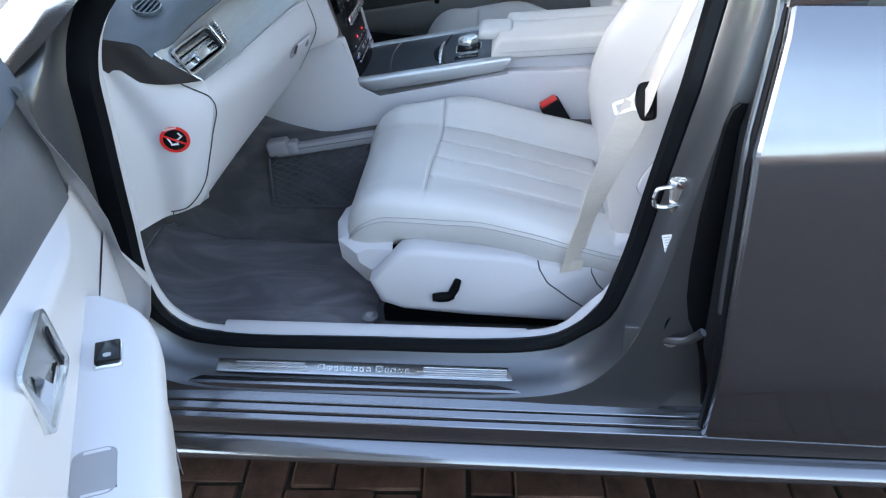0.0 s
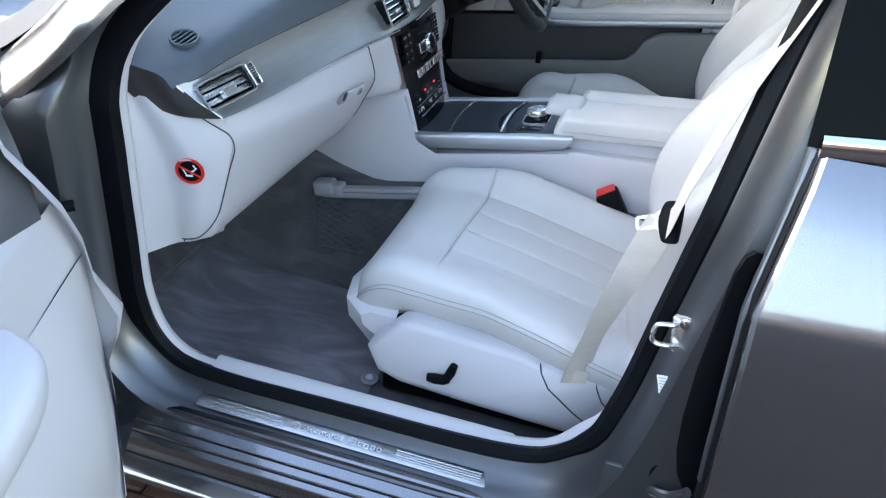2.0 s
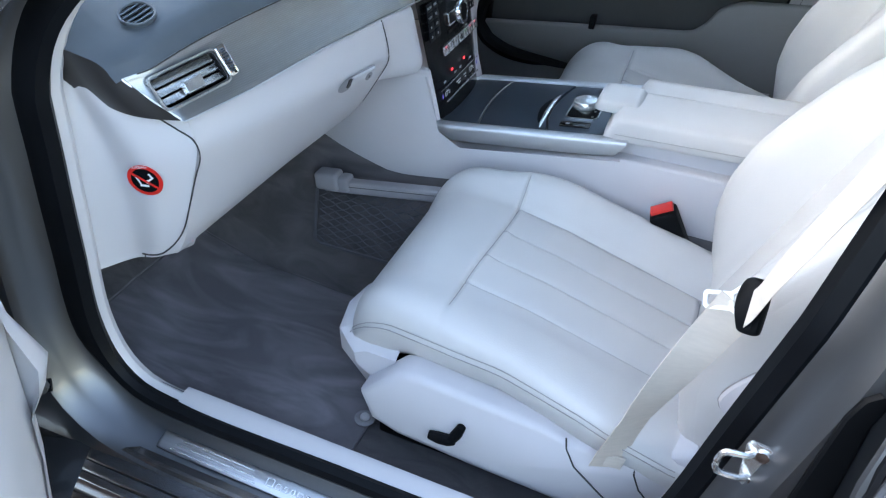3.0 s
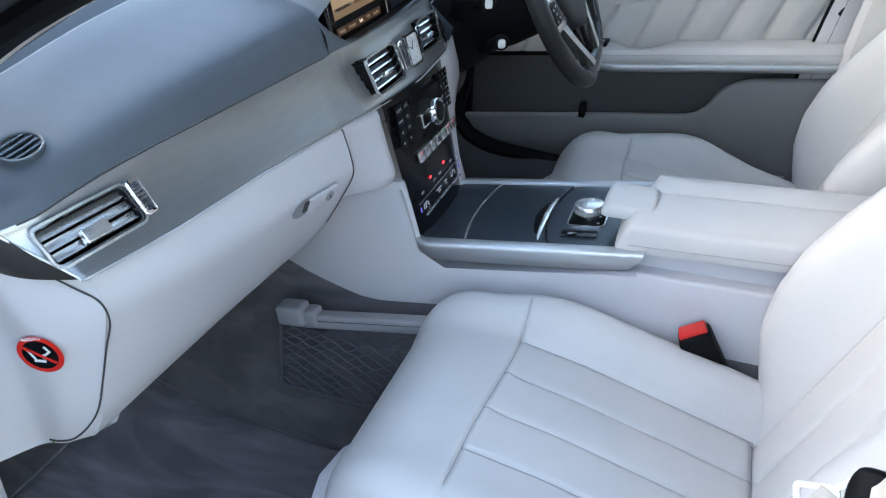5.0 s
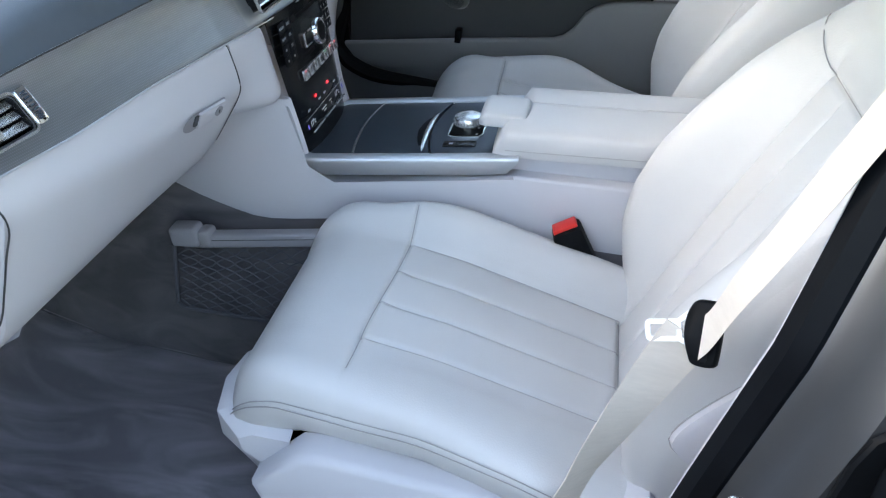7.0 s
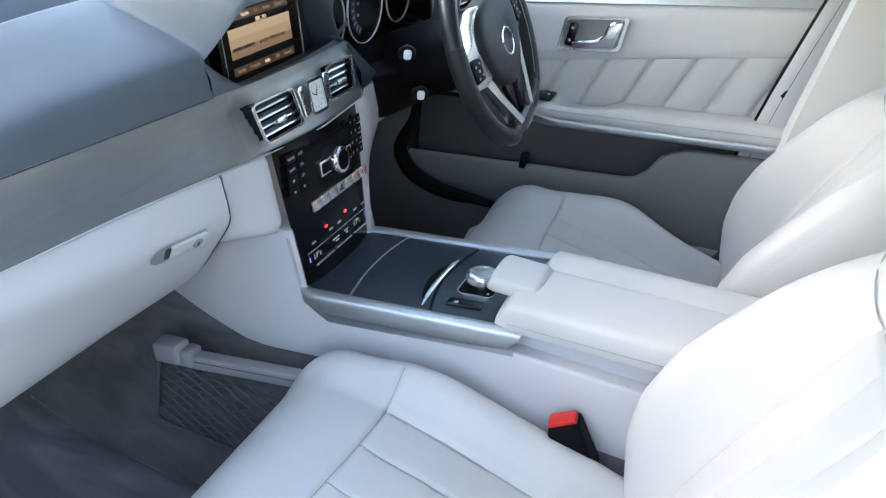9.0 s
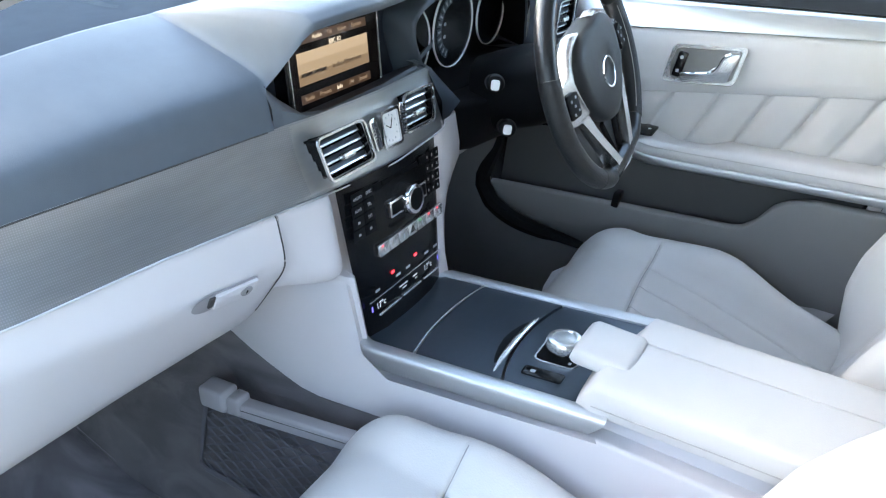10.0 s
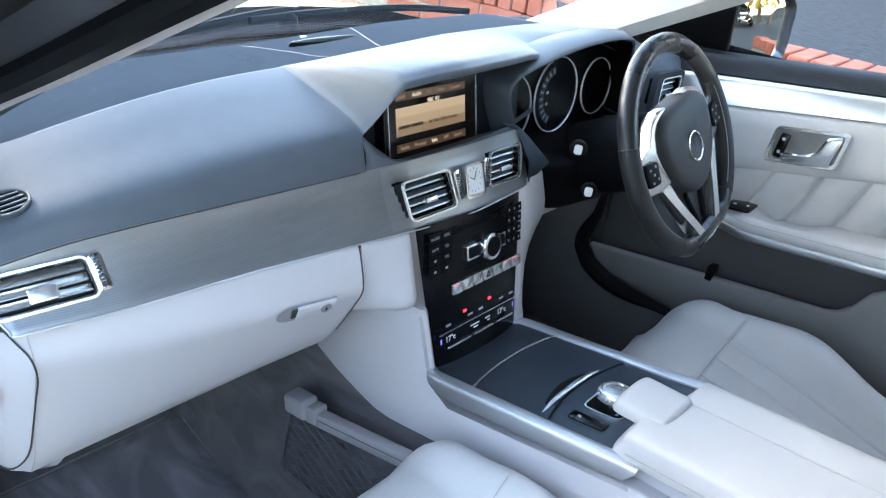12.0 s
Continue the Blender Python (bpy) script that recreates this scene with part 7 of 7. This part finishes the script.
bmesh.ops.delete(bm, geom=[f for f in bm.faces if f.calc_center_median().z > .85 and in_scoop(f.calc_center_median().x, f.calc_center_median().y)], context="FACES")
pd("armrest", bm, PLASTIC, "ivory door armrest")
PS = on((-.060, .217, .8795), (1, 0, .10), (0, 1, -.05)) @ Matrix.Diagonal((.70, .74, 1, 1))
ps = pd("window_switch_base", plate(PS, .058, .036, .003, .003, edge=.001), CHROME, "bright framed window switch")
pd("window_switch", plate(PS @ Matrix.Translation((-.003, 0, .001)), .050, .033, .007, .003, edge=.0015), GLOSSBLACK, "black window switch", ps)
pd("switch_symbol", plate(PS @ Matrix.Translation((.010, .0, .0078)), .010, .010, .0003, .003), GREYPRINT, "", ps)
scoop = rounded(.058, .036, .010, 5)
PP = on((.105, .209, .8955), (1, 0, .10), (0, 1, -.05))
# greyer than the ivory armrest to put the scoop's shade into its colour
pd("pull_recess", loft([[PP @ Vector((a * s + d, b * s, h)) for a, b in scoop] for s, h, d in ((1.0, .001, 0), (.96, .0015, 0), (.90, -.002, 0), (.84, -.022, .004), (.72, -.046, .008), (.2, -.050, .010))], close_v=True, caps=True), GREYPLASTIC, "armrest pull recess, coloured as in shade")
PHM = on((.060, .1925, .976), (-1, 0, -.19), (0, -.06, 1)) @ Matrix.Diagonal((.87, .80, 1, 1))
hb = pd("door_handle", ring(PHM, rounded(.142, .080, .010, shear=-.28), rounded(.132, .071, .007, shear=-.28), .003), SATIN, "satin silver inside handle surround")
pd("handle_bowl", plate(PHM @ Matrix.Translation((0, 0, -.004)), .133, .072, .005, .01), SATIN, "dark silver bowl", hb)
pd("handle_lever", loft([[PHM @ Vector((-a, b, c)) for a, b, c in q] for q in (((-.030, -.026, .001), (-.030, -.012, .004), (-.026, -.010, .001)), ((.016, -.026, .001), (.016, -.010, .005), (.018, -.008, .001)), ((.040, -.022, .001), (.034, .008, .005), (.030, .010, .001)), ((.055, .006, .001), (.053, .020, .004), (.048, .022, .001)))], close_v=True, caps=True), CHROME, "chrome pull lever", hb)
pd("lock_switch", plate(PHM @ Matrix.Translation((.046, -.002, .002)) @ pose(0, 0, 0, 0, 0, 15), .013, .050, .002, .003, edge=.0006), GLOSSBLACK, "gloss black lock switch", hb)
# outer door
pd("outer_skin", loft([[Vector((x, y, z)) for y, z in ((.10, 1.10), (.075, 1.05), (.035, .92), (.0, .75), (-.006, .6), (.004, .43), (.03, .385), (.18, .37))] for x in (-.60, -.58, -.2, .2, .47, .48)]), PAINT, "grey painted outer skin", angle=30)
pd("front_jamb", loft([[Vector((-.59, y, z)) for y in (.01, .035, .06)] + [Vector((-.52, .09, z)), Vector((-.46, .11, z))] for z in (.38, .6, .85, 1.06)]), PAINT, "grey painted door jamb")
pd("mirror_corner", prism([(-.47, 1.03), (-.30, 1.09), (-.20, 1.105), (-.215, 1.19), (-.30, 1.16), (-.42, 1.075)], "y", .118, .146, .01, 3), DASH, "slate corner panel")
pd("rear_jamb", loft([[Vector((.478, y, z)) for y in (.02, .10, .19)] for z in (.38, .6, .85, 1.12)]), PAINT)
dh = pdoor
for z in (.50, .80):
    part("hinge_arm", tube(curve([(-.51, .112, z), (-.535, .088, z), (-.567, .06, z), (-.60, .04, z)], 5), .010, 8), BLACK, dh)
part("hinge_bolt", turned([(0, 0), (.012, 0), (.012, .010), (.006, .012), (0, .012)], on((-.515, .100, .51), (1, .5, 0), (0, 0, 1)), 12), BOWL, dh)

# ---- drive, wall, road and distance ----
ground = tagged(new("ground"), "sandy jointed drive and ground round the car", "ground", kind="structure")
part("sheet", loft([[Vector((x, y, -.006)) for y in (-90, -4, 0, 4, 90)] for x in (-90, -4, 0, 4, 90)]), GROUT, ground)
road = tagged(new("road"), "grey asphalt road beyond the low brick wall", "road", kind="structure")
part("surface", loft([[Vector((x, y, -.002)) for y in (3.05, 5, 9, 16)] for x in (-60, -6, 0, 6, 60)]), ASPHALT, road)
wall = thing("garden_wall", (0, 2.9, 0), "low red brick garden wall with brick-on-edge coping", "garden wall")
part("wall_core", box((-.75, 2.91, .42), (4.0, .30, .84), .004), MORTAR, wall)
house = thing("house", (-22, 3, 0), "brick house front with white windows, across the drive", "house")
part("wall", box((-22.1, 2.0, 2.6), (.2, 14, 5.2), .02), HOUSEBRICK, house)
for y, z in ((-2.5, 1.4), (.2, 1.4), (3.0, 1.4), (6.0, 1.4), (-2.5, 3.9), (.2, 3.9), (3.0, 3.9), (6.0, 3.9)):
    wn = part("window", box((-21.98, y, z), (.08, 1.5, 1.2), .01), UPVC, house, "white framed window")
    for s in (-1, 1):
        part("pane", box((-21.93, y + s * .36, z), (.03, .62, 1.02), .004), DARKGLASS, wn)
part("roof", prism([(-22.3, 5.1), (-21.7, 5.1), (-25.5, 7.6), (-25.8, 7.6)], "y", -5.3, 9.3, .02), BLACK, house)
pier = thing("gate_pier", (-4.2, 6.9, 0), "weathered red brick gate pier", "pier")
part("pier_body", box((-4.2, 6.9, .55), (.7, 1.5, 1.1), .01), HOUSEBRICK, pier)
terrace = thing("house_opposite", (0, 22, 0), "pale rendered house across the road", "house")
part("wall", box((6, 22, 2.6), (26, .3, 5.2), .02), HOUSEBRICK, terrace)
for k in range(5):
    wn = part("window", box((-4 + 4.6 * k, 21.8, 1.6), (1.5, .12, 1.2), .01), UPVC, terrace, "white framed window")
    part("pane", box((-4 + 4.6 * k, 21.72, 1.6), (1.2, .05, .95), .005), DARKGLASS, wn)
part("roof", prism([(21.6, 5.1), (22.4, 5.1), (25.5, 7.8), (25.2, 7.8)], "x", -7.2, 19.2, .02), BLACK, terrace)


def leafy_tree(name, base, h, r, label):
    t = thing(name, base, label, "tree")
    b = Vector(base)
    part("trunk", tube([b, b + Vector((.05, .03, h * .3)), b + Vector((0, .1, h * .6)), b + Vector((.1, 0, h * .85))], [.22, .16, .10, .04], 9), BARK, t)
    rnd = random.Random(5)
    bm = bmesh.new()
    for k in range(int(900 * max(1, r / 2.5))):
        q, e, d = rnd.uniform(0, 6.283), rnd.uniform(-.6, 1.5), r * rnd.uniform(.35, 1) ** .6
        c = b + Vector((d * math.cos(q) * math.cos(e), d * math.sin(q) * math.cos(e), h * .68 + .8 * d * math.sin(e)))
        s = rnd.uniform(.10, .22) * max(1, r / 3)
        m = Matrix.Translation(c) @ Euler((rnd.uniform(0, 6), rnd.uniform(0, 6), rnd.uniform(0, 6))).to_matrix().to_4x4()
        bm.faces.new([bm.verts.new(m @ Vector(v)) for v in ((-s, 0, 0), (0, s * .6, .03), (s, 0, 0), (0, -s * .6, -.03))])
    part("crown", bm, LEAF, t, "yellow autumn leaves")


leafy_tree("tree", (14.2, 11.9, 0), 3.5, 2.5, "yellow autumn tree beside the road")
leafy_tree("tree", (19.5, 13.5, 0), 7.5, 4.6, "tall yellow autumn tree beside the road")
leafy_tree("tree", (20.5, 8.0, 0), 7.0, 4.2, "tall yellow autumn tree beside the road")
suv = thing("parked_car", (14.3, 8.6, 0), "black parked sports utility vehicle facing the drive", "car")
SV = Matrix.Translation((14.3, 8.6, 0)) @ Matrix.Rotation(radians(213), 4, "Z")


def sv(name, bm, mat, label="", parent=None):
    bmesh.ops.transform(bm, matrix=SV, verts=bm.verts)
    return part(name, bm, mat, parent or suv, label)


rows = []
for x, hw, z0, z1 in ((0.0, .80, .40, .90), (-.04, .88, .34, 1.0), (-.25, .94, .30, 1.08), (-.9, .97, .28, 1.14), (-1.2, .97, .28, 1.18), (-3.6, .97, .3, 1.2), (-4.5, .93, .34, 1.16), (-4.65, .85, .5, 1.0)):
    rows.append([Vector((-x * -1, s, z)) for s, z in ((-hw + .04, z0), (-hw, (z0 + z1) / 2), (-hw + .06, z1 - .06), (-hw + .2, z1), (0, z1 + .03), (hw - .2, z1), (hw - .06, z1 - .06), (hw, (z0 + z1) / 2), (hw - .04, z0))])
sv("body", loft(rows, close_v=True, caps=True), GLOSSBLACK, "gloss black body")
rows = []
for x, hw, z in ((-1.15, .80, 1.15), (-1.9, .66, 1.66), (-2.4, .66, 1.72), (-3.8, .64, 1.68), (-4.5, .74, 1.15)):
    rows.append([Vector((x, -hw, z)), Vector((x, -hw * .8, z + .03)), Vector((x, hw * .8, z + .03)), Vector((x, hw, z))])
sv("cabin", loft(rows), DARKGLASS, "dark glazed cabin")
for s in (-1, 1):
    sv("headlight", box((.0, s * .66, .86), (.10, .34, .13), .03), CHROME, "bright headlight")
    sv("grille", box((.03, s * .19, .82), (.06, .30, .24), .04), CHROME, "chrome framed grille")
    sv("fog_light", box((.02, s * .66, .52), (.06, .2, .09), .02), CHROME)
    for x in (-.85, -3.7):
        sv("wheel", turned([(.0, -.12), (.34, -.12), (.37, -.08), (.37, .08), (.34, .12), (0, .12)], Matrix.Translation((x, s * .86, .37)) @ pose(0, 0, 0, 90), 28), RUBBER, "black tyre")
sv("skid_plate", box((.0, 0, .42), (.12, 1.2, .12), .03), SATIN, "silver lower bumper")
sv("number_plate", box((.045, 0, .62), (.02, .52, .11), .004), WHITE, "blank white number plate")

# added out of view; hides the low sky from the paint's reflections
side_wall = tagged(new("wall_side"), "unseen plain brick wall added behind the camera", "wall", kind="structure")
part("panel", box((0, -17, 1.4), (60, .25, 2.8), .02), HOUSEBRICK, side_wall)

# coping bricks on the wall and pavers of the drive, piece by piece
rnd = random.Random(11)


def piece(name, me, parent, m):
    ob = new(name, me)
    ob.parent = parent
    ob.matrix_basis = Matrix.Translation(-origin(parent)) @ m
    return ob


def brick_mesh(name, s, mat, bevel):
    bm = box((0, 0, 0), s, bevel, 1)
    me = bpy.data.meshes.new(name)
    bm.to_mesh(me)
    bm.free()
    me.materials.append(mat)
    return me


coping = brick_mesh("coping_brick", (.065, .215, .1025), BRICK, .004)
course = brick_mesh("wall_brick", (.215, .1025, .065), BRICK, .004)
for k in range(53):
    piece("brick", coping, wall, pose(-2.692 + .0755 * k, 2.852 + rnd.uniform(-.003, .003), .899 + rnd.uniform(-.003, .003), rnd.uniform(-1, 1), rnd.uniform(-1, 1), rnd.uniform(-1.2, 1.2)))
for r in range(4):
    for k in range(15):
        piece("brick", course, wall, pose(-2.25 + .225 * k + .1125 * (r % 2), 2.805 + rnd.uniform(-.002, .002), .812 - .075 * r, 0, 0, rnd.uniform(-.6, .6)))
paver = brick_mesh("paver", (.195, .095, .05), PAVER, .005)
for i in range(-14, 15):
    for j in range(-9, 12):
        c = (i - j) % 4
        x, y = .1 * i, .1 * j
        if c == 0:
            m = (x + .10, y + .05, 0)
        elif c == 3:
            m = (x + .05, y + .10, 90)
        else:
            continue
        if -1.15 < m[0] < 1.1 and -.75 < m[1] < .75:
            piece("paver", paver, ground, pose(m[0], m[1], -.0255 + rnd.uniform(-.002, .002), rnd.uniform(-.7, .7), rnd.uniform(-.7, .7), m[2] + 3 + rnd.uniform(-.6, .6)))
# the rest of the drive's paving, joined
field = bmesh.new()
for i in range(-52, 50):
    for j in range(-44, 28):
        c = (i - j) % 4
        if c == 0:
            x, y, a, b = .1 * i + .10, .1 * j + .05, .0975, .0475
        elif c == 3:
            x, y, a, b = .1 * i + .05, .1 * j + .10, .0475, .0975
        else:
            continue
        if -1.15 < x < 1.1 and -.75 < y < .75:
            continue
        z = -.001 + rnd.uniform(-.0025, .001)
        top = [field.verts.new((x + sx * (a - .004), y + sy * (b - .004), z)) for sx, sy in ((-1, -1), (1, -1), (1, 1), (-1, 1))]
        low = [field.verts.new((x + sx * a, y + sy * b, -.012)) for sx, sy in ((-1, -1), (1, -1), (1, 1), (-1, 1))]
        field.faces.new(top)
        for k in range(4):
            field.faces.new((low[k], low[(k + 1) % 4], top[(k + 1) % 4], top[k]))
part("paving", field, PAVER, ground, "brown block paving of the drive", kind="stuff")
